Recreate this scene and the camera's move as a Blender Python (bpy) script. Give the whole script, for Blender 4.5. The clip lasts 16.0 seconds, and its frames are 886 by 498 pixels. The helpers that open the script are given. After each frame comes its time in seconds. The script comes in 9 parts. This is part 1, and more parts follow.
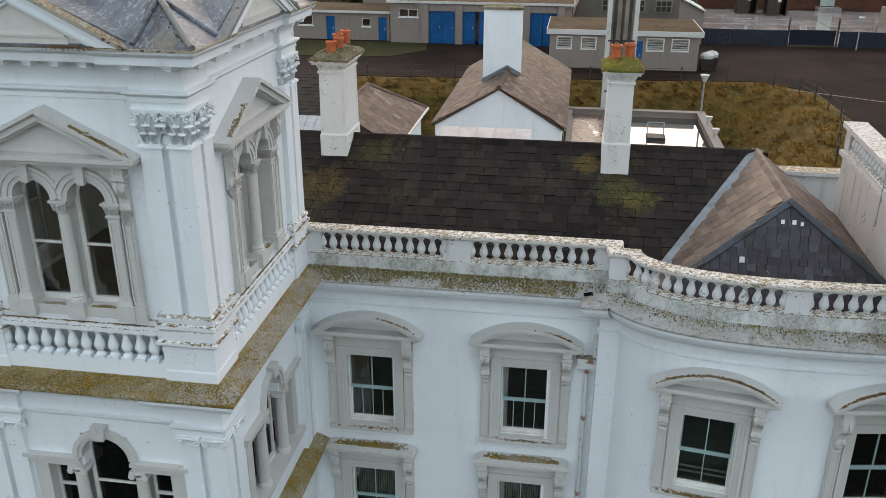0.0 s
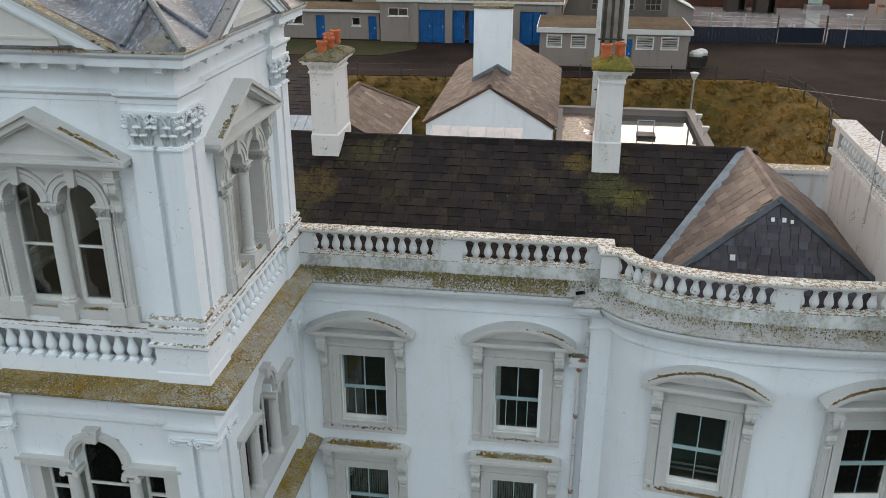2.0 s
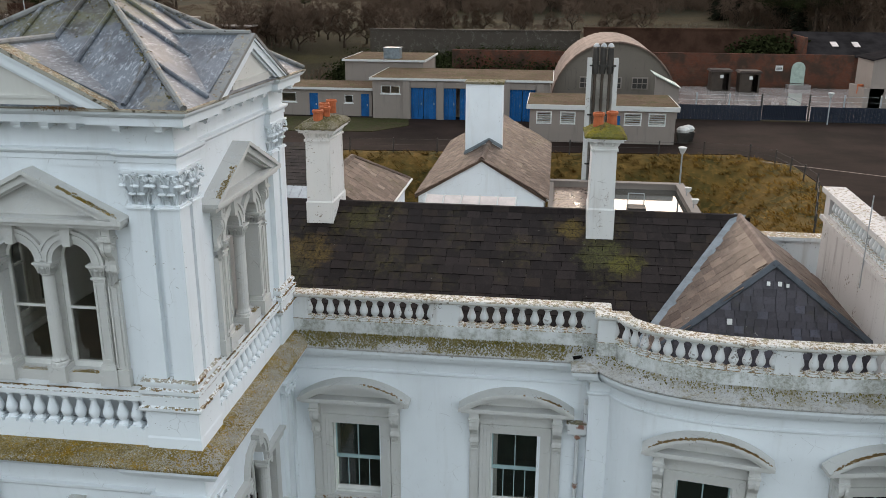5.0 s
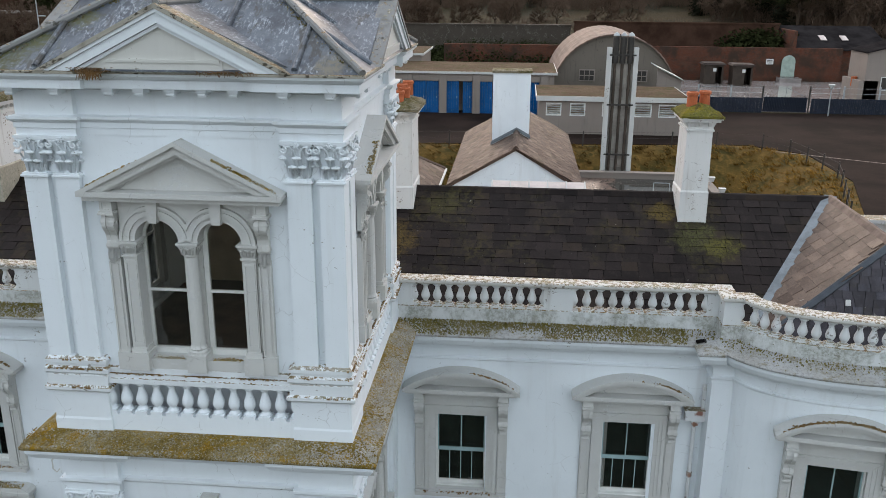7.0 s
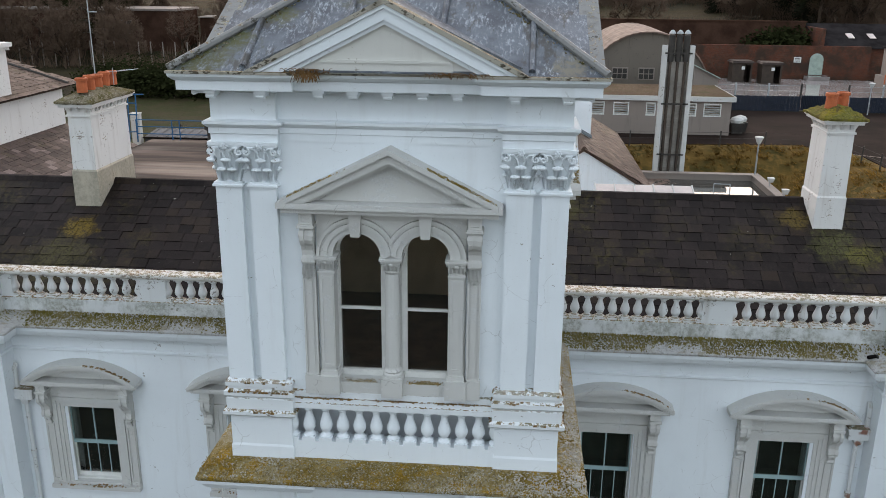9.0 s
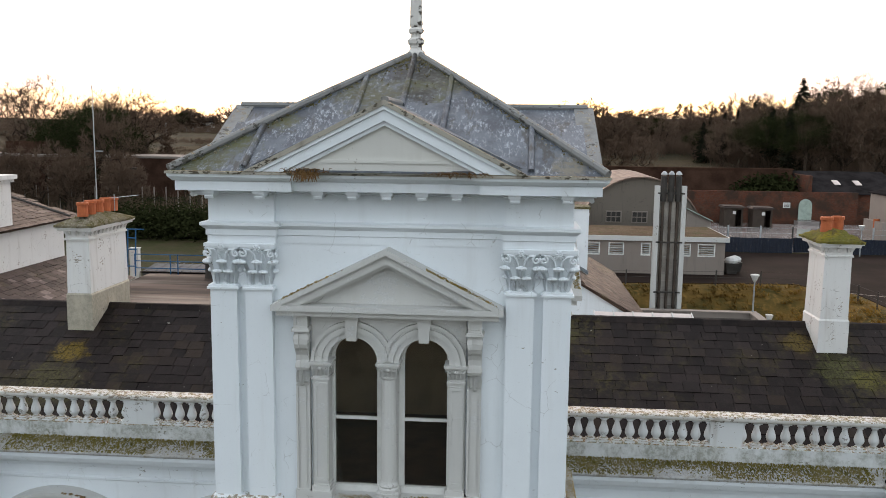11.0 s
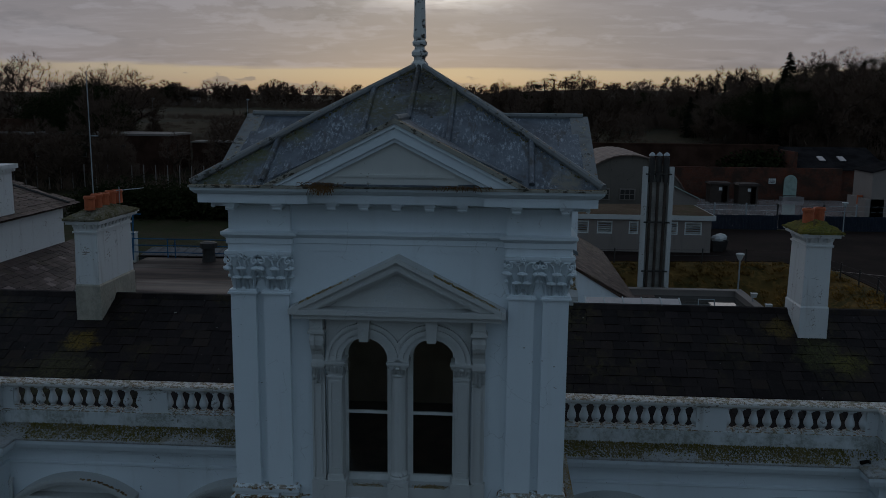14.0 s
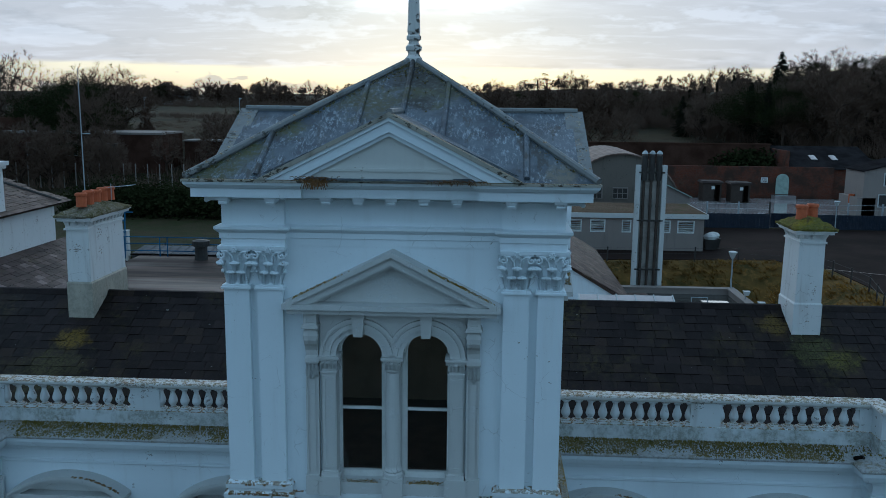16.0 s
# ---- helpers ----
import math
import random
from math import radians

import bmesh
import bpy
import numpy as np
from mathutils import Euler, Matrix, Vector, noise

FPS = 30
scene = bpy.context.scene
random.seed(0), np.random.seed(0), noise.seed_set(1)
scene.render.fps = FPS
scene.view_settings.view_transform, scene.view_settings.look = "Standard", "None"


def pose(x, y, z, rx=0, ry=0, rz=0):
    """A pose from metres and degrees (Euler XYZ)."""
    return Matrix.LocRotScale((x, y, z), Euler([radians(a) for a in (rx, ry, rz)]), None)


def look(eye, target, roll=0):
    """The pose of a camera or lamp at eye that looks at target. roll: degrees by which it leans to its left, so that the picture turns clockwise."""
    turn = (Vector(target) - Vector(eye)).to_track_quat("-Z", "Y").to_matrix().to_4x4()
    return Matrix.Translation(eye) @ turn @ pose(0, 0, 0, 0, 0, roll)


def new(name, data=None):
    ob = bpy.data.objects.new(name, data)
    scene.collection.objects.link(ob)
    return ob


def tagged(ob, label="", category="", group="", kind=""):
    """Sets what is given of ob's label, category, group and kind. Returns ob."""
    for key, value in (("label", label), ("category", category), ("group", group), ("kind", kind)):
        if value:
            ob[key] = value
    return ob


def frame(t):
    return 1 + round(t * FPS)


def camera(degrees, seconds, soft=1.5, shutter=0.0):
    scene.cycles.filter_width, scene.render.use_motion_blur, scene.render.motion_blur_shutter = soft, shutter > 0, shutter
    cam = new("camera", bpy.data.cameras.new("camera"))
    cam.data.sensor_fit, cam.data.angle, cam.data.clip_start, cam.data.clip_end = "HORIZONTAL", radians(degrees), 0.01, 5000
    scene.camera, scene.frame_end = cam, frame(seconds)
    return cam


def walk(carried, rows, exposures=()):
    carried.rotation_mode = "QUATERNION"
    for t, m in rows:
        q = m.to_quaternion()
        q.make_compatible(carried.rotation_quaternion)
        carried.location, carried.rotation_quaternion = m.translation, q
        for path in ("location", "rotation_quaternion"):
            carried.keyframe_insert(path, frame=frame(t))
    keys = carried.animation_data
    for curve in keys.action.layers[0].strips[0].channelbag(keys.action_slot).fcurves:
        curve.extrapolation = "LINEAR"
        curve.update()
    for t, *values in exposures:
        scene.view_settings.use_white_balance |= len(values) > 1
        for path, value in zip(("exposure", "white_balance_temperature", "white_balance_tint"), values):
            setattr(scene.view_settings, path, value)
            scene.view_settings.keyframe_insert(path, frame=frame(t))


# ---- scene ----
cam = camera(54.6, 16.0, 0.8)
METRES, EYE, TILT, LEAN, TURN = 11.0, 16.0, 0.0, 0.0, 8.7
ROWS = [
    (0.0, 0.0, 0.0, 0.0, 0.06, -22.6, -0.15),
    (0.5, 0.0018, -0.0003, -0.0001, -0.1, -22.64, -0.14),
    (1.0, 0.0028, 0.0008, -0.0021, -0.26, -22.63, -0.11),
    (1.5, 0.0007, -0.0001, -0.0034, -0.49, -22.68, -0.08),
    (2.0, -0.0019, -0.0008, 0.0031, -0.62, -22.7, -0.07),
    (2.5, -0.0034, -0.0022, 0.013, -0.92, -22.72, -0.08),
    (3.0, -0.0083, -0.0035, 0.0242, -1.04, -22.47, -0.06),
    (3.1, -0.009, -0.0036, 0.0258, -1.05, -22.15, -0.07),
    (3.2, -0.0098, -0.0036, 0.0265, -1.07, -19.4, -0.09),
    (3.35, -0.0102, -0.0036, 0.0262, -1.1, -17.75, -0.11),
    (5.3, -0.0148, -0.0037, -0.046, -1.32, -17.5, -0.28),
    (5.5, -0.0166, -0.0037, -0.0597, -1.35, -17.48, -0.29),
    (6.0, -0.0726, 0.0117, -0.0759, -1.47, -17.45, -0.32),
    (6.5, -0.1854, 0.0382, -0.0815, -2.79, -17.49, -0.34),
    (7.0, -0.3189, 0.0702, -0.0819, -3.67, -17.59, -0.38),
    (7.5, -0.4586, 0.1089, -0.0777, -3.82, -17.69, -0.36),
    (8.0, -0.5644, 0.1453, -0.0688, -3.88, -17.78, -0.4),
    (8.2, -0.596, 0.157, -0.064, -3.92, -17.8, -0.42),
    (10.3, -0.6275, 0.2125, -0.147, -4.03, -17.43, -0.61),
    (10.4, -0.6273, 0.211, -0.148, -4.04, -16.5, -0.62),
    (10.5, -0.6271, 0.2095, -0.1486, -4.05, -14.35, -0.63),
    (10.6, -0.6266, 0.207, -0.1492, -4.08, -13.2, -0.64),
    (10.7, -0.6259, 0.2045, -0.1497, -4.11, -11.6, -0.65),
    (10.8, -0.6251, 0.202, -0.1502, -4.14, -10.05, -0.66),
    (10.9, -0.6244, 0.1993, -0.1507, -4.17, -8.75, -0.66),
    (11.0, -0.6238, 0.1968, -0.1511, -4.2, -7.93, -0.66),
    (11.2, -0.625, 0.191, -0.152, -4.25, -7.85, -0.63),
    (11.4, -0.6262, 0.185, -0.153, -4.3, -7.7, -0.6),
    (11.5, -0.6268, 0.1825, -0.1532, -4.32, -7.29, -0.59),
    (11.6, -0.628, 0.18, -0.1532, -4.35, -5.95, -0.59),
    (11.7, -0.6293, 0.1775, -0.1531, -4.39, -4.15, -0.58),
    (11.8, -0.6307, 0.1748, -0.153, -4.43, -3.55, -0.58),
    (12.0, -0.6335, 0.1697, -0.1528, -4.5, -3.45, -0.58),
    (12.5, -0.637, 0.1587, -0.1493, -4.65, -3.45, -0.61),
    (13.0, -0.6431, 0.1458, -0.139, -4.81, -3.42, -0.56),
    (13.5, -0.6503, 0.1348, -0.1175, -4.95, -3.46, -0.54),
    (13.6, -0.6514, 0.1335, -0.1128, -4.98, -3.46, -0.53),
    (13.7, -0.6524, 0.1324, -0.1078, -5.0, -3.9, -0.53),
    (13.8, -0.6533, 0.1315, -0.103, -5.03, -6.3, -0.52),
    (13.9, -0.6541, 0.1307, -0.0983, -5.05, -7.9, -0.52),
    (14.0, -0.6548, 0.13, -0.0943, -5.07, -9.75, -0.51),
    (14.2, -0.656, 0.129, -0.088, -5.12, -9.75, -0.5),
    (14.5, -0.6576, 0.128, -0.0816, -5.19, -9.75, -0.5),
    (15.0, -0.6578, 0.1276, -0.0795, -5.32, -9.75, -0.52),
    (15.5, -0.6565, 0.1312, -0.09, -5.44, -9.74, -0.54),
    (16.0, -0.6568, 0.1343, -0.1017, -5.55, -9.78, -0.56),
]
EXPO = [
    (0.0, 0.22, 6700, 8), (3.2, 0.18, 6800, 8), (5.3, 0.3, 6700, 8), (6.0, 0.32, 6650, 9), (8.2, 0.25, 6500, 9), (10.3, 0.28, 6700, 10), (11.0, 0.24, 6800, 10), (11.3, -0.02, 6900, 10),
    (11.6, -0.6, 6800, 10), (12.0, -1.0, 6350, 9), (12.5, -1.68, 6050, 9), (13.5, -2.32, 5850, 7), (13.8, -2.5, 5800, 5), (14.0, -2.53, 5200, 2), (14.5, -1.95, 4700, -6), (15.0, -1.46, 4680, -7), (16.0, -1.07, 4580, -8),
]
walk(cam, [(t, pose(0, 0, EYE, TILT, LEAN, TURN) @ pose(METRES * x, METRES * y, METRES * z, 90 + pitch, roll, yaw)) for t, x, y, z, yaw, pitch, roll in ROWS], EXPO)

# ---- world and light ----
def sky_world():
    world = bpy.data.worlds.new("sky")
    scene.world = world
    world.use_nodes = True
    tree = world.node_tree
    tree.nodes.clear()
    N, L = tree.nodes, tree.links

    def put(sock, v):
        if isinstance(v, bpy.types.NodeSocket):
            L.new(v, sock)
        else:
            sock.default_value = v

    def calc(op, a, b=0.0, c=0.0, clamp=False):
        n = N.new("ShaderNodeMath")
        n.operation, n.use_clamp = op, clamp
        for i, v in enumerate((a, b, c)):
            put(n.inputs[i], v)
        return n.outputs[0]

    def mix(f, a, b, kind="MIX"):
        n = N.new("ShaderNodeMix")
        n.data_type, n.blend_type = "RGBA", kind
        put(n.inputs[0], f), put(n.inputs[6], a), put(n.inputs[7], b)
        return n.outputs[2]

    def band(v, lo, hi, a=0.0, b=1.0):
        n = N.new("ShaderNodeMapRange")
        n.interpolation_type = "SMOOTHSTEP"
        for i, s in enumerate((v, lo, hi, a, b)):
            put(n.inputs[i], s)
        return n.outputs[0]

    co = N.new("ShaderNodeTexCoord").outputs["Generated"]
    sep = N.new("ShaderNodeSeparateXYZ")
    L.new(co, sep.inputs[0])
    x, y, z = sep.outputs
    # a cloud deck at one height, seen in perspective
    zz = calc("ADD", calc("MAXIMUM", z, 0.0), 0.10)
    deck = N.new("ShaderNodeCombineXYZ")
    put(deck.inputs[0], calc("DIVIDE", x, zz)), put(deck.inputs[1], calc("DIVIDE", y, zz))
    def cloud(scale, detail, rough, off):
        mp = N.new("ShaderNodeMapping")
        mp.inputs["Location"].default_value = (off, off * 0.7, 0)
        mp.inputs["Scale"].default_value = (0.55, 1.0, 1.0)
        L.new(deck.outputs[0], mp.inputs[0])
        n = N.new("ShaderNodeTexNoise")
        n.inputs["Scale"].default_value, n.inputs["Detail"].default_value, n.inputs["Roughness"].default_value = scale, detail, rough
        L.new(mp.outputs[0], n.inputs["Vector"])
        return n.outputs[0]
    big, small, wisp = cloud(0.50, 6, 0.55, 3.1), cloud(1.5, 7, 0.6, 11.3), cloud(4.2, 6, 0.62, 23.7)
    cover = calc("ADD", calc("MULTIPLY", big, 0.6), calc("MULTIPLY", small, 0.4))
    # towards the sun: round its place, and along the horizon
    dot = N.new("ShaderNodeVectorMath")
    dot.operation = "DOT_PRODUCT"
    L.new(co, dot.inputs[0])
    dot.inputs[1].default_value = SUN_DIR
    toward = calc("MAXIMUM", dot.outputs["Value"], 0.0)
    near = calc("POWER", toward, 60.0)
    across = calc("DIVIDE", calc("SUBTRACT", calc("MULTIPLY", x, SUN_DIR.y), calc("MULTIPLY", y, SUN_DIR.x)), 0.085)
    above = calc("DIVIDE", calc("SUBTRACT", z, SUN_DIR.z), 0.020)
    core = calc("EXPONENT", calc("MULTIPLY", calc("ADD", calc("MULTIPLY", across, across), calc("MULTIPLY", above, above)), -1.0))
    core = calc("MULTIPLY", core, band(wisp, 0.70, 0.48))
    core = calc("MULTIPLY", core, calc("GREATER_THAN", toward, 0.5))
    level = calc("SQRT", calc("MAXIMUM", calc("SUBTRACT", 1.0, calc("MULTIPLY", z, z)), 0.01))
    heading = calc("DIVIDE", calc("ADD", calc("MULTIPLY", x, SUN_DIR.x), calc("MULTIPLY", y, SUN_DIR.y)), level)
    west = band(heading, -0.35, 0.97)
    lit = calc("POWER", west, 1.6)
    shade, puff = band(cover, 0.42, 0.62), band(small, 0.50, 0.72)
    # open sky east and overhead, veiled by high cloud
    east = mix(band(z, 0.0, 0.7), (0.74, 0.82, 0.90, 1), (0.72, 0.82, 0.94, 1))
    east = mix(calc("MULTIPLY", shade, 0.35), east, (0.48, 0.52, 0.58, 1))
    # the bank of grey cloud above the horizon and the bright veil over it
    bank = mix(puff, (0.95, 0.81, 0.76, 1), (1.13, 0.97, 0.91, 1))
    bank = mix(calc("MULTIPLY", band(big, 0.50, 0.66), 0.5), bank, (0.80, 0.70, 0.67, 1))
    # heaped clouds inside the bank, with pale tops
    heap = N.new("ShaderNodeCombineXYZ")
    put(heap.inputs[0], x), put(heap.inputs[1], y), put(heap.inputs[2], calc("MULTIPLY", z, 3.2))
    def lump(scale, shift):
        mp = N.new("ShaderNodeMapping")
        mp.inputs["Location"].default_value = (3.3, 1.7, shift)
        L.new(heap.outputs[0], mp.inputs[0])
        n = N.new("ShaderNodeTexNoise")
        n.inputs["Scale"].default_value, n.inputs["Detail"].default_value, n.inputs["Roughness"].default_value = scale, 7, 0.56
        L.new(mp.outputs[0], n.inputs["Vector"])
        return n.outputs[0]
    body, crest = lump(7.0, 0.0), lump(7.0, -0.035)
    bank = mix(calc("MULTIPLY", band(body, 0.52, 0.64), 0.50), bank, (0.60, 0.54, 0.54, 1))
    bank = mix(calc("MULTIPLY", band(calc("SUBTRACT", body, crest), 0.015, 0.09), 0.40), bank, (1.45, 1.28, 1.22, 1))
    bank = mix(calc("MULTIPLY", band(wisp, 0.50, 0.66), 0.30), bank, (1.35, 1.18, 1.12, 1))
    reach = calc("POWER", toward, 11.0)
    veil = mix(reach, (1.20, 1.17, 1.15, 1), (5.4, 4.9, 4.2, 1))
    veil = mix(calc("MULTIPLY", shade, 0.50), veil, (1.7, 1.5, 1.38, 1))
    veil = mix(band(z, 0.3, 0.8), veil, (0.74, 0.84, 0.96, 1))
    edge = calc("ADD", z, calc("MULTIPLY", calc("SUBTRACT", cover, 0.5), -0.28))
    wall = mix(band(edge, 0.118, 0.17), bank, veil)
    glow = calc("MULTIPLY", near, calc("SUBTRACT", 1.0, calc("MULTIPLY", shade, 0.85)))
    glow = calc("MULTIPLY", glow, band(edge, 0.10, 0.17, 0.04, 1.0))
    wall = mix(1.0, wall, mix(glow, (0, 0, 0, 1), (0.55, 0.50, 0.46, 1)), "ADD")
    wall = mix(1.0, wall, mix(core, (0, 0, 0, 1), (4.0, 3.5, 2.7, 1)), "ADD")
    wall = mix(1.0, wall, (1.08, 0.972, 0.958, 1), "MULTIPLY")
    tone = mix(lit, east, wall)
    # the clear strip under the bank, to the west
    low = calc("ADD", z, calc("MULTIPLY", calc("SUBTRACT", small, 0.5), 0.012))
    strip = calc("MULTIPLY", calc("MULTIPLY", band(low, 0.0395, 0.0345), band(heading, 0.75, 0.97)), 0.92)
    glowing = mix(band(z, 0.034, 0.002), (1.90, 1.32, 0.78, 1), (1.35, 0.80, 0.48, 1))
    # small far heaps standing in the strip
    far = calc("SUBTRACT", lump(16.0, 4.0), calc("MULTIPLY", z, 9.0))
    glowing = mix(calc("MULTIPLY", band(far, 0.385, 0.415), 0.8), glowing, (0.66, 0.55, 0.52, 1))
    tone = mix(strip, tone, glowing)
    nishita = N.new("ShaderNodeTexSky")
    nishita.sky_type, nishita.sun_disc = "NISHITA", False
    nishita.sun_elevation, nishita.sun_rotation = radians(SUN_UP), radians(-SUN_LEFT)
    lift = mix(1.0, tone, mix(0.015, (0, 0, 0, 1), nishita.outputs[0]), "ADD")
    bg = N.new("ShaderNodeBackground")
    L.new(lift, bg.inputs[0])
    bg.inputs[1].default_value = SKY
    L.new(bg.outputs[0], N.new("ShaderNodeOutputWorld").inputs[0])


SUN_UP, SUN_LEFT, SKY = 7.4, 4.0, 1.3
SUN_DIR = Vector((-math.sin(radians(SUN_LEFT)) * math.cos(radians(SUN_UP)), math.cos(radians(SUN_LEFT)) * math.cos(radians(SUN_UP)), math.sin(radians(SUN_UP))))
sky_world()
lamp = bpy.data.lights.new("sun", "SUN")
lamp.energy, lamp.angle, lamp.color = 0.25, radians(20), (1.0, 0.80, 0.58)
new("sun", lamp).matrix_world = look(Vector((0, 0, 60)) + SUN_DIR * 100, (0, 0, 60))

# ---- materials ----
class Nodes:
    """A principled material with its few node helpers."""

    def __init__(self, name):
        self.mat = bpy.data.materials.new(name)
        self.mat.use_nodes = True
        self.t = self.mat.node_tree
        self.bsdf = self.t.nodes["Principled BSDF"]
        self.place = self.t.nodes.new("ShaderNodeNewGeometry")
        self.co = self.place.outputs["Position"]

    def put(self, sock, v):
        if isinstance(v, bpy.types.NodeSocket):
            self.t.links.new(v, sock)
        else:
            sock.default_value = v

    def calc(self, op, a, b=0.0, clamp=False):
        n = self.t.nodes.new("ShaderNodeMath")
        n.operation, n.use_clamp = op, clamp
        self.put(n.inputs[0], a), self.put(n.inputs[1], b)
        return n.outputs[0]

    def noise(self, scale, detail=4, rough=0.6, stretch=(1, 1, 1), shift=0.0):
        mp = self.t.nodes.new("ShaderNodeMapping")
        mp.inputs["Scale"].default_value, mp.inputs["Location"].default_value = stretch, (shift, shift * 1.3, shift * 0.7)
        self.t.links.new(self.co, mp.inputs[0])
        n = self.t.nodes.new("ShaderNodeTexNoise")
        n.inputs["Scale"].default_value, n.inputs["Detail"].default_value, n.inputs["Roughness"].default_value = scale, detail, rough
        self.t.links.new(mp.outputs[0], n.inputs["Vector"])
        return n.outputs[0]

    def band(self, v, lo, hi, a=0.0, b=1.0):
        n = self.t.nodes.new("ShaderNodeMapRange")
        n.interpolation_type = "SMOOTHSTEP"
        for i, s in enumerate((v, lo, hi, a, b)):
            self.put(n.inputs[i], s)
        return n.outputs[0]

    def mix(self, f, a, b, kind="MIX"):
        n = self.t.nodes.new("ShaderNodeMix")
        n.data_type, n.blend_type = "RGBA", kind
        for i, v in ((0, f), (6, a), (7, b)):
            self.put(n.inputs[i], (*v, 1) if isinstance(v, tuple) and len(v) == 3 else v)
        return n.outputs[2]

    def up(self):
        sep = self.t.nodes.new("ShaderNodeSeparateXYZ")
        self.t.links.new(self.place.outputs["Normal"], sep.inputs[0])
        return sep.outputs[2]

    def random(self):
        a = self.t.nodes.new("ShaderNodeObjectInfo").outputs["Random"]
        return self.calc("FRACT", self.calc("ADD", a, self.place.outputs["Random Per Island"]))

    def bump(self, height, strength=0.3, distance=0.02):
        n = self.t.nodes.new("ShaderNodeBump")
        n.inputs["Strength"].default_value, n.inputs["Distance"].default_value = strength, distance
        self.put(n.inputs["Height"], height)
        self.t.links.new(n.outputs[0], self.bsdf.inputs["Normal"])

    def done(self, color, rough=0.6, metal=0.0, spec=0.5):
        self.bsdf.inputs["Specular IOR Level"].default_value = spec
        self.put(self.bsdf.inputs["Base Color"], (*color, 1) if isinstance(color, tuple) and len(color) == 3 else color)
        self.put(self.bsdf.inputs["Roughness"], rough), self.put(self.bsdf.inputs["Metallic"], metal)
        return self.mat


def painted(name, color, dirt=(0.42, 0.40, 0.36), amount=0.5, chips=0.0, chip=(0.33, 0.30, 0.26), lichen=0.0, rust=0.0, rough=0.62, worn=0.0, mould=0.0, spots=()):
    """Old masonry paint: rain streaks, flaked chips, lichen on what faces up."""
    n = Nodes(name)
    c = n.mix(n.calc("MULTIPLY", n.band(n.noise(0.7, 5, 0.6), 0.42, 0.75), 0.35), color, tuple(v * 0.86 for v in color))
    streak = n.band(n.noise(3.2, 4, 0.62, (1, 1, 0.10)), 0.52, 0.78)
    c = n.mix(n.calc("MULTIPLY", streak, amount * 0.55), c, dirt)
    speck = n.band(n.noise(26, 3, 0.6, shift=4), 0.66, 0.74)
    c = n.mix(n.calc("MULTIPLY", speck, amount * 0.7), c, dirt)
    if mould:
        m = n.calc("MULTIPLY", n.band(n.noise(1.5, 6, 0.7, (1, 1, 0.7), shift=91), 0.37, 0.56), n.band(n.noise(13, 5, 0.75, shift=93), 0.38, 0.60, 0.35, 1.0))
        c = n.mix(n.calc("MULTIPLY", m, mould), c, (0.20, 0.20, 0.155))
    fine = n.noise(60, 3, 0.6)
    height = n.calc("MULTIPLY", fine, 0.25)
    if chips:
        m = n.calc("MULTIPLY", n.noise(2.0, 4, 0.6, shift=9), n.noise(11, 5, 0.62, (1, 1, 1.7), shift=2))
        m = n.band(m, 0.43 - 0.13 * chips, 0.45 - 0.13 * chips)
        c = n.mix(m, c, n.mix(n.noise(40, 3), chip, tuple(v * 0.5 for v in chip)))
        height = n.calc("SUBTRACT", height, n.calc("MULTIPLY", m, 0.8))
    if worn:
        # hairline cracks and pinholes
        v = n.t.nodes.new("ShaderNodeTexVoronoi")
        v.feature = "DISTANCE_TO_EDGE"
        v.inputs["Scale"].default_value = 2.6
        mp = n.t.nodes.new("ShaderNodeMix")
        mp.data_type = "VECTOR"
        mp.inputs[0].default_value = 0.12
        nz = n.t.nodes.new("ShaderNodeTexNoise")
        nz.inputs["Scale"].default_value, nz.inputs["Detail"].default_value = 5.0, 4
        n.t.links.new(n.co, nz.inputs["Vector"]), n.t.links.new(n.co, mp.inputs[4]), n.t.links.new(nz.outputs["Color"], mp.inputs[5])
        n.t.links.new(mp.outputs[1], v.inputs["Vector"])
        line = n.calc("MULTIPLY", n.band(v.outputs["Distance"], 0.010, 0.004), n.band(n.noise(1.7, 4, 0.6, shift=61), 0.54, 0.60))
        pin = n.calc("MULTIPLY", n.band(n.noise(55, 2, 0.5, shift=71), 0.70, 0.74), n.band(n.noise(2.2, 4, 0.6, shift=81), 0.46, 0.62))
        m = n.calc("MULTIPLY", n.calc("MAXIMUM", line, pin), worn)
        c = n.mix(m, c, (0.16, 0.145, 0.12))
    if rust:
        m = n.band(n.noise(1.3, 4, 0.6, (1, 1, 0.25), shift=21), 0.64, 0.72)
        c = n.mix(n.calc("MULTIPLY", m, rust), c, (0.32, 0.12, 0.04))
    for (x, y, z), rad, col in spots:
        d = n.t.nodes.new("ShaderNodeVectorMath")
        d.operation = "DISTANCE"
        n.t.links.new(n.co, d.inputs[0])
        d.inputs[1].default_value = (x, y, z)
        f = n.band(n.calc("ADD", d.outputs["Value"], n.calc("MULTIPLY", n.calc("SUBTRACT", n.noise(6, 5, 0.7, (1, 1, 0.4), shift=x), 0.5), rad * 2.4)), rad, rad * 0.4)
        c = n.mix(n.calc("MULTIPLY", f, 0.9), c, col)
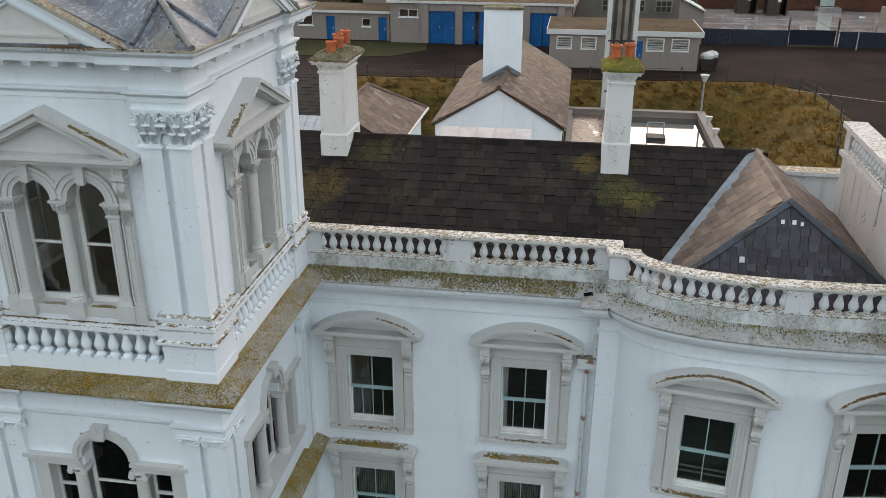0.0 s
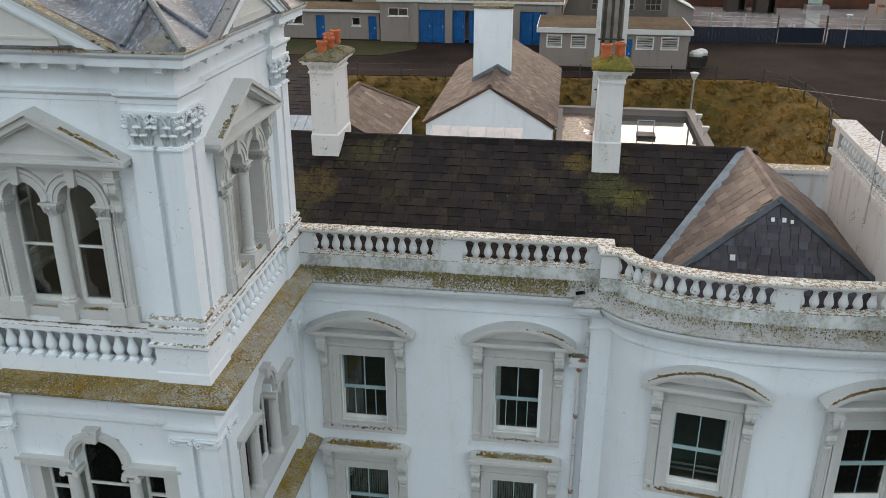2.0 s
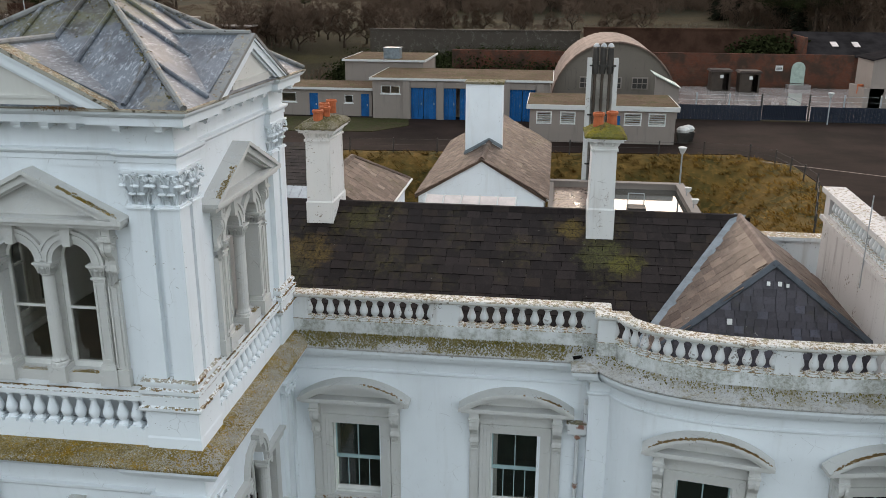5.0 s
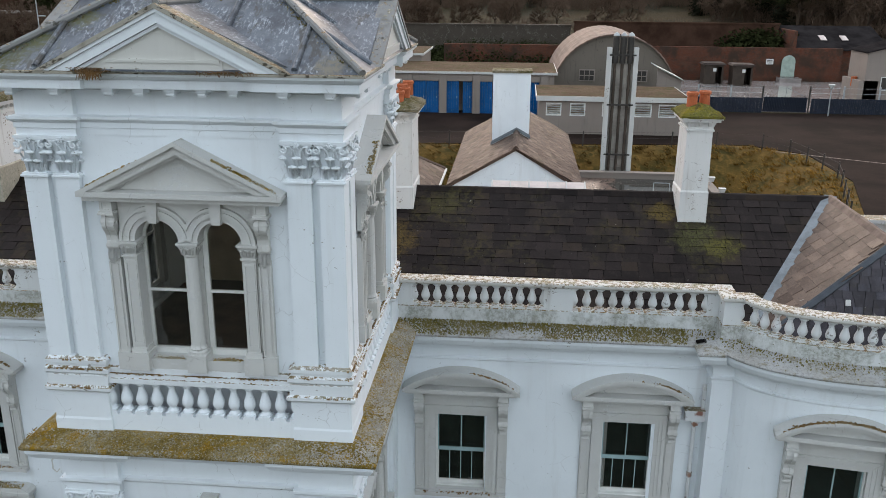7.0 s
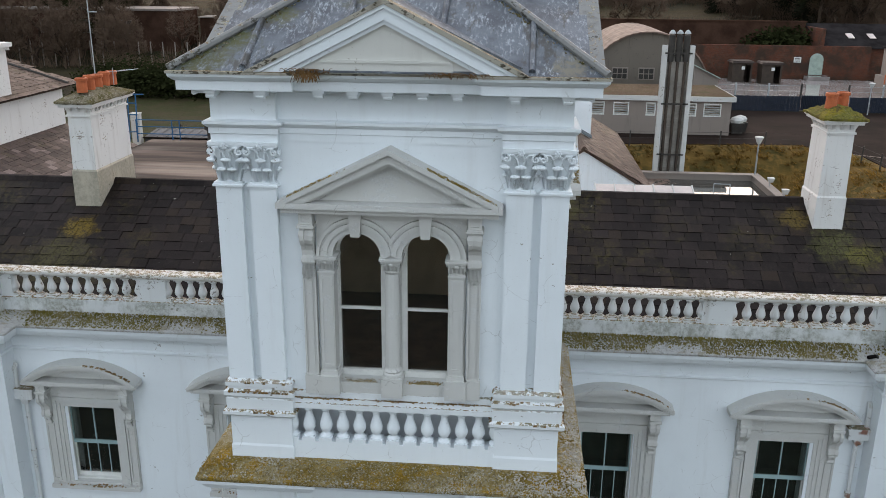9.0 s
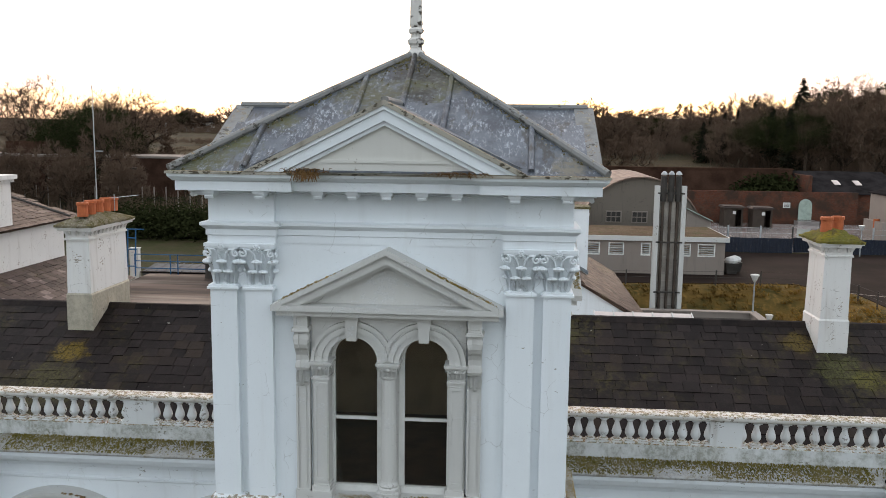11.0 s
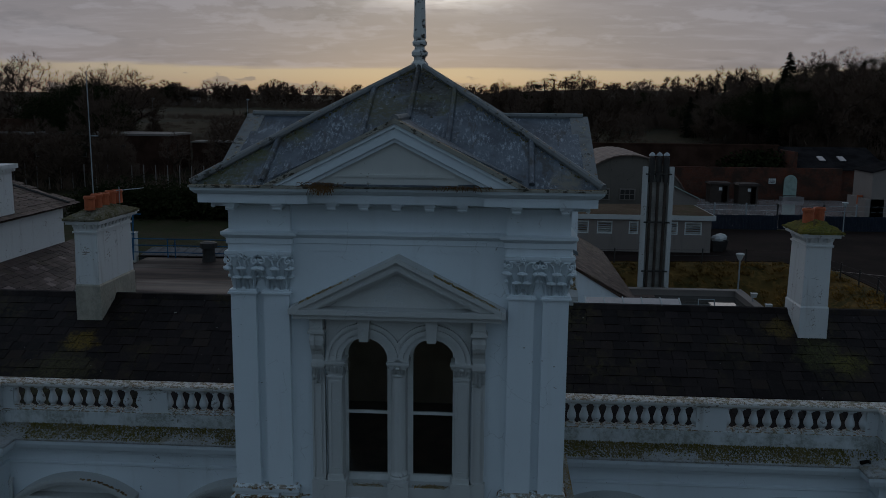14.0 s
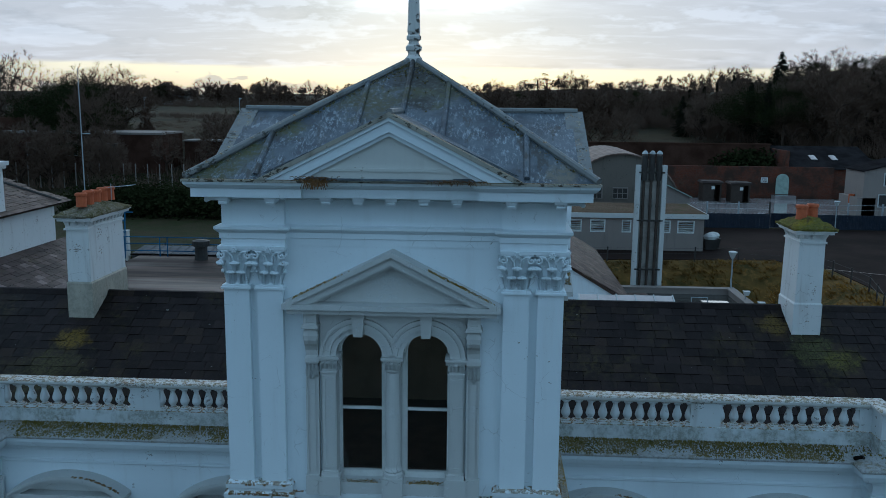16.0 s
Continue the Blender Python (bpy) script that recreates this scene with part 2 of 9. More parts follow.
    if lichen:
        top = n.band(n.up(), 0.35, 0.8)
        m = n.band(n.noise(11, 6, 0.75, shift=5), 0.60 - 0.24 * lichen, 0.64 - 0.24 * lichen)
        kind = n.mix(n.band(n.noise(3.1, 4, 0.6, shift=31), 0.42, 0.6), (0.17, 0.105, 0.045), (0.16, 0.145, 0.085))
        kind = n.mix(n.band(n.noise(33, 3), 0.5, 0.62), kind, (0.42, 0.36, 0.26))
        c = n.mix(n.calc("MULTIPLY", m, top), c, kind)
        height = n.calc("ADD", height, n.calc("MULTIPLY", n.calc("MULTIPLY", m, top), 0.7))
    n.bump(height, 0.35, 0.012)
    return n.done(c, rough, 0.0, 0.25)


def mossy(name, cols, rough=0.95, white=0.4, size=1.0, dark=0.65, flakes=False):
    """A crust of lichen and moss over old render."""
    n = Nodes(name)
    c = n.mix(n.band(n.noise(1.1 / size, 5, 0.65), 0.42, 0.58), cols[0], cols[1])
    c = n.mix(n.band(n.noise(2.7 / size, 5, 0.7, shift=7), 0.50, 0.62), c, cols[2])
    spots = n.noise(24 / size, 4, 0.75, shift=3)
    c = n.mix(n.calc("MULTIPLY", n.band(spots, 0.55, 0.61), white), c, (0.56, 0.53, 0.46))
    c = n.mix(n.calc("MULTIPLY", n.band(n.noise(17 / size, 5, 0.8, shift=13), 0.52, 0.58), dark), c, (0.05, 0.04, 0.02))
    if flakes:
        # old paint still showing in patches between the lichen
        m = n.calc("MULTIPLY", n.band(n.noise(30, 4, 0.8, shift=23), 0.50, 0.56), n.band(n.noise(0.9, 4, 0.6, shift=33), 0.44, 0.60))
        c = n.mix(m, c, (0.62, 0.60, 0.55))
    n.bump(n.noise(16 / size, 6, 0.8), 1.0, 0.08)
    return n.done(c, rough, 0.0, 0.1)


def slated(name, dark, light, tint, rough=0.42, moss=0.5, spec=0.3, spots=()):
    n = Nodes(name)
    r = n.random()
    c = n.mix(r, dark, light)
    c = n.mix(n.band(n.calc("FRACT", n.calc("MULTIPLY", r, 7.31)), 0.80, 1.0), c, tint)
    c = n.mix(n.calc("MULTIPLY", n.band(n.noise(18, 5, 0.7), 0.5, 0.7), 0.6), c, tuple(v * 0.5 for v in dark))
    c = n.mix(n.calc("MULTIPLY", n.band(n.noise(6.5, 5, 0.7, (1, 0.6, 1), shift=66), 0.50, 0.70), 0.5), c, tuple(v * 1.35 for v in light))
    m = n.calc("MULTIPLY", n.band(n.noise(0.55, 5, 0.65, (1, 0.7, 1), shift=2.2), 0.52, 0.66), n.band(n.noise(7, 5, 0.7, shift=5), 0.42, 0.60))
    c = n.mix(n.calc("MULTIPLY", m, moss), c, (0.070, 0.060, 0.018))
    for (x, y, z), rad, col in spots:
        d = n.t.nodes.new("ShaderNodeVectorMath")
        d.operation = "DISTANCE"
        n.t.links.new(n.co, d.inputs[0])
        d.inputs[1].default_value = (x, y, z)
        f = n.band(n.calc("ADD", d.outputs["Value"], n.calc("MULTIPLY", n.calc("SUBTRACT", n.noise(3.5, 5, 0.7, shift=x), 0.5), rad * 2.2)), rad, rad * 0.35)
        c = n.mix(n.calc("MULTIPLY", f, n.band(n.noise(16, 4, 0.7, shift=9), 0.36, 0.58, 0.15, 0.9)), c, col)
    c = n.mix(n.calc("MULTIPLY", n.band(n.noise(0.9, 6, 0.7, (1.6, 0.5, 0.5), shift=57), 0.50, 0.68), 0.55), c, tuple(v * 0.5 for v in dark))
    s = n.band(n.noise(5.5, 3, 0.6, shift=40), 0.725, 0.75)
    c = n.mix(n.calc("MULTIPLY", s, 0.6), c, (0.32, 0.31, 0.27))
    n.bump(n.noise(30, 5, 0.65, (1, 0.4, 1)), 0.35, 0.01)
    return n.done(c, n.calc("ADD", n.calc("MULTIPLY", n.noise(3, 3), 0.25), rough - 0.12), 0.0, spec)


def plain(name, color, rough=0.6, metal=0.0, var=0.25, scale=2.0, bump=0.2, grain=30.0, spec=0.22):
    n = Nodes(name)
    c = n.mix(n.band(n.noise(scale, 5, 0.62), 0.35, 0.7), color, tuple(v * (1 - var) for v in color))
    c = n.mix(n.calc("MULTIPLY", n.band(n.noise(grain, 4, 0.65, shift=6), 0.5, 0.75), var), c, tuple(v * 0.45 for v in color))
    n.bump(n.noise(grain * 1.4, 4), bump, 0.01)
    return n.done(c, rough, metal, spec)


def lead_sheet(name="lead", spots=()):
    """Weathered lead: chalky mottling, tan run-off, soot and moss."""
    n = Nodes(name)
    c = n.mix(n.band(n.noise(1.4, 6, 0.66), 0.38, 0.64), (0.050, 0.058, 0.072), (0.112, 0.128, 0.150))
    c = n.mix(n.calc("MULTIPLY", n.band(n.noise(1.5, 5, 0.7, (1, 0.45, 0.5), shift=27), 0.54, 0.70), 0.32), c, (0.15, 0.135, 0.112))
    chalk = n.calc("MULTIPLY", n.band(n.noise(20, 8, 0.82, (1, 0.32, 0.4), shift=3), 0.50, 0.60), n.band(n.noise(1.9, 4, 0.6, shift=12), 0.36, 0.60))
    c = n.mix(n.calc("MULTIPLY", chalk, 0.80), c, (0.37, 0.41, 0.44))
    c = n.mix(n.calc("MULTIPLY", n.band(n.noise(3.4, 6, 0.75, (1, 0.35, 0.4), shift=17), 0.55, 0.64), 0.85), c, (0.045, 0.042, 0.034))
    c = n.mix(n.calc("MULTIPLY", n.band(n.noise(30, 4, 0.7, shift=8), 0.60, 0.68), 0.6), c, (0.05, 0.05, 0.045))
    for (x, y, z), rad, col in spots:
        d = n.t.nodes.new("ShaderNodeVectorMath")
        d.operation = "DISTANCE"
        n.t.links.new(n.co, d.inputs[0])
        d.inputs[1].default_value = (x, y, z)
        f = n.band(n.calc("ADD", d.outputs["Value"], n.calc("MULTIPLY", n.calc("SUBTRACT", n.noise(3.5, 5, 0.7, shift=x), 0.5), rad * 2.4)), rad, rad * 0.3)
        c = n.mix(n.calc("MULTIPLY", f, n.band(n.noise(14, 4, 0.7, shift=9), 0.36, 0.56, 0.35, 1.0)), c, col)
    n.bump(n.noise(9, 5), 0.25, 0.02)
    return n.done(c, n.calc("ADD", n.calc("MULTIPLY", n.noise(4, 4), 0.3), 0.32), 0.2)


def window_glass():
    mat = bpy.data.materials.new("glass")
    mat.use_nodes = True
    t = mat.node_tree
    t.nodes.clear()
    clear, gloss, m = t.nodes.new("ShaderNodeBsdfTransparent"), t.nodes.new("ShaderNodeBsdfGlossy"), t.nodes.new("ShaderNodeMixShader")
    clear.inputs[0].default_value, gloss.inputs["Roughness"].default_value = (0.88, 0.87, 0.84, 1), 0.02
    fres = t.nodes.new("ShaderNodeFresnel")
    fres.inputs[0].default_value = 1.52
    # a faint grey-green diffuse layer over the pane
    diffuse_coat, film = t.nodes.new("ShaderNodeBsdfDiffuse"), t.nodes.new("ShaderNodeMixShader")
    diffuse_coat.inputs[0].default_value, film.inputs[0].default_value = (0.40, 0.50, 0.46, 1), 0.010
    t.links.new(clear.outputs[0], film.inputs[1]), t.links.new(diffuse_coat.outputs[0], film.inputs[2])
    t.links.new(fres.outputs[0], m.inputs[0]), t.links.new(film.outputs[0], m.inputs[1]), t.links.new(gloss.outputs[0], m.inputs[2])
    t.links.new(m.outputs[0], t.nodes.new("ShaderNodeOutputMaterial").inputs[0])
    return mat


def silty_water():
    """Still rainwater, clear in the middle, with a drying margin of brown silt at its shallow end."""
    n = Nodes("standing_water")
    xyz = n.t.nodes.new("ShaderNodeSeparateXYZ")
    n.t.links.new(n.co, xyz.inputs[0])
    edge = n.calc("ADD", n.noise(1.3, 6, 0.75, (1, 0.5, 1)), n.calc("MULTIPLY", xyz.outputs[0], -0.10))
    m = n.band(edge, 0.24, 0.34)
    c = n.mix(m, (0.05, 0.048, 0.042), n.mix(n.band(n.noise(4, 5, 0.7, shift=5), 0.45, 0.6), (0.17, 0.115, 0.09), (0.07, 0.045, 0.033)))
    return n.done(c, n.mix(m, (0.03, 0.03, 0.03), (0.42, 0.42, 0.42)), 0.0, 0.35)


def streaked_felt():
    """Wet roofing felt: pinkish strips, sky reflection put into their colour, between dark damp ones, laid along x."""
    n = Nodes("wet_felt")
    c = n.mix(n.band(n.noise(0.9, 5, 0.6, (0.10, 1.0, 1), shift=3), 0.44, 0.60), (0.026, 0.019, 0.016), (0.076, 0.054, 0.045))
    c = n.mix(n.calc("MULTIPLY", n.band(n.noise(2.6, 5, 0.7, (0.25, 1.2, 1), shift=8), 0.50, 0.66), 0.6), c, (0.060, 0.044, 0.037))
    c = n.mix(n.calc("MULTIPLY", n.band(n.noise(9, 4, 0.7, shift=15), 0.6, 0.72), 0.5), c, (0.024, 0.020, 0.014))
    n.bump(n.noise(30, 4), 0.15, 0.01)
    return n.done(c, n.band(n.noise(0.7, 4, 0.6, (0.15, 1, 1), shift=21), 0.40, 0.6, 0.50, 0.8), 0.0, 0.12)


def brickwork():
    n = Nodes("old_brick")
    b = n.t.nodes.new("ShaderNodeTexBrick")
    mp = n.t.nodes.new("ShaderNodeMapping")
    mp.inputs["Rotation"].default_value = (radians(90), 0, 0)
    n.t.links.new(n.co, mp.inputs[0]), n.t.links.new(mp.outputs[0], b.inputs["Vector"])
    b.inputs["Color1"].default_value, b.inputs["Color2"].default_value, b.inputs["Mortar"].default_value = (0.13, 0.041, 0.022, 1), (0.085, 0.031, 0.020, 1), (0.10, 0.075, 0.058, 1)
    b.inputs["Scale"].default_value, b.inputs["Brick Width"].default_value, b.inputs["Row Height"].default_value, b.inputs["Mortar Size"].default_value = 1.0, 0.225, 0.075, 0.008
    c = n.mix(n.band(n.noise(0.5, 5, 0.65), 0.42, 0.66), b.outputs["Color"], (0.050, 0.034, 0.026))
    c = n.mix(n.calc("MULTIPLY", n.band(n.noise(0.9, 5, 0.7, shift=12), 0.56, 0.7), 0.5), c, (0.11, 0.068, 0.045))
    return n.done(c, 0.95, 0.0, 0.08)


def terrain(name, cols, scale=0.25, bump=0.6):
    n = Nodes(name)
    c = n.mix(n.band(n.noise(scale, 6, 0.65), 0.40, 0.62), cols[0], cols[1])
    c = n.mix(n.band(n.noise(scale * 5, 5, 0.7, shift=4), 0.48, 0.66), c, cols[2])
    n.bump(n.noise(6, 6, 0.7), bump, 0.1)
    return n.done(c, 0.95, 0.0, 0.1)


WHITE = painted("white_paint", (0.745, 0.785, 0.81), amount=0.34, chips=0.08, chip=(0.40, 0.39, 0.36), worn=0.28)
CHIPPED = painted("flaking_white_paint", (0.63, 0.645, 0.645), dirt=(0.34, 0.30, 0.25), amount=1.0, chips=0.62, chip=(0.34, 0.325, 0.30), lichen=0.75, rust=0.35, spots=(((-15.85, 18.6, 7.78), 0.17, (0.30, 0.11, 0.03)), ((-15.78, 18.58, 7.60), 0.13, (0.30, 0.14, 0.05)), ((0.80, 18.30, 5.64), 0.13, (0.22, 0.07, 0.035)), ((0.72, 18.36, 5.30), 0.09, (0.24, 0.09, 0.04)), ((0.72, 18.36, 3.95), 0.08, (0.20, 0.08, 0.04)), ((0.72, 18.36, 1.65), 0.08, (0.22, 0.08, 0.04)), ((-4.9, 18.55, 7.82), 0.10, (0.30, 0.11, 0.04))))
FINIAL = painted("flaking_finial_paint", (0.62, 0.60, 0.56), dirt=(0.16, 0.14, 0.12), amount=1.0, chips=1.35, chip=(0.085, 0.07, 0.055), rust=0.4)
MOULDY = painted("mouldy_plinth_paint", (0.62, 0.635, 0.63), dirt=(0.30, 0.28, 0.22), amount=1.0, chips=0.5, chip=(0.30, 0.29, 0.24), lichen=0.6, mould=0.75)
COPING = painted("lichened_coping", (0.56, 0.545, 0.51), dirt=(0.24, 0.20, 0.15), amount=1.1, chips=0.75, chip=(0.30, 0.26, 0.21), lichen=0.50)
BASEPAINT = painted("mossy_white_paint", (0.69, 0.715, 0.725), amount=0.5, chips=0.3, lichen=0.5)
GREY = painted("grey_paint", (0.545, 0.54, 0.515), amount=0.5, chips=1.0, chip=(0.72, 0.72, 0.70), worn=0.45)
STACK = painted("stack_paint", (0.66, 0.655, 0.635), dirt=(0.34, 0.30, 0.26), amount=1.0, chips=0.55, chip=(0.36, 0.31, 0.26), worn=0.6)
WEATHERED = painted("weathered_block_paint", (0.50, 0.475, 0.455), dirt=(0.20, 0.175, 0.155), amount=1.3, chips=0.6, chip=(0.30, 0.26, 0.23), lichen=0.3)
STAINED = painted("stained_render", (0.43, 0.385, 0.31), dirt=(0.17, 0.145, 0.095), amount=1.2, chips=0.5, chip=(0.24, 0.20, 0.14), mould=0.6)
WOODWHITE = plain("white_window_paint", (0.72, 0.72, 0.69), 0.5, var=0.18)
TEAL = plain("pale_blue_window_paint", (0.30, 0.42, 0.43), 0.5, var=0.15)
LICHEN = mossy("ledge_lichen", ((0.27, 0.185, 0.036), (0.38, 0.29, 0.13), (0.41, 0.245, 0.025)), white=0.7, size=0.7, dark=0.5, flakes=True)
OLIVEMOSS = mossy("olive_moss", ((0.20, 0.165, 0.026), (0.25, 0.205, 0.070), (0.13, 0.112, 0.020)), white=0.25, size=0.6, dark=0.3)
BROWNLICHEN = mossy("brown_lichen", ((0.25, 0.14, 0.045), (0.30, 0.20, 0.09), (0.17, 0.11, 0.045)), white=0.4, size=0.4, dark=0.3)
# white paint greyed to hold the shade behind the balusters
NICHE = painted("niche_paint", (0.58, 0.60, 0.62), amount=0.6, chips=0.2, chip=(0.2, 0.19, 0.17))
FLAKE = plain("paint_flake", (0.50, 0.46, 0.39), 0.8, var=0.3)
FIELDPAINT = painted("pale_field_paint", (0.60, 0.59, 0.55), amount=0.5, chips=0.3, chip=(0.45, 0.42, 0.36))
CRUST = mossy("grey_crust", ((0.54, 0.54, 0.53), (0.47, 0.46, 0.43), (0.36, 0.33, 0.26)), white=0.6, dark=0.30)
CAPMOSS = mossy("cap_moss", ((0.16, 0.15, 0.03), (0.25, 0.20, 0.02), (0.13, 0.10, 0.03)), white=0.15)
CAPGREY = mossy("cap_lichen", ((0.145, 0.125, 0.052), (0.24, 0.21, 0.15), (0.10, 0.088, 0.032)), white=0.5)
SLATE = slated("slate", (0.0082, 0.0056, 0.0049), (0.0215, 0.0154, 0.0140), (0.026, 0.0178, 0.0125), 0.60, 0.42, 0.11, (((1.25, 22.8, 8.4), 0.75, (0.066, 0.064, 0.022)), ((1.95, 22.5, 8.3), 0.6, (0.092, 0.082, 0.016)), ((0.5, 23.7, 8.9), 0.55, (0.100, 0.070, 0.016)), ((-6.9, 22.5, 8.3), 0.9, (0.088, 0.058, 0.016)), ((-5.6, 23.8, 8.9), 0.7, (0.056, 0.050, 0.016)), ((-7.4, 21.6, 7.8), 1.0, (0.050, 0.044, 0.016)), ((-18.7, 22.6, 8.3), 0.6, (0.135, 0.090, 0.012)), ((-18.9, 21.4, 7.7), 1.3, (0.060, 0.052, 0.020))))
# underlay black, also painted on slate feet as the shadow under each course
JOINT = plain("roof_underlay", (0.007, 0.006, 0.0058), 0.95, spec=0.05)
SLATE_W = slated("worn_slate", (0.070, 0.049, 0.039), (0.142, 0.104, 0.083), (0.185, 0.132, 0.103), 0.55, 0.2, 0.15)
RIDGECLAY = plain("worn_ridge_clay", (0.20, 0.145, 0.12), 0.7, var=0.5, scale=3.0)
HIPGREY = plain("hip_lead_grey", (0.075, 0.085, 0.098), 0.65, 0.0, var=0.4, scale=3.0)
SLATE_B = slated("blue_slate", (0.040, 0.036, 0.042), (0.072, 0.065, 0.076), (0.10, 0.10, 0.125), 0.55, 0.25)
# brown tiles, some of them a paler pink
TILE_P = slated("bleached_tile", (0.042, 0.029, 0.025), (0.088, 0.064, 0.055), (0.20, 0.155, 0.14), 0.6, 0.8, 0.12)
TILE = slated("brown_tile", (0.058, 0.038, 0.029), (0.118, 0.081, 0.063), (0.170, 0.125, 0.102), 0.62, 0.6, 0.12)
LEAD = lead_sheet("lead", (((-8.3, 14.9, 15.1), 0.80, (0.062, 0.064, 0.020)), ((-9.3, 14.5, 14.9), 0.75, (0.066, 0.064, 0.026)), ((-8.6, 15.3, 15.40), 1.0, (0.020, 0.018, 0.012)), ((-8.5, 14.5, 14.85), 0.35, (0.016, 0.015, 0.010)), ((-11.45, 12.75, 13.85), 0.55, (0.055, 0.056, 0.014)), ((-11.0, 13.2, 14.1), 0.40, (0.066, 0.068, 0.018)), ((-10.5, 13.75, 14.4), 0.34, (0.07, 0.07, 0.022)), ((-6.3, 12.8, 13.85), 0.4, (0.15, 0.135, 0.10)), ((-7.9, 15.9, 15.3), 0.6, (0.08, 0.08, 0.03))))
LEADROLL = painted("dirty_lead_roll", (0.205, 0.205, 0.198), dirt=(0.06, 0.054, 0.042), amount=1.2, chips=0.8, chip=(0.085, 0.08, 0.066), lichen=0.2, rough=0.55)
GUTTERLIP = painted("grimy_gutter_lip", (0.36, 0.335, 0.28), dirt=(0.10, 0.085, 0.06), amount=1.2, chips=1.1, chip=(0.09, 0.075, 0.05), lichen=0.8)
LEADTRIM = plain("lead_flashing", (0.21, 0.24, 0.26), 0.45, 0.2, var=0.35, scale=3)
IRON = plain("dark_iron", (0.06, 0.055, 0.05), 0.6, 0.4)
TERRACOTTA = plain("terracotta", (0.45, 0.125, 0.05), 0.75, var=0.3, scale=5)
GLASS = window_glass()
INSIDE = plain("room_plaster", (0.58, 0.46, 0.33), 0.9, var=0.3)
# room shade put into the colour: a dark teal version of the plaster
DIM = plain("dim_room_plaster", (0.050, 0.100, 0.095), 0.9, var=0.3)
DARKFLOOR = plain("dark_floor", (0.13, 0.075, 0.055), 0.7, var=0.4)
BLIND = plain("blind_fabric", (0.22, 0.30, 0.30), 0.8)
RENDER = painted("grey_render", (0.238, 0.202, 0.176), dirt=(0.10, 0.09, 0.08), amount=0.7, rough=0.85)
FASCIA = painted("fascia_paint", (0.52, 0.52, 0.50), amount=0.6, chips=0.4)
BLUE = plain("blue_door_paint", (0.006, 0.095, 0.28), 0.6, var=0.3, scale=1.5)
NAVY = plain("navy_cladding", (0.014, 0.020, 0.036), 0.6, var=0.3, spec=0.3)
FELT = mossy("mossy_felt", ((0.078, 0.047, 0.028), (0.105, 0.07, 0.042), (0.066, 0.055, 0.02)), white=0.05, size=3)
FELTGREY = streaked_felt()
ASPHALT = plain("asphalt", (0.0255, 0.0170, 0.0138), 0.9, var=0.55, scale=0.22, grain=12, spec=0.04)
CONCRETE = plain("wet_concrete", (0.38, 0.34, 0.32), 0.10, var=0.4, scale=0.35, bump=0.03, spec=0.6)
BRICK = brickwork()
DARKRENDER = painted("aged_render", (0.150, 0.128, 0.106), dirt=(0.07, 0.06, 0.05), amount=1.0, chips=0.4, chip=(0.10, 0.09, 0.075), rough=0.9)
TERRACE = painted("stained_terrace_stone", (0.062, 0.050, 0.039), dirt=(0.05, 0.042, 0.034), amount=1.2, chips=0.8, chip=(0.17, 0.16, 0.14), rough=0.9)
PANEL = plain("pale_flue_panel", (0.40, 0.37, 0.33), 0.7, var=0.4, scale=1.0)
BROWNBRICK = plain("brown_brick", (0.072, 0.040, 0.028), 1.0, var=0.5, scale=0.5, grain=5, spec=0.0)
FARSLATE = plain("shed_slate", (0.028, 0.025, 0.025), 1.0, var=0.5, scale=0.7, grain=6, spec=0.0)
GRASS = terrain("rough_grass", ((0.112, 0.068, 0.018), (0.055, 0.044, 0.013), (0.16, 0.094, 0.026)), 0.4)
LAWN = terrain("lawn", ((0.027, 0.029, 0.009), (0.043, 0.033, 0.017), (0.038, 0.042, 0.011)), 0.5)
FIELD = terrain("winter_fields", ((0.026, 0.022, 0.008), (0.015, 0.012, 0.006), (0.036, 0.029, 0.010)), 0.03)
MEADOW = terrain("rough_meadow", ((0.036, 0.026, 0.009), (0.016, 0.015, 0.006), (0.027, 0.018, 0.008)), 0.06)
STEEL = plain("flue_steel", (0.075, 0.058, 0.045), 0.6, 0.2, var=0.4, scale=1.2)
GALV = plain("galvanised", (0.40, 0.42, 0.43), 0.5, 0.5)
BLUERAIL = plain("blue_rail_paint", (0.02, 0.10, 0.22), 0.5)
TIN = plain("rusty_corrugated_iron", (0.22, 0.155, 0.125), 0.75, 0.0, var=0.5, scale=0.8)
PALEGREEN = plain("pale_green_sheet", (0.38, 0.46, 0.40), 0.5)
POLY = plain("pale_roof_sheet", (0.60, 0.52, 0.48), 0.4, var=0.2)
WOOD = plain("brown_cabinet", (0.06, 0.045, 0.035), 0.6)
BARK = plain("bark", (0.055, 0.040, 0.029), 0.95, var=0.4, spec=0.05)
TWIG = plain("twigs", (0.125, 0.086, 0.062), 1.0, spec=0.0)
NEEDLES = plain("dark_needles", (0.024, 0.025, 0.016), 1.0, var=0.5, scale=0.5, spec=0.0)
IVY = plain("evergreen_leaves", (0.032, 0.037, 0.015), 1.0, var=0.5, scale=0.7, spec=0.0)
STRAWGOLD = plain("golden_grass", (0.36, 0.21, 0.05), 0.95, var=0.5, scale=0.45, spec=0.03)
STRAW = plain("straw_grass", (0.19, 0.115, 0.033), 0.95, var=0.55, scale=0.45, spec=0.05)
WEEDS = plain("dead_weeds", (0.17, 0.092, 0.035), 0.95)
PUDDLE = silty_water()

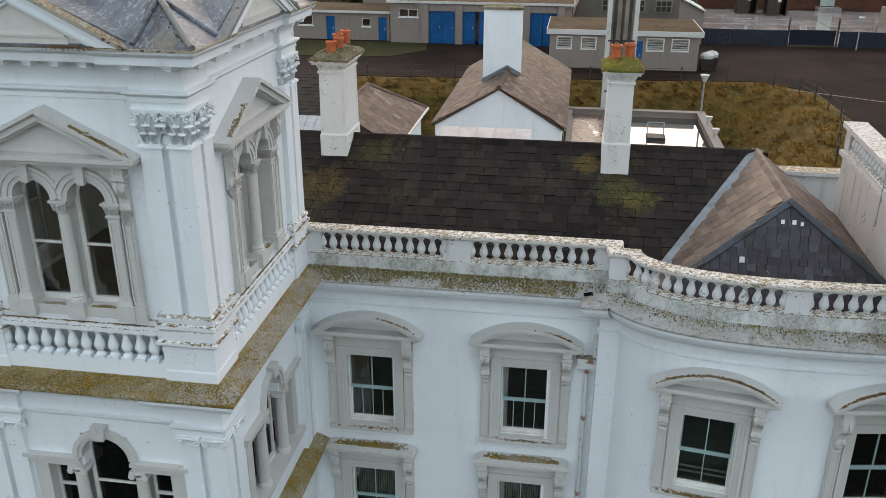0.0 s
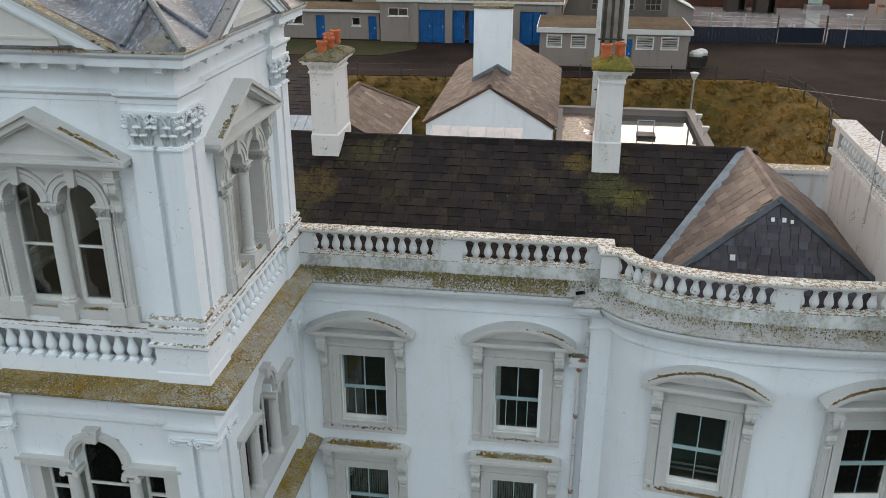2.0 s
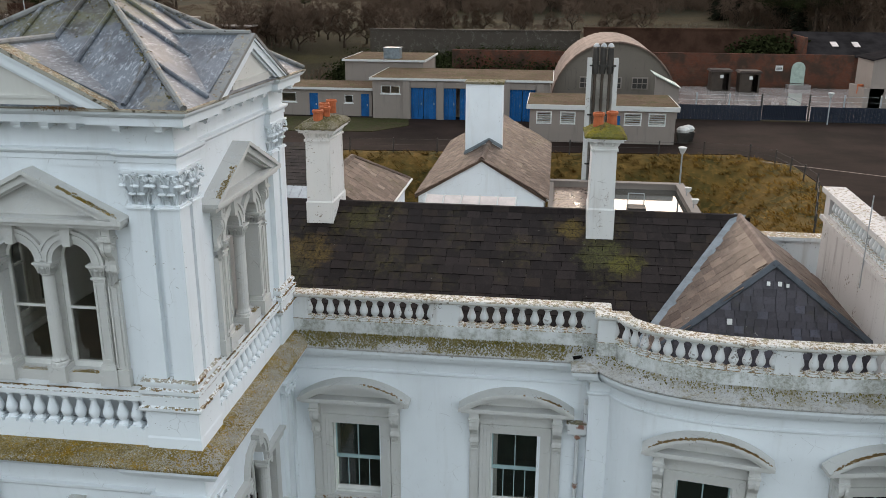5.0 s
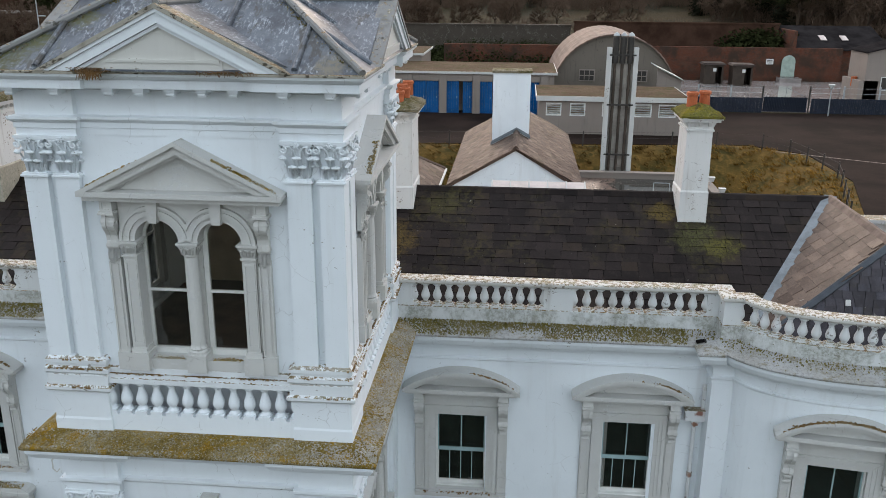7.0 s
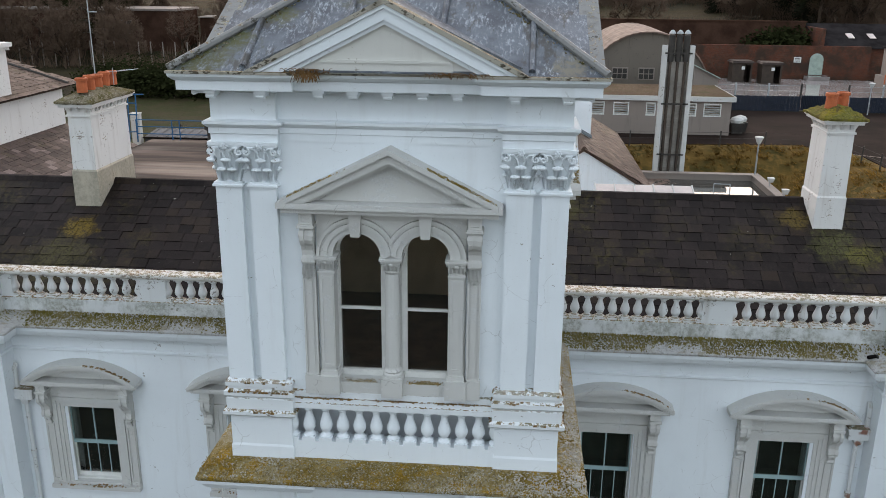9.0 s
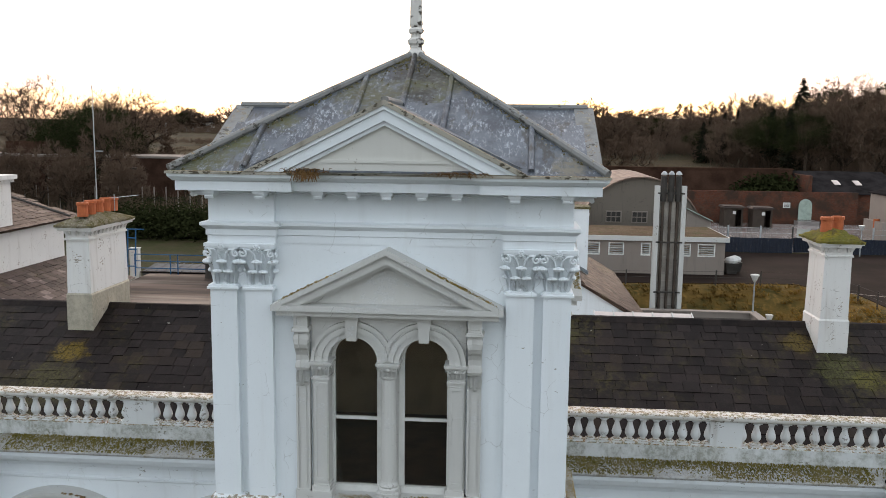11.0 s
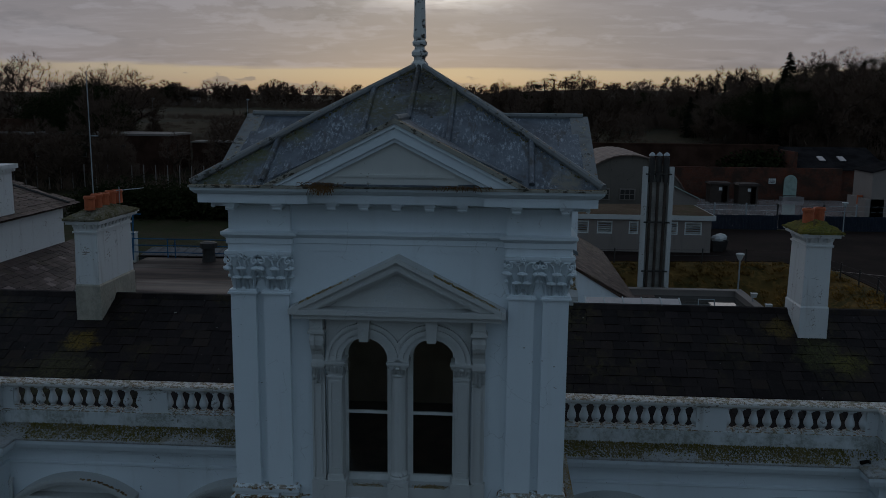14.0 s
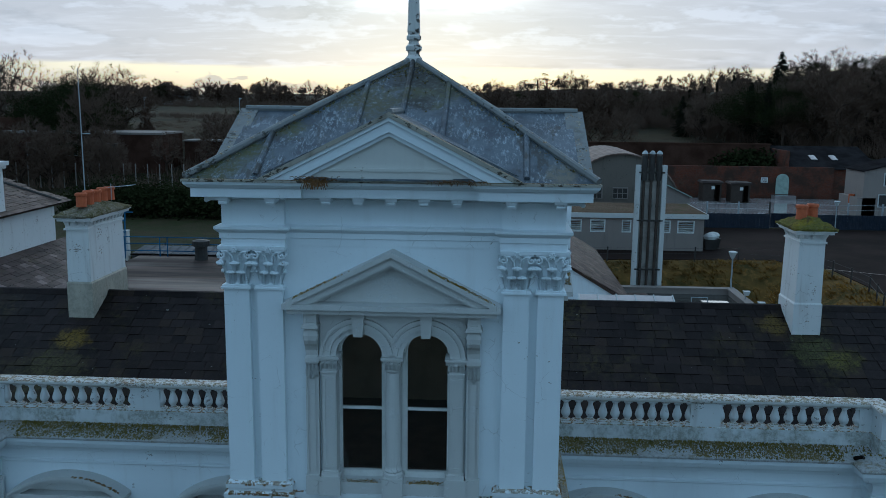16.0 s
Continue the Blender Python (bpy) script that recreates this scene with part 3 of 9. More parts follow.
# ---- shapes ----
def part(name, bm, material, parent=None, label="", smooth=False):
    """One mesh object, under a thing or a part."""
    bmesh.ops.recalc_face_normals(bm, faces=bm.faces[:])
    me = bpy.data.meshes.new(name)
    bm.to_mesh(me)
    bm.free()
    me.materials.append(material)
    if smooth:
        me.shade_smooth()
    ob = new(name, me)
    ob.parent = parent
    if label:
        ob["label"] = label
    return ob


def again(ob, parent, m, name=None):
    """The same mesh once more, as a part of its own."""
    o = new(name or ob.name.split(".")[0], ob.data)
    o.parent, o.matrix_basis = parent, m
    return o


def thing(name, label, category, place=(0, 0, 0), group="", kind=""):
    e = new(name)
    e.empty_display_size = 0.2
    e.matrix_basis = Matrix.Translation(place)
    return tagged(e, label, category, group, kind)


def settle(root):
    """Moves a thing's origin to its base point without moving its parts."""
    shift = Matrix.Translation(-root.matrix_basis.translation)
    for o in root.children:
        o.matrix_basis = shift @ o.matrix_basis
    return root


def box(bm, x0, x1, y0, y1, z0, z1, m=None):
    v = [bm.verts.new((x, y, z)) for z in (z0, z1) for x, y in ((x0, y0), (x1, y0), (x1, y1), (x0, y1))]
    for f in ((3, 2, 1, 0), (4, 5, 6, 7), (0, 1, 5, 4), (1, 2, 6, 5), (2, 3, 7, 6), (3, 0, 4, 7)):
        bm.faces.new([v[i] for i in f])
    if m is not None:
        bmesh.ops.transform(bm, matrix=m, verts=v)
    return v


def taper(bm, x, y, z0, z1, w0, d0, w1, d1):
    """A box that narrows or widens upwards."""
    lo = [bm.verts.new((x + sx * w0 / 2, y + sy * d0 / 2, z0)) for sx, sy in ((-1, -1), (1, -1), (1, 1), (-1, 1))]
    hi = [bm.verts.new((x + sx * w1 / 2, y + sy * d1 / 2, z1)) for sx, sy in ((-1, -1), (1, -1), (1, 1), (-1, 1))]
    bm.faces.new(lo[::-1]), bm.faces.new(hi)
    for i in range(4):
        j = (i + 1) % 4
        bm.faces.new((lo[i], lo[j], hi[j], hi[i]))


def prism(bm, poly, y0, y1):
    """A polygon of (x, z) drawn out from y0 to y1."""
    a = [bm.verts.new((x, y0, z)) for x, z in poly]
    b = [bm.verts.new((x, y1, z)) for x, z in poly]
    bm.faces.new(a), bm.faces.new(b[::-1])
    for i in range(len(poly)):
        j = (i + 1) % len(poly)
        bm.faces.new((a[j], a[i], b[i], b[j]))


def strip(bm, outer, inner, y0, y1):
    """A ring or arc between two rows of (x, z), drawn out from y0 to y1."""
    rows = [[bm.verts.new((x, y, z)) for x, z in r] for r, y in ((outer, y0), (inner, y0), (inner, y1), (outer, y1))]
    for k in range(4):
        a, b = rows[k], rows[(k + 1) % 4]
        for i in range(len(outer) - 1):
            bm.faces.new((a[i], a[i + 1], b[i + 1], b[i]))
    for i in (0, -1):
        bm.faces.new([r[i] for r in rows])


def arc(cx, cz, r, a0, a1, n=14):
    return [(cx + r * math.cos(radians(a0 + (a1 - a0) * i / n)), cz + r * math.sin(radians(a0 + (a1 - a0) * i / n))) for i in range(n + 1)]


def outward(path, closed=False):
    """Mitred normals to the right of a path's way."""
    n, res = len(path), []
    for i in range(n):
        p, a, b = path[i], path[i - 1] if (i or closed) else None, path[(i + 1) % n] if (i < n - 1 or closed) else None
        dirs = []
        for q0, q1 in ((a, p), (p, b)):
            if q0 is not None and q1 is not None:
                d = Vector((q1[0] - q0[0], q1[1] - q0[1])).normalized()
                dirs.append(Vector((d.y, -d.x)))
        v = sum(dirs, Vector((0, 0)))
        if len(dirs) == 2:
            v = v / max(0.3, 1 + dirs[0].dot(dirs[1]))
        res.append(v)
    return res


def sweep(bm, profile, path, closed=False, lift=None):
    """A closed profile of (offset, z), run along a path of (x, y)."""
    nor = outward(path, closed)
    rings = [[bm.verts.new((p[0] + v.x * d, p[1] + v.y * d, z)) for d, z in profile] for p, v in zip(path, nor)]
    k = len(profile)
    for i in range(len(path) - (0 if closed else 1)):
        a, b = rings[i], rings[(i + 1) % len(path)]
        for j in range(k):
            bm.faces.new((a[j], b[j], b[(j + 1) % k], a[(j + 1) % k]))
    if not closed:
        bm.faces.new(rings[0]), bm.faces.new(rings[-1][::-1])


def lathe(bm, profile, x=0.0, y=0.0, z=0.0, seg=12, m=None):
    rings = [[bm.verts.new((x + r * math.cos(2 * math.pi * i / seg), y + r * math.sin(2 * math.pi * i / seg), z + h)) for i in range(seg)] for r, h in profile]
    for a, b in zip(rings, rings[1:]):
        for i in range(seg):
            bm.faces.new((a[i], a[(i + 1) % seg], b[(i + 1) % seg], b[i]))
    bm.faces.new(rings[0][::-1]), bm.faces.new(rings[-1])
    if m is not None:
        bmesh.ops.transform(bm, matrix=m, verts=[v for r in rings for v in r])


def tube(bm, pts, radius, seg=6, end=None):
    """A round bar through points, that may thin out to the end."""
    pts = [Vector(p) for p in pts]
    rings = []
    for i, p in enumerate(pts):
        d = (pts[min(i + 1, len(pts) - 1)] - pts[max(i - 1, 0)]).normalized()
        a = d.orthogonal().normalized()
        b = d.cross(a)
        r = radius if end is None else radius + (end - radius) * i / (len(pts) - 1)
        rings.append([bm.verts.new(p + (a * math.cos(2 * math.pi * k / seg) + b * math.sin(2 * math.pi * k / seg)) * r) for k in range(seg)])
    for a, b in zip(rings, rings[1:]):
        best = min(range(seg), key=lambda s: sum((a[k].co - b[(k + s) % seg].co).length for k in range(seg)))
        for k in range(seg):
            bm.faces.new((a[k], a[(k + 1) % seg], b[(k + 1 + best) % seg], b[(k + best) % seg]))
    bm.faces.new(rings[0][::-1]), bm.faces.new(rings[-1])


def holed(bm, u0, u1, z0, z1, y0, y1, holes):
    """An upright slab with square openings (u0, u1, z0, z1) through it."""
    us = sorted({u0, u1, *[h[0] for h in holes], *[h[1] for h in holes]})
    zs = sorted({z0, z1, *[h[2] for h in holes], *[h[3] for h in holes]})
    us, zs = [u for u in us if u0 <= u <= u1], [z for z in zs if z0 <= z <= z1]
    solid = lambda i, j: 0 <= i < len(us) - 1 and 0 <= j < len(zs) - 1 and not any(h[0] < (us[i] + us[i + 1]) / 2 < h[1] and h[2] < (zs[j] + zs[j + 1]) / 2 < h[3] for h in holes)
    vs = {}
    def v(i, k, j):
        if (i, k, j) not in vs:
            vs[i, k, j] = bm.verts.new((us[i], (y0, y1)[k], zs[j]))
        return vs[i, k, j]
    for i in range(len(us) - 1):
        for j in range(len(zs) - 1):
            if not solid(i, j):
                continue
            bm.faces.new((v(i, 0, j), v(i + 1, 0, j), v(i + 1, 0, j + 1), v(i, 0, j + 1)))
            bm.faces.new((v(i, 1, j), v(i, 1, j + 1), v(i + 1, 1, j + 1), v(i + 1, 1, j)))
            if not solid(i - 1, j):
                bm.faces.new((v(i, 0, j), v(i, 0, j + 1), v(i, 1, j + 1), v(i, 1, j)))
            if not solid(i + 1, j):
                bm.faces.new((v(i + 1, 0, j), v(i + 1, 1, j), v(i + 1, 1, j + 1), v(i + 1, 0, j + 1)))
            if not solid(i, j - 1):
                bm.faces.new((v(i, 0, j), v(i, 1, j), v(i + 1, 1, j), v(i + 1, 0, j)))
            if not solid(i, j + 1):
                bm.faces.new((v(i, 0, j + 1), v(i + 1, 0, j + 1), v(i + 1, 1, j + 1), v(i, 1, j + 1)))


def turn(bm, m):
    bmesh.ops.transform(bm, matrix=m, verts=bm.verts[:])
    return bm

# ---- ground ----
YARD = 3.88


def smooth(v):
    v = min(1.0, max(0.0, v))
    return v * v * (3 - 2 * v)


def lerp_list(v, pts):
    for (a, p), (b, q) in zip(pts, pts[1:]):
        if v <= b:
            return p + (q - p) * min(1.0, max(0.0, (v - a) / (b - a)))
    return pts[-1][1]


BANK_N = [(-60, 57.5), (-13.5, 58.8), (12.0, 61.0), (30, 62.5)]           # the bank's upper edge, y along x
BANK_E = [(0, 9.0), (30, 10.0), (40.8, 12.2), (51, 15.2), (58.5, 15.0), (61.5, 12.6), (70, 5.0)]   # and x along y


FAR_RISE = [(106, 0), (150, 4.4), (200, 6.3), (330, 8.4), (900, 17.5), (9000, 17.5)]   # the fields climb gently away


def ground_z(x, y):
    d = min(lerp_list(x, BANK_N) - y, (lerp_list(y, BANK_E) - x) * 0.9)
    low = YARD - 5.9 * smooth(d / 9.0)
    low += (-2.02 - low) * smooth((30 - y) / 14)
    rise = lerp_list(y, FAR_RISE)
    terrace = 4.3 * smooth((y - 106) / 9) * smooth((44 - abs(x - 16)) / 20)
    hill = 15.0 * smooth((x - 15 + (y - 110) * 0.10) / 120) * smooth((y - 108) / 130)
    roll = 5.0 * smooth((y - 320) / 500) * (math.sin(x * 0.006 + 1.0) + 0.5 * math.sin(x * 0.017))
    return low + max(rise, terrace) + hill * smooth((400 - y) / 150) + roll


def build_ground():
    def lines(lo, hi, fine0, fine1, step):
        out, v = [], fine0
        while v <= fine1:
            out.append(v)
            v += step
        g, v = step, fine1
        while v < hi:
            g *= 1.35
            v += g
            out.append(min(v, hi))
        g, v = step, fine0
        while v > lo:
            g *= 1.35
            v -= g
            out.insert(0, max(v, lo))
        return out
    xs, ys = lines(-3500, 3500, -40, 40, 1.0), lines(-2500, 4200, 26, 125, 1.0)
    verts = [(x, y, ground_z(x, y)) for y in ys for x in xs]
    n = len(xs)
    faces = [(j * n + i, j * n + i + 1, (j + 1) * n + i + 1, (j + 1) * n + i) for j in range(len(ys) - 1) for i in range(n - 1)]
    me = bpy.data.meshes.new("ground")
    me.from_pydata(verts, [], faces)
    me.materials.append(FIELD), me.materials.append(GRASS), me.materials.append(LAWN), me.materials.append(MEADOW)
    for p in me.polygons:
        c = p.center
        p.material_index = 2 if 44 < c.y < 70 and -50 < c.x < -17.5 else 1 if 30 < c.y < 66 and -45 < c.x < 24 else 3 if 150 < c.y < 260 or 340 < c.y < 700 else 0
    me.shade_smooth()
    tagged(new("ground", me), "winter ground with rough straw-coloured grass bank and brown fields", "ground", kind="structure")


build_ground()


def flat_area(name, pts, z, material, label, category, lift=0.05):
    """A level sheet over the ground, bounded by points."""
    bm = bmesh.new()
    a = [bm.verts.new((x, y, z + lift)) for x, y in pts]
    b = [bm.verts.new((x, y, z - 0.3)) for x, y in pts]
    bm.faces.new(a), bm.faces.new(b[::-1])
    for i in range(len(pts)):
        j = (i + 1) % len(pts)
        bm.faces.new((a[i], b[i], b[j], a[j]))
    return tagged(part(name, bm, material), label, category, kind="structure")


flat_area("road", [(-60, 58.6), (-13.5, 59.6), (12.6, 61.9), (15.8, 58.9), (16.0, 51.0), (13.2, 41.0), (12.0, 34.0), (60, 34.0), (60, 77.6), (-60, 77.6)], YARD, ASPHALT, "dark asphalt yard and drive, patched and worn", "road", 0.04)
flat_area("pavement", [(9.5, 78.6), (60, 78.6), (60, 103.0), (9.5, 103.0)], YARD, CONCRETE, "pale wet concrete yard behind the fence", "pavement", 0.05)
flat_area("lawn", [(-60, 57.5), (-25, 58.4), (-22, 66.6), (-14.6, 67.2), (-12.2, 70.5), (-12.8, 74.0), (-26, 74.0), (-27, 77.9), (-60, 77.9)], YARD, LAWN, "damp green lawn beside the asphalt yard", "lawn", 0.08)

# ---- the tower ----
CX, CY, HX, HY = -8.80, 15.82, 2.58, 2.85          # its middle and the half widths over the pilasters
FRONT = pose(CX, CY - HY, 0)
RIGHT = pose(CX + HX, CY, 0, 0, 0, 90)
BACK = pose(CX, CY + HY, 0, 0, 0, 180)
LEFT = pose(CX - HX, CY, 0, 0, 0, -90)
FACES = ((FRONT, HX), (RIGHT, HY), (BACK, HX), (LEFT, HY))   # a face's x runs along it, its y goes into the wall
PW, SET = 0.39, 0.12                               # a pilaster's width, and how far it stands before the wall


def rect_path(grow=0.0):
    return [(CX - HX - grow, CY - HY - grow), (CX + HX + grow, CY - HY - grow), (CX + HX + grow, CY + HY + grow), (CX - HX - grow, CY + HY + grow)]


def broken_path():
    """Round the tower, stepping back between the pilaster pairs."""
    path = []
    for m, h in FACES:
        b = h - 0.95
        for u, v in ((-b, 0), (-b, SET), (b, SET), (b, 0), (h, 0)):
            p = m @ Vector((u, v, 0))
            path.append((p.x, p.y))
    return path


def corner_paths(back=SET):
    """One path round each corner's pair of pilasters."""
    res = []
    for k in range(4):
        (m, h), (m2, h2) = FACES[k], FACES[(k + 1) % 4]
        pts = [m @ Vector(p) for p in ((h - 0.95, back, 0), (h - 0.95, 0, 0), (h, 0, 0))]
        pts += [m2 @ Vector(p) for p in ((-h2 + 0.95, 0, 0), (-h2 + 0.95, back, 0))]
        res.append([(p.x, p.y) for p in pts])
    return res


def leaf(bm, m, w, h):
    """An acanthus leaf that curls out at its tip."""
    rows, k = [], h / 0.24
    for t, out, ww in ((0, 0.0, 0.75), (0.45, 0.006, 1.0), (0.76, 0.016, 1.0), (0.94, 0.030, 0.9), (0.98, 0.052, 0.75), (0.88, 0.062, 0.4)):
        rows.append([bm.verts.new(m @ Vector((w / 2 * ww * s, (-out - (0.022 if s == 0 else 0)) * k, h * t - (0.05 * h if s and t > 0.5 else 0)))) for s in (-1, 0, 1)])
    fs = [bm.faces.new((a[i], a[i + 1], b[i + 1], b[i])) for a, b in zip(rows, rows[1:]) for i in range(2)]
    bmesh.ops.solidify(bm, geom=fs, thickness=0.012)


def acanthus(bm, m, w, h, root, out):
    """A ribbed leaf that stands off the bell and rolls over at its tip, ending in a scalloped bulb."""
    rows = []
    for t, o, ww in ((0, 0.0, 0.70), (0.30, 0.10, 1.0), (0.58, 0.26, 0.92), (0.80, 0.55, 0.95), (0.95, 0.85, 1.05), (1.0, 1.0, 0.95), (0.93, 1.12, 0.6)):
        rows.append([bm.verts.new(m @ Vector((w / 2 * ww * s, -root - out * o - ridge, h * t))) for s, ridge in ((-1, 0.0), (-0.45, 0.016), (0, 0.002), (0.45, 0.016), (1, 0.0))])
    fs = [bm.faces.new((p[i], p[i + 1], q[i + 1], q[i])) for p, q in zip(rows, rows[1:]) for i in range(4)]
    bmesh.ops.solidify(bm, geom=fs, thickness=0.014)
    for x in (-0.3, 0.0, 0.3):
        r = 0.40 * w if x == 0 else 0.30 * w
        lathe(bm, ((0.004, -0.7 * r), (0.75 * r, -0.45 * r), (r, 0.0), (0.75 * r, 0.45 * r), (0.004, 0.7 * r)), seg=8, m=m @ Matrix.Translation((x * w, -root - out * 1.02, h * 0.93 - abs(x) * 0.05 * w)))


def capital_mesh():
    """A slim bell, two tiers of standing leaves, volutes at the corners and a flower under a moulded abacus."""
    bm = bmesh.new()
    taper(bm, 0, 0, 0.0, 0.36, 0.325, 0.325, 0.318, 0.318)
    taper(bm, 0, 0, 0.36, 0.55, 0.318, 0.318, 0.40, 0.40)
    box(bm, -0.232, 0.232, -0.232, 0.232, -0.045, -0.015)
    box(bm, -0.215, 0.215, -0.215, 0.215, -0.015, 0.015)
    box(bm, -0.240, 0.240, -0.240, 0.240, 0.545, 0.572)
    box(bm, -0.2565, 0.2565, -0.2565, 0.2565, 0.572, 0.62)
    for k in range(4):
        r = Matrix.Rotation(math.pi / 2 * k, 4, "Z")
        for x in (-0.078, 0.078):
            acanthus(bm, r @ Matrix.Translation((x, 0, 0.015)), 0.125, 0.21, 0.160, 0.055)
        acanthus(bm, r @ Matrix.Translation((0, 0, 0.06)), 0.135, 0.32, 0.158, 0.100)
        acanthus(bm, r @ Matrix.Rotation(math.pi / 4, 4, "Z") @ Matrix.Translation((0, 0, 0.04)), 0.15, 0.34, 0.205, 0.115)
        for s in (-1, 1):
            turns = [(s * (0.205 + 0.060 * (1 - t / 15) * math.cos(0.6 * t + 1.7)), -0.262, 0.478 + 0.060 * (1 - t / 15) * math.sin(0.6 * t + 1.7)) for t in range(14)]
            stem = [(s * 0.035, -0.185, 0.36), (s * 0.055, -0.215, 0.46), (s * 0.11, -0.245, 0.53)]
            tube(bm, [r @ Vector(p) for p in stem + turns], 0.017, 5)
            curl = [(s * (0.052 + 0.036 * (1 - t / 11) * math.cos(math.pi - 0.62 * t)), -0.236, 0.492 + 0.036 * (1 - t / 11) * math.sin(0.62 * t + 0.4)) for t in range(9)]
            tube(bm, [r @ Vector(p) for p in [(s * 0.10, -0.19, 0.38), (s * 0.085, -0.215, 0.46)] + curl], 0.012, 4)
        for t in range(6):
            a = math.pi / 3 * t
            lathe(bm, ((0.004, -0.014), (0.018, -0.008), (0.022, 0.0), (0.016, 0.010), (0.004, 0.014)), seg=6, m=r @ Matrix.Translation((0.034 * math.cos(a), -0.272, 0.565 + 0.034 * math.sin(a))) @ Matrix.Rotation(math.pi / 2, 4, "X"))
        lathe(bm, ((0.016, -0.02), (0.016, 0.02)), seg=8, m=r @ Matrix.Translation((0, -0.278, 0.565)) @ Matrix.Rotation(math.pi / 2, 4, "X"))
    return bm


def scroll_capital_mesh():
    """A low capital with a coiled scroll at each corner, for the pilasters of the storey below."""
    bm = bmesh.new()
    box(bm, -0.24, 0.24, -0.24, 0.24, 0.20, 0.245)
    box(bm, -0.215, 0.215, -0.215, 0.215, 0.0, 0.03)
    taper(bm, 0, 0, 0.10, 0.20, 0.40, 0.40, 0.44, 0.44)
    for k in range(4):
        r = Matrix.Rotation(math.pi / 2 * k, 4, "Z")
        for s in (-1, 1):
            turns = [(s * (0.165 + 0.072 * (1 - t / 17) * math.cos(1.6 - 0.62 * t)), -0.252, 0.112 + 0.082 * (1 - t / 17) * math.sin(1.6 - 0.62 * t)) for t in range(16)]
            tube(bm, [r @ Vector(p) for p in [(0.0, -0.240, 0.185), (s * 0.08, -0.243, 0.183)] + turns], 0.022, 5)
            lathe(bm, ((0.058, -0.02), (0.058, 0.02)), seg=10, m=r @ Matrix.Translation((s * 0.165, -0.208, 0.118)) @ Matrix.Rotation(math.pi / 2, 4, "X"))
        for x in (-0.06, 0.0, 0.06):
            lathe(bm, ((0.004, -0.03), (0.022, -0.012), (0.024, 0.012), (0.012, 0.03)), seg=6, m=r @ Matrix.Translation((x, -0.218, 0.135)))
    return bm


def console(bm, x, w, wall, z0, z1, deep):
    """A scrolled bracket, its side an S, between z0 and z1."""
    h = z1 - z0
    side = [(0, 0), (0.20, 0.0), (0.40, 0.03), (0.50, 0.10), (0.46, 0.19), (0.38, 0.27), (0.42, 0.40), (0.60, 0.51), (0.84, 0.59), (0.98, 0.69), (1.0, 0.81), (0.92, 0.92), (0.78, 1.0), (0, 1.0)]
    for d, t, r in ((0.62, 0.79, 0.15 * h), (0.26, 0.12, 0.075 * h)):
        for s in (-1, 1):
            turns = [(x + s * (w / 2 + 0.004), wall - deep * d + r * (1 - i / 15) * math.cos(0.72 * i), z0 + h * t + r * (1 - i / 15) * math.sin(0.72 * i)) for i in range(14)]
            tube(bm, turns, 0.012, 4)
    for k, (a, b, f) in enumerate(((-w / 2, -w / 6, 1.0), (-w / 6, w / 6, 0.88), (w / 6, w / 2, 1.0))):
        va = [bm.verts.new((x + a, wall - deep * f * d, z0 + h * t)) for d, t in side]
        vb = [bm.verts.new((x + b, wall - deep * f * d, z0 + h * t)) for d, t in side]
        bm.faces.new(va), bm.faces.new(vb[::-1])
        for i in range(len(side)):
            j = (i + 1) % len(side)
            bm.faces.new((va[j], va[i], vb[i], vb[j]))


def gable_rows(w, z0, z1, thick):
    t = thick / math.cos(math.atan((z1 - z0) / w))
    x = t * w / (z1 - z0)
    return [(-w, z0), (0, z1), (w, z0)], [(-w + x, z0), (0, z1 - t), (w - x, z0)]


def pediment(parent, m, w, z0, z1, out, wall, body, name="pediment"):
    """Base moulding, two raking bands and the sunk field of a small pediment."""
    p = part(name, turn(_pediment_base(w, z0, out, wall), m), body, parent)
    bm = bmesh.new()
    o, i = gable_rows(w, z0 + 0.02, z1, 0.07)
    strip(bm, o, i, wall - out, wall)
    o, i = gable_rows(w - 0.14, z0 + 0.02, z1 - 0.078, 0.12)
    strip(bm, o, i, wall - out + 0.06, wall)
    o, i = gable_rows(w - 0.385, z0 + 0.02, z1 - 0.212, 0.045)
    strip(bm, o, i, wall - out + 0.13, wall)
    part("raking_moulding", turn(bm, m), body, p)
    bm = bmesh.new()
    prism(bm, [(-w + 0.45, z0), (w - 0.45, z0), (0, z1 - 0.23)], wall - 0.09, wall)
    part("field", turn(bm, m), body, p)
    bm = bmesh.new()
    def spot(r):
        f = r.triangular(0.25, 0.95, 0.75)
        f = f if r.random() < 0.6 else -r.triangular(0.35, 0.95, 0.8)
        return w * f, wall - out + 0.03 + abs(r.gauss(0, 0.045)), z0 + 0.02 + (z1 - z0 - 0.02) * (1 - abs(f))
    tufts(bm, random.Random(int(w * 100)), 260, spot)
    tagged(part("moss", turn(bm, m), LICHEN, p, "ochre lichen along the raking edge"), kind="stuff")
    return p


def tufts(bm, rnd, n, place, lo=0.008, hi=0.028):
    """Small uneven cushions of moss at random places."""
    for _ in range(n):
        x, y, z = place(rnd)
        r = rnd.uniform(lo, hi)
        taper(bm, x, y, z - 0.012, z + r * rnd.uniform(0.5, 1.1), r * rnd.uniform(1.8, 2.8), r * rnd.uniform(1.8, 2.6), r * 0.9, r * 0.9)


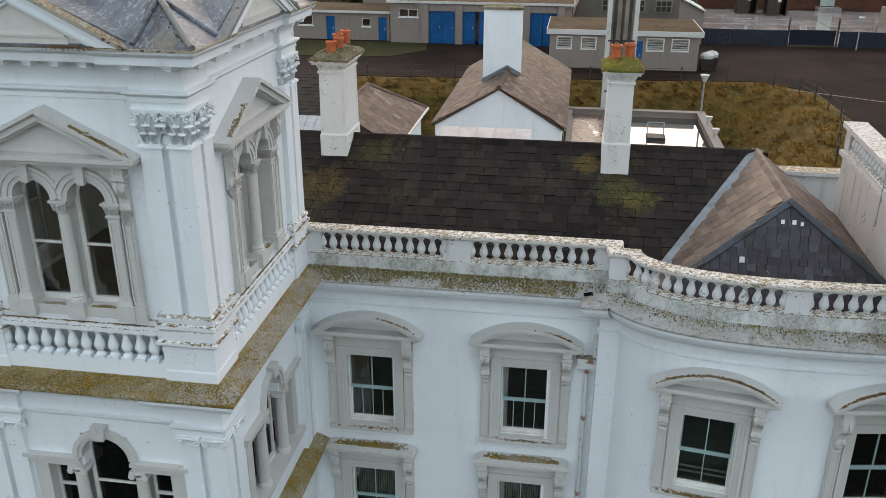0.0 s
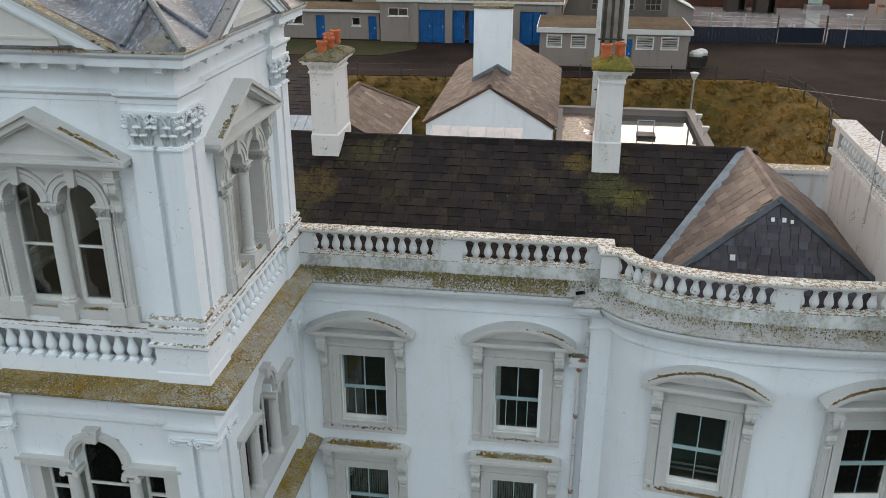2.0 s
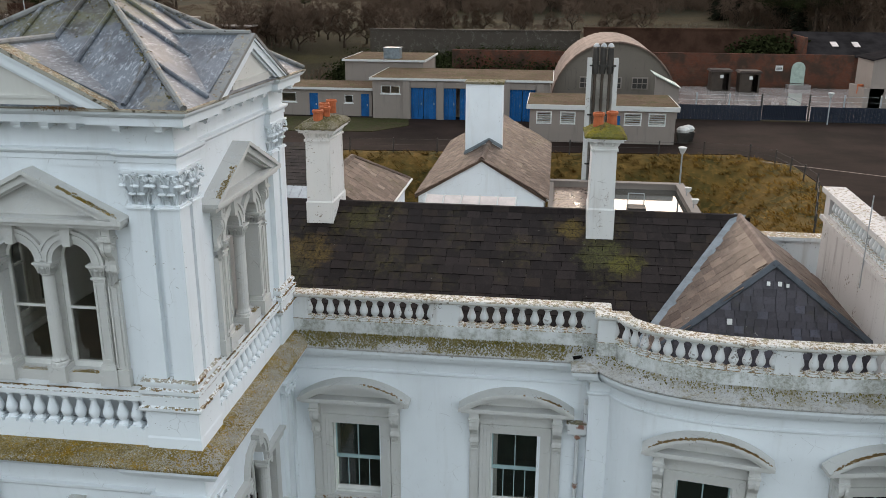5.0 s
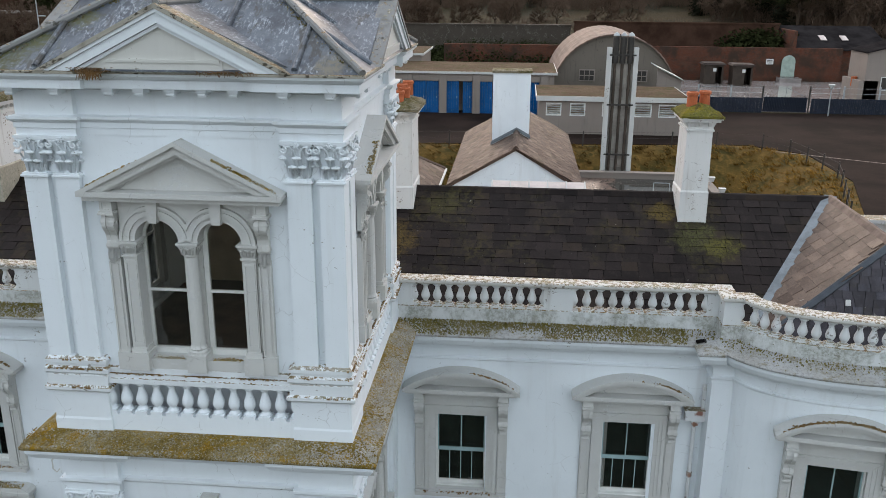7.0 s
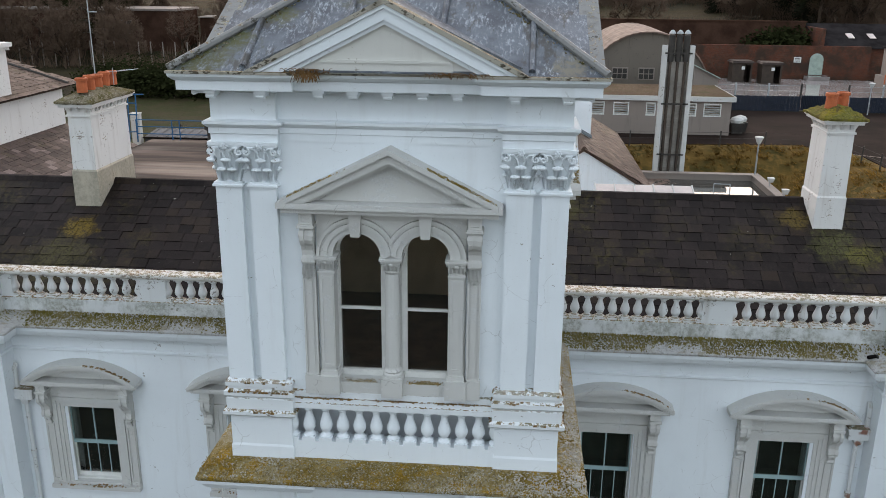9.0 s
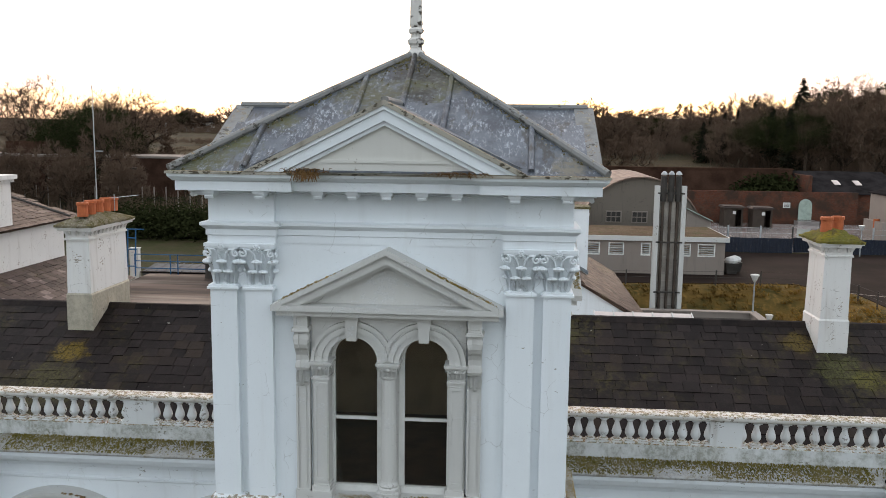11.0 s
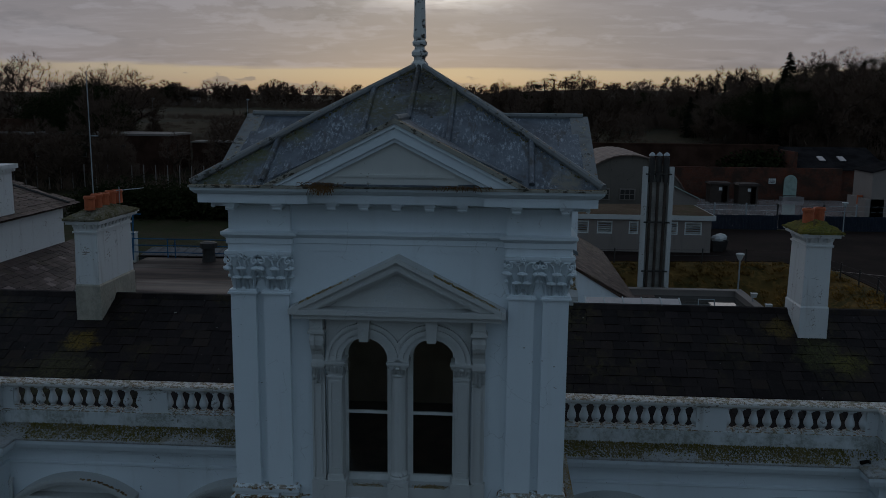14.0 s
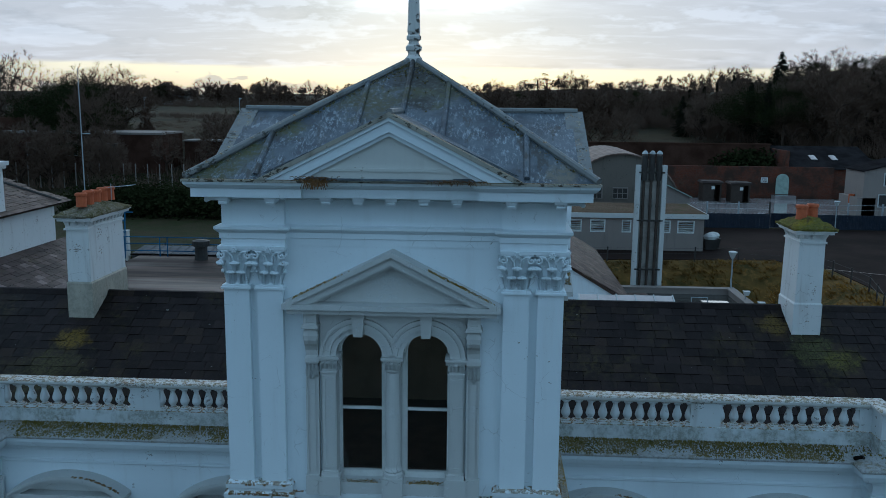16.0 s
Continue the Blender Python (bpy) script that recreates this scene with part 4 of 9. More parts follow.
def ribbon(bm, rnd, path, out, z, share):
    """A broken crust of small flat cushions along a moulding's edge."""
    for (ax, ay), (bx, by) in zip(path, path[1:]):
        a, b = Vector((ax, ay, 0)), Vector((bx, by, 0))
        d = (b - a)
        if d.length < 0.05:
            continue
        side = Vector((d.y, -d.x, 0)).normalized() * out
        s, on = 0.0, rnd.random() < share
        left = rnd.uniform(0.05, 0.4)
        while s < d.length:
            if on:
                p = a + d * (s / d.length) + side
                w, h = rnd.uniform(0.012, 0.034), rnd.uniform(0.006, 0.018)
                taper(bm, p.x + rnd.uniform(-0.008, 0.008), p.y + rnd.uniform(-0.012, 0.012), z - 0.016, z + h * 0.7, w * 1.3, w * 1.2, w * 0.6, w * 0.6)
            step = rnd.uniform(0.012, 0.028)
            s, left = s + step, left - step
            if left < 0:
                on, left = rnd.random() < share, rnd.uniform(0.04, 0.35)


def _pediment_base(w, z0, out, wall):
    bm = bmesh.new()
    box(bm, -w, w, wall - out, wall, z0 - 0.06, z0 + 0.02)
    box(bm, -w + 0.06, w - 0.06, wall - out + 0.07, wall, z0 - 0.14, z0 - 0.06)
    return bm


def arch_light(parent, m, uc, r, z0, zs, y, meet, name="sash", thick=0.05):
    """A round-headed sash light: frame, rail and two panes."""
    bm = bmesh.new()
    strip(bm, arc(uc, zs, r + 0.03, 180, 0, 16), arc(uc, zs, r - thick, 180, 0, 16), y, y + 0.07)
    for s in (-1, 1):
        a, b = sorted((uc + s * (r + 0.03), uc + s * (r - thick)))
        box(bm, a, b, y, y + 0.07, z0, zs)
    box(bm, uc - r, uc + r, y - 0.02, y + 0.07, z0, z0 + 0.10)
    box(bm, uc - r, uc + r, y + 0.005, y + 0.06, meet - 0.022, meet + 0.022)
    sash = part(name, turn(bm, m), WOODWHITE, parent, "white painted sliding sash frame")
    bm = bmesh.new()
    prism(bm, [(uc + r - 0.02, meet), *arc(uc, zs, r - 0.02, 0, 180, 16), (uc - r + 0.02, meet)], y + 0.030, y + 0.036)
    part("pane", turn(bm, m), GLASS, sash).visible_shadow = False
    bm = bmesh.new()
    prism(bm, [(uc + r - 0.02, meet), (uc - r + 0.02, meet), (uc - r + 0.02, z0 + 0.05), (uc + r - 0.02, z0 + 0.05)], y + 0.040, y + 0.046)
    part("pane", turn(bm, m), GLASS, sash).visible_shadow = False


def spandrel(bm, uc, r, zs, zt, y0, y1):
    inner = arc(uc, zs, r, 180, 0, 16)
    strip(bm, [(x, zt) for x, z in inner], inner, y0, y1)


def arch_band(bm, uc, zs, ro, ri, y0, y1):
    """Half a ring, cut off where it meets its twin in the middle."""
    def half(r):
        stop = math.degrees(math.acos(min(1.0, abs(uc) / r)))
        pts = arc(abs(uc), zs, r, 180 - stop, 0, 18)
        return pts if uc > 0 else [(-x, z) for x, z in pts][::-1]
    strip(bm, half(ro), half(ri), y0, y1)


def twin_window(parent, m, ped):
    """The belvedere's paired round-headed window under its pediment."""
    sill, zs, zt, r, uc = 8.92, 11.0, 11.70, 0.365, 0.52
    bm = bmesh.new()
    for s in (-1, 1):
        spandrel(bm, s * uc, r, zs, zt, 0.06, 0.50)
        a, b = sorted((s * (uc + r), s * 1.12))
        box(bm, a, b, 0.06, 0.50, zs, zt)
        box(bm, a, b, 0.085, 0.50, sill, zs)
    box(bm, -uc + r, uc - r, 0.06, 0.50, zs, zt)
    box(bm, -uc + r + 0.03, uc - r - 0.03, 0.30, 0.50, sill, zs)
    win = part("twin_window", turn(bm, m), GREY, parent, "grey painted paired round-headed window surround")
    for s in (-1, 1):
        bm = bmesh.new()
        arch_band(bm, s * uc, zs, 0.605, 0.555, -0.01, 0.08)
        arch_band(bm, s * uc, zs, 0.553, 0.525, 0.02, 0.08)
        arch_band(bm, s * uc, zs, 0.523, 0.445, 0.005, 0.08)
        arch_band(bm, s * uc, zs, 0.443, 0.362, 0.035, 0.09)
        part("archivolt", turn(bm, m), GREY, win)
        bm = bmesh.new()
        prism(bm, [(s * uc - 0.068, zs + r - 0.035), (s * uc + 0.068, zs + r - 0.035), (s * uc + 0.10, zt), (s * uc - 0.10, zt)], -0.065, 0.1)
        part("keystone", turn(bm, m), GREY, win)
    # a column in the middle and a flat pier at each jamb, all with leafy heads
    for u in (-0.985, 0.0, 0.985):
        bm = bmesh.new()
        y = 0.13
        if u:
            box(bm, u - 0.112, u + 0.112, 0.03, 0.30, sill + 0.12, zs - 0.20)
            box(bm, u - 0.135, u + 0.135, 0.0, 0.30, zs - 0.27, zs - 0.235), box(bm, u - 0.135, u + 0.135, 0.0, 0.30, sill + 0.12, sill + 0.20)
            holed(bm, u - 0.095, u + 0.095, sill + 0.26, zs - 0.32, 0.012, 0.035, [(u - 0.06, u + 0.06, sill + 0.31, zs - 0.37)])
        else:
            lathe(bm, ((0.158, 0), (0.158, 0.05), (0.135, 0.075), (0.148, 0.10), (0.125, 0.14), (0.118, 0.17), (0.118, 0.9), (0.108, 1.70), (0.128, 1.73), (0.128, 1.75), (0.108, 1.77)), u, y, sill + 0.12, 16)
        box(bm, u - 0.165, u + 0.165, y - 0.165, y + 0.165, sill - 0.20, sill + 0.12)
        part("jamb_pier" if u else "column", turn(bm, m), GREY, win)
        bm = bmesh.new()
        taper(bm, u, y, zs - 0.20, zs - 0.035, 0.24, 0.24, 0.29, 0.29)
        box(bm, u - 0.175, u + 0.175, y - 0.175, y + 0.175, zs - 0.035, zs)
        box(bm, u - 0.16, u + 0.16, y - 0.16, y + 0.16, zs - 0.05, zs - 0.035)
        for k in range(4):
            t = Matrix.Translation((u, y, zs - 0.20)) @ Matrix.Rotation(math.pi / 2 * k, 4, "Z")
            for x in (-0.09, -0.03, 0.03, 0.09):
                leaf(bm, t @ Matrix.Translation((x, -0.122, 0)), 0.058, 0.10)
            for s in (-1, 1):
                turns = [(s * (0.10 + 0.036 * (1 - i / 11) * math.cos(0.63 * i + 1.6)), -0.158, 0.118 + 0.036 * (1 - i / 11) * math.sin(0.63 * i + 1.6)) for i in range(10)]
                tube(bm, [t @ Vector(p) for p in [(s * 0.02, -0.14, 0.09), (s * 0.055, -0.15, 0.145)] + turns], 0.010, 4)
            lathe(bm, ((0.004, -0.02), (0.026, -0.012), (0.032, 0.0), (0.022, 0.016), (0.004, 0.02)), seg=8, m=t @ Matrix.Translation((0, -0.15, 0.105)) @ Matrix.Rotation(math.pi / 2, 4, "X"))
        part("column_capital", turn(bm, m), GREY, win)
    for s in (-1, 1):
        bm = bmesh.new()
        u = s * 1.245
        box(bm, u - 0.10, u + 0.10, 0.04, 0.2, sill, 10.72)
        for x in (-0.088, 0.088):
            box(bm, u + x - 0.013, u + x + 0.013, 0.015, 0.05, sill + 0.14, 10.64)
        box(bm, u - 0.045, u + 0.045, 0.028, 0.05, sill + 0.2, 10.60)
        box(bm, u - 0.12, u + 0.12, 0.0, 0.2, sill - 0.2, sill + 0.12)
        part("fluted_strip", turn(bm, m), GREY, win)
        bm = bmesh.new()
        console(bm, u, 0.195, 0.10, 10.84, 11.46, 0.20)
        box(bm, u - 0.13, u + 0.13, -0.13, 0.2, 11.46, 11.49)
        box(bm, u - 0.118, u + 0.118, -0.115, 0.2, 11.49, 11.515)
        holed(bm, u - 0.10, u + 0.10, 11.512, 11.70, -0.095, -0.065, [(u - 0.06, u + 0.06, 11.55, 11.66)])
        box(bm, u - 0.096, u + 0.096, -0.075, 0.2, 11.514, 11.70)
        for x, k in ((-0.06, 0.18), (0.06, 0.18), (0.0, 0.23)):
            leaf(bm, Matrix.Translation((u + x, 0.04, 10.86)) @ Matrix.Rotation(math.pi, 4, "Y"), 0.09, k)
        part("bracket", turn(bm, m), GREY, win)
    bm = bmesh.new()
    box(bm, -0.90, 0.90, 0.06, 0.46, sill - 0.20, sill)
    part("window_sill", turn(bm, m), GREY, win)
    bm = bmesh.new()
    rnd = random.Random(int(ped * 100))
    for _ in range(420):
        u, y = rnd.choice((-1, 1)) * rnd.triangular(0.18, 0.82, 0.45), rnd.triangular(0.065, 0.22, 0.08)
        q = rnd.uniform(0.012, 0.028)
        a = [bm.verts.new((u + q * math.cos(k), y + q * math.sin(k) * 0.7, sill - 0.006)) for k in (0.4, 2.5, 4.6)]
        top = bm.verts.new((u, y, sill + q * rnd.uniform(0.4, 0.9)))
        for k in range(3):
            bm.faces.new((a[k], a[(k + 1) % 3], top))
    tagged(part("sill_moss", turn(bm, m), LICHEN, win, "yellow moss on the window sill"), kind="stuff")
    for s in (-1, 1):
        arch_light(win, m, s * uc, r, sill, zs, 0.34, 10.06)
    pediment(parent, m, ped, 11.84, 12.68, 0.36, 0.12, GREY, "window_pediment")


def baluster_mesh():
    """A squat stone baluster: square foot, waist, low bulb, slim neck, square head."""
    bm = bmesh.new()
    box(bm, -0.105, 0.105, -0.105, 0.105, 0.0, 0.075)
    lathe(bm, ((0.095, 0.075), (0.098, 0.095), (0.086, 0.118), (0.056, 0.142), (0.053, 0.160), (0.078, 0.195), (0.098, 0.245), (0.104, 0.295), (0.097, 0.350), (0.078, 0.425), (0.058, 0.495), (0.049, 0.565), (0.049, 0.590), (0.070, 0.600), (0.070, 0.620), (0.055, 0.630), (0.078, 0.655)), seg=12)
    box(bm, -0.09, 0.09, -0.09, 0.09, 0.655, 0.71)
    for f in bm.faces:
        f.smooth = len(f.verts) == 4 and 0.1 < f.calc_center_median().z < 0.64
    return bm


def venetian(parent, m):
    """The three-light window of the storey below, its middle light round-headed."""
    sill, zi, r = 3.55, 5.30, 0.50
    bm = bmesh.new()
    for s in (-1, 1):
        box(bm, *sorted((s * 1.32, s * 1.62)), 0.10, 0.5, sill, zi)
        spandrel(bm, 0, r, zi + 0.22, zi + 0.75, 0.12, 0.5) if s == 1 else None
    win = part("venetian_window", turn(bm, m), GREY, parent, "grey painted three-light arched window surround")
    bm = bmesh.new()
    for s in (-1, 1):
        bm = bmesh.new()
        box(bm, *sorted((s * 0.62, s * 1.72)), 0.02, 0.5, zi, zi + 0.14)
        box(bm, *sorted((s * 0.54, s * 1.76)), -0.03, 0.5, zi + 0.14, zi + 0.22)
        box(bm, *sorted((s * 0.56, s * 0.72)), 0.05, 0.5, zi, zi + 0.20)
        part("impost", turn(bm, m), GREY, win)
    bm = bmesh.new()
    strip(bm, arc(0, zi + 0.22, r + 0.18, 180, 0, 20), arc(0, zi + 0.22, r + 0.08, 180, 0, 20), 0.0, 0.14)
    strip(bm, arc(0, zi + 0.22, r + 0.085, 180, 0, 20), arc(0, zi + 0.22, r, 180, 0, 20), 0.04, 0.14)
    prism(bm, [(-0.10, zi + 0.22 + r), (0.10, zi + 0.22 + r), (0.15, zi + 1.02), (-0.15, zi + 1.02)], -0.07, 0.14)
    part("archivolt", turn(bm, m), GREY, win)
    for u in (-0.66, 0.66):
        bm = bmesh.new()
        lathe(bm, ((0.17, 0), (0.17, 0.08), (0.135, 0.14), (0.13, 0.7), (0.115, zi - sill - 0.22), (0.14, zi - sill - 0.19), (0.115, zi - sill - 0.16)), u, 0.16, sill, 14)
        box(bm, u - 0.17, u + 0.17, 0.0, 0.34, zi - 0.07, zi)
        for s in (-1, 1):
            lathe(bm, ((0.07, -0.15), (0.07, 0.15)), seg=10, m=Matrix.Translation((u + s * 0.14, 0.16, zi - 0.13)) @ Matrix.Rotation(math.pi / 2, 4, "X"))
        part("column", turn(bm, m), GREY, win)
    bm = bmesh.new()
    box(bm, -1.75, 1.75, -0.04, 0.5, sill - 0.14, sill)
    part("window_sill", turn(bm, m), GREY, win)
    arch_light(win, m, 0.0, r, sill, zi + 0.22, 0.34, 4.75)
    for s in (-1, 1):
        bm = bmesh.new()
        a, b = sorted((s * 0.80, s * 1.32))
        holed(bm, a, b, sill, zi, 0.34, 0.41, [(a + 0.05, b - 0.05, sill + 0.09, 4.55), (a + 0.05, b - 0.05, 4.61, zi - 0.05)])
        sash = part("sash", turn(bm, m), WOODWHITE, win)
        bm = bmesh.new()
        box(bm, a + 0.03, b - 0.03, 0.37, 0.376, sill + 0.05, zi - 0.03)
        part("pane", turn(bm, m), GLASS, sash).visible_shadow = False


def build_tower():
    tower = thing("tower", "white painted square belvedere tower with pilasters, arched windows and lichened ledges", "tower", (CX, CY, -2))
    # walls of the top storey, with an opening on each side
    for m, h in FACES:
        bm = bmesh.new()
        holed(bm, -h + 0.2, h - 0.2, 7.38, 12.72, SET, 0.52, [(-h + 0.96, h - 0.96, 7.80, 8.60), (-1.08, 1.08, 8.70, 11.69)] if m is not BACK else [])
        part("wall", turn(bm, m), WHITE, tower)
        bm = bmesh.new()
        holed(bm, -h + 0.2, h - 0.2, -2.0, 7.38, SET, 0.52, [(-1.60, 1.60, 3.41, 5.30), (-0.50, 0.50, 5.30, 6.02)] if m in (FRONT, RIGHT) else [])
        part("wall", turn(bm, m), WHITE, tower)
    # piers at the corners, then the pilasters beside them
    pier = bmesh.new()
    box(pier, -PW / 2, PW / 2, -PW / 2, PW / 2, 8.90, 12.10)
    pier_mesh, cap_mesh = None, None
    spots = []
    for m, h in FACES:
        spots.append(m @ Vector((h - PW / 2, PW / 2, 0)))
        for s in (-1, 1):
            spots.append(m @ Vector((s * (h - 0.905 + PW / 2), PW / 2, 0)))
    for p in spots:
        if pier_mesh is None:
            pier_mesh = part("pilaster", pier, WHITE, tower)
            cap_mesh = part("capital", capital_mesh(), WHITE, pier_mesh, "carved acanthus leaf capital")
            cap_mesh.matrix_basis = Matrix.Translation((0, 0, 12.08))
            pier_mesh.matrix_basis = Matrix.Translation(p)
        else:
            o = again(pier_mesh, tower, Matrix.Translation(p), "pilaster")
            again(cap_mesh, o, Matrix.Translation((0, 0, 12.08)), "capital")
    for m, h in FACES:
        for s in (-1, 1):
            bm = bmesh.new()
            a, b = sorted((s * (h - 0.55), s * (h - 0.36)))
            box(bm, a, b, 0.115, 0.3, 8.9, 12.70, m)
            part("recess", bm, WHITE, tower)
    for path in corner_paths():
        bm = bmesh.new()
        sweep(bm, [(-0.15, 8.28), (0.07, 8.30), (0.11, 8.34), (0.11, 8.39), (0.06, 8.42), (0.06, 8.60), (0.045, 8.62), (0.085, 8.66), (0.085, 8.73), (0.03, 8.76), (0.03, 8.80), (0.06, 8.82), (0.06, 8.88), (0.012, 8.93), (-0.15, 8.93)], path)
        part("pilaster_base", bm, BASEPAINT, tower, "stepped base moulding with brown lichen")
    rnd = random.Random(31)
    for path in corner_paths():
        bm = bmesh.new()
        for out, z, share in ((0.10, 8.395, 0.7), (0.075, 8.735, 0.6), (0.05, 8.885, 0.5)):
            ribbon(bm, rnd, path, out, z, share)
        tagged(part("lichen_ribbon", bm, BROWNLICHEN, tower, "broken ribbons of brown lichen"), kind="stuff")
    for path in corner_paths(0.30):
        bm = bmesh.new()
        sweep(bm, [(-0.15, 7.50), (0.032, 7.50), (0.032, 7.75), (0.02, 7.79), (0.02, 8.29), (-0.15, 8.29)], path)
        part("pedestal", bm, WHITE, tower)
    # balusters below the windows, half sunk in a niche
    first = None
    for m, h in FACES:
        if m is BACK:
            continue
        b = h - 0.95
        bm = bmesh.new()
        box(bm, -b, b, 0.02, 0.30, 7.50, 7.86), box(bm, -b, b, 0.30, 0.50, 7.50, 7.78)
        part("plinth", turn(bm, m), WHITE, tower)
        bm = bmesh.new()
        box(bm, -b, b, -0.03, 0.40, 8.47, 8.555), box(bm, -b, b, 0.0, 0.30, 8.555, 8.63), box(bm, -b, b, 0.05, 0.30, 8.63, 8.73)
        part("rail", turn(bm, m), BASEPAINT, tower, "moulded sill rail crusted with brown lichen")
        bm = bmesh.new()
        edge = [(m @ Vector((u, 0, 0))).xy for u in (-b, b)]
        ribbon(bm, rnd, edge, -0.015, 8.56, 0.9), ribbon(bm, rnd, edge, -0.02, 8.635, 0.8), ribbon(bm, rnd, edge, -0.13, 8.735, 0.35), ribbon(bm, rnd, edge, -0.30, 8.735, 0.4)
        tagged(part("lichen_ribbon", bm, BROWNLICHEN, tower, "broken ribbons of brown lichen"), kind="stuff")
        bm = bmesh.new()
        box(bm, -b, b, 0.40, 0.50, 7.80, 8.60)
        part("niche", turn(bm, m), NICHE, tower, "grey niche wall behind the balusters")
        n = round(2 * b / 0.273)
        for i in range(n + 1):
            place = m @ Matrix.Translation((-b + 2 * b * i / n, 0.12, 7.86)) @ Matrix.Diagonal((1, 1, 0.87, 1))
            if first is None:
                first = part("baluster", baluster_mesh(), WHITE, tower)
                first.matrix_basis = place
            else:
                again(first, tower, place, "baluster")
    # entablature, modillions and cornice
    bm = bmesh.new()
    sweep(bm, [(-0.3, 12.70), (0.015, 12.70), (0.015, 12.81), (0.035, 12.82), (0.035, 12.90), (0.06, 12.92), (0.10, 12.96), (0.10, 13.00), (0.0, 13.02), (0.0, 13.40), (0.03, 13.42), (0.03, 13.44), (0.06, 13.45), (0.06, 13.48), (-0.3, 13.48)], broken_path(), True)
    part("entablature", bm, WHITE, tower)
    bm = bmesh.new()
    sweep(bm, [(-0.6, 13.47), (0.34, 13.47), (0.34, 13.60), (0.37, 13.61), (0.42, 13.66), (0.43, 13.71), (-0.6, 13.75)], broken_path(), True)
    part("cornice", bm, WHITE, tower)
    bm = bmesh.new()
    sweep(bm, [(0.30, 13.70), (0.445, 13.70), (0.445, 13.735), (0.30, 13.76)], broken_path(), True)
    part("gutter_edge", bm, GUTTERLIP, tower, "lichened cornice edge")
    mod = None
    for m, h in FACES:
        inner = [(-1 + k / 2) * (h - 1.61) for k in range(5)]
        for u in [-h + 0.11, -h + 0.82] + inner + [h - 0.82, h - 0.11]:
            v = 0.0 if abs(u) > h - 0.95 else SET
            place = m @ Matrix.Translation((u, v, 0))
            if mod is None:
                bm = bmesh.new()
                box(bm, -0.085, 0.085, -0.30, 0.0, 13.425, 13.475)
                box(bm, -0.06, 0.06, -0.27, 0.0, 13.375, 13.425)
                lathe(bm, ((0.036, -0.063), (0.036, 0.063)), seg=8, m=Matrix.Translation((0, -0.24, 13.385)) @ Matrix.Rotation(math.pi / 2, 4, "Y"))
                mod = part("modillion", bm, WHITE, tower)
                mod.matrix_basis = place
            else:
                again(mod, tower, place, "modillion")
    for m, ped in ((FRONT, 1.64), (RIGHT, 1.80), (LEFT, 1.80)):
        twin_window(tower, m, ped)
    # the great ledge below the top storey and the entablature under it
    bm = bmesh.new()
    sweep(bm, [(-0.5, 7.34), (0.48, 7.34), (0.50, 7.37), (0.50, 7.41), (0.25, 7.50), (0.03, 7.55), (-0.5, 7.56)], rect_path(), True)
    ledge = part("ledge", bm, LICHEN, tower, "sloping ledge thick with ochre and green lichen")
    bm = bmesh.new()
    def on_ledge(r):
        d = r.triangular(0.02, 0.49, 0.40)
        u = r.uniform(-1, 1)
        z = 7.55 - (0.05 / 0.22) * max(0, d - 0.03) if d < 0.25 else 7.50 - 0.09 * (d - 0.25) / 0.25
        if r.random() < 0.56:
            return CX + u * (HX + 0.48), CY - HY - d, z
        return CX + HX + d, CY + u * (HY + 0.3), z
    rnd = random.Random(12)
    for _ in range(5200):
        x, y, z = on_ledge(rnd)
        r = rnd.uniform(0.010, 0.030)
        a = [bm.verts.new((x + r * math.cos(t), y + r * math.sin(t), z - 0.01)) for t in (0.3, 2.4, 4.5)]
        top = bm.verts.new((x + rnd.uniform(-0.4, 0.4) * r, y, z + r * rnd.uniform(0.5, 1.0)))
        for i in range(3):
            bm.faces.new((a[i], a[(i + 1) % 3], top))
    tagged(part("lichen_crust", bm, LICHEN, ledge), kind="stuff")
    bm = bmesh.new()
    for _ in range(18000):
        x, y, z = on_ledge(rnd)
        d = max(CY - HY - y, x - CX - HX)
        keep = 0.03 + 0.66 * smooth((x - CX - 1.2) / 1.9) + 0.45 * smooth((0.12 - d) / 0.08) + 0.35 * smooth((d - 0.42) / 0.05)
        if rnd.random() > keep * (0.45 + 0.55 * math.sin(x * 5.1 + y * 3.7) ** 2):
            continue
        r, t = 0.004 + 0.015 * rnd.random() ** 2, rnd.uniform(0, 6)
        vs = [bm.verts.new((x + r * rnd.uniform(0.7, 1.5) * math.cos(t + k), y + r * rnd.uniform(0.6, 1.1) * math.sin(t + k), z + rnd.uniform(0.006, 0.016))) for k in (0, 1.5, 2.9, 4.4)]
        low = [bm.verts.new((v.co.x, v.co.y, z - 0.02)) for v in vs]
        bm.faces.new(vs)
        for i in range(4):
            bm.faces.new((vs[i], low[i], low[(i + 1) % 4], vs[(i + 1) % 4]))
    tagged(part("flaked_paint", bm, FLAKE, ledge, "pale flakes of old paint"), kind="stuff")
    bm = bmesh.new()
    sweep(bm, [(-0.3, 6.33), (0.02, 6.33), (0.02, 6.46), (0.05, 6.48), (0.09, 6.53), (0.09, 6.58), (0.014, 6.60), (0.014, 6.92), (0.06, 6.96), (0.10, 7.04), (0.30, 7.10), (0.38, 7.16), (0.44, 7.26), (0.44, 7.35), (-0.3, 7.35)], broken_path(), True)
    part("lower_entablature", bm, WHITE, tower)
    shaft = None
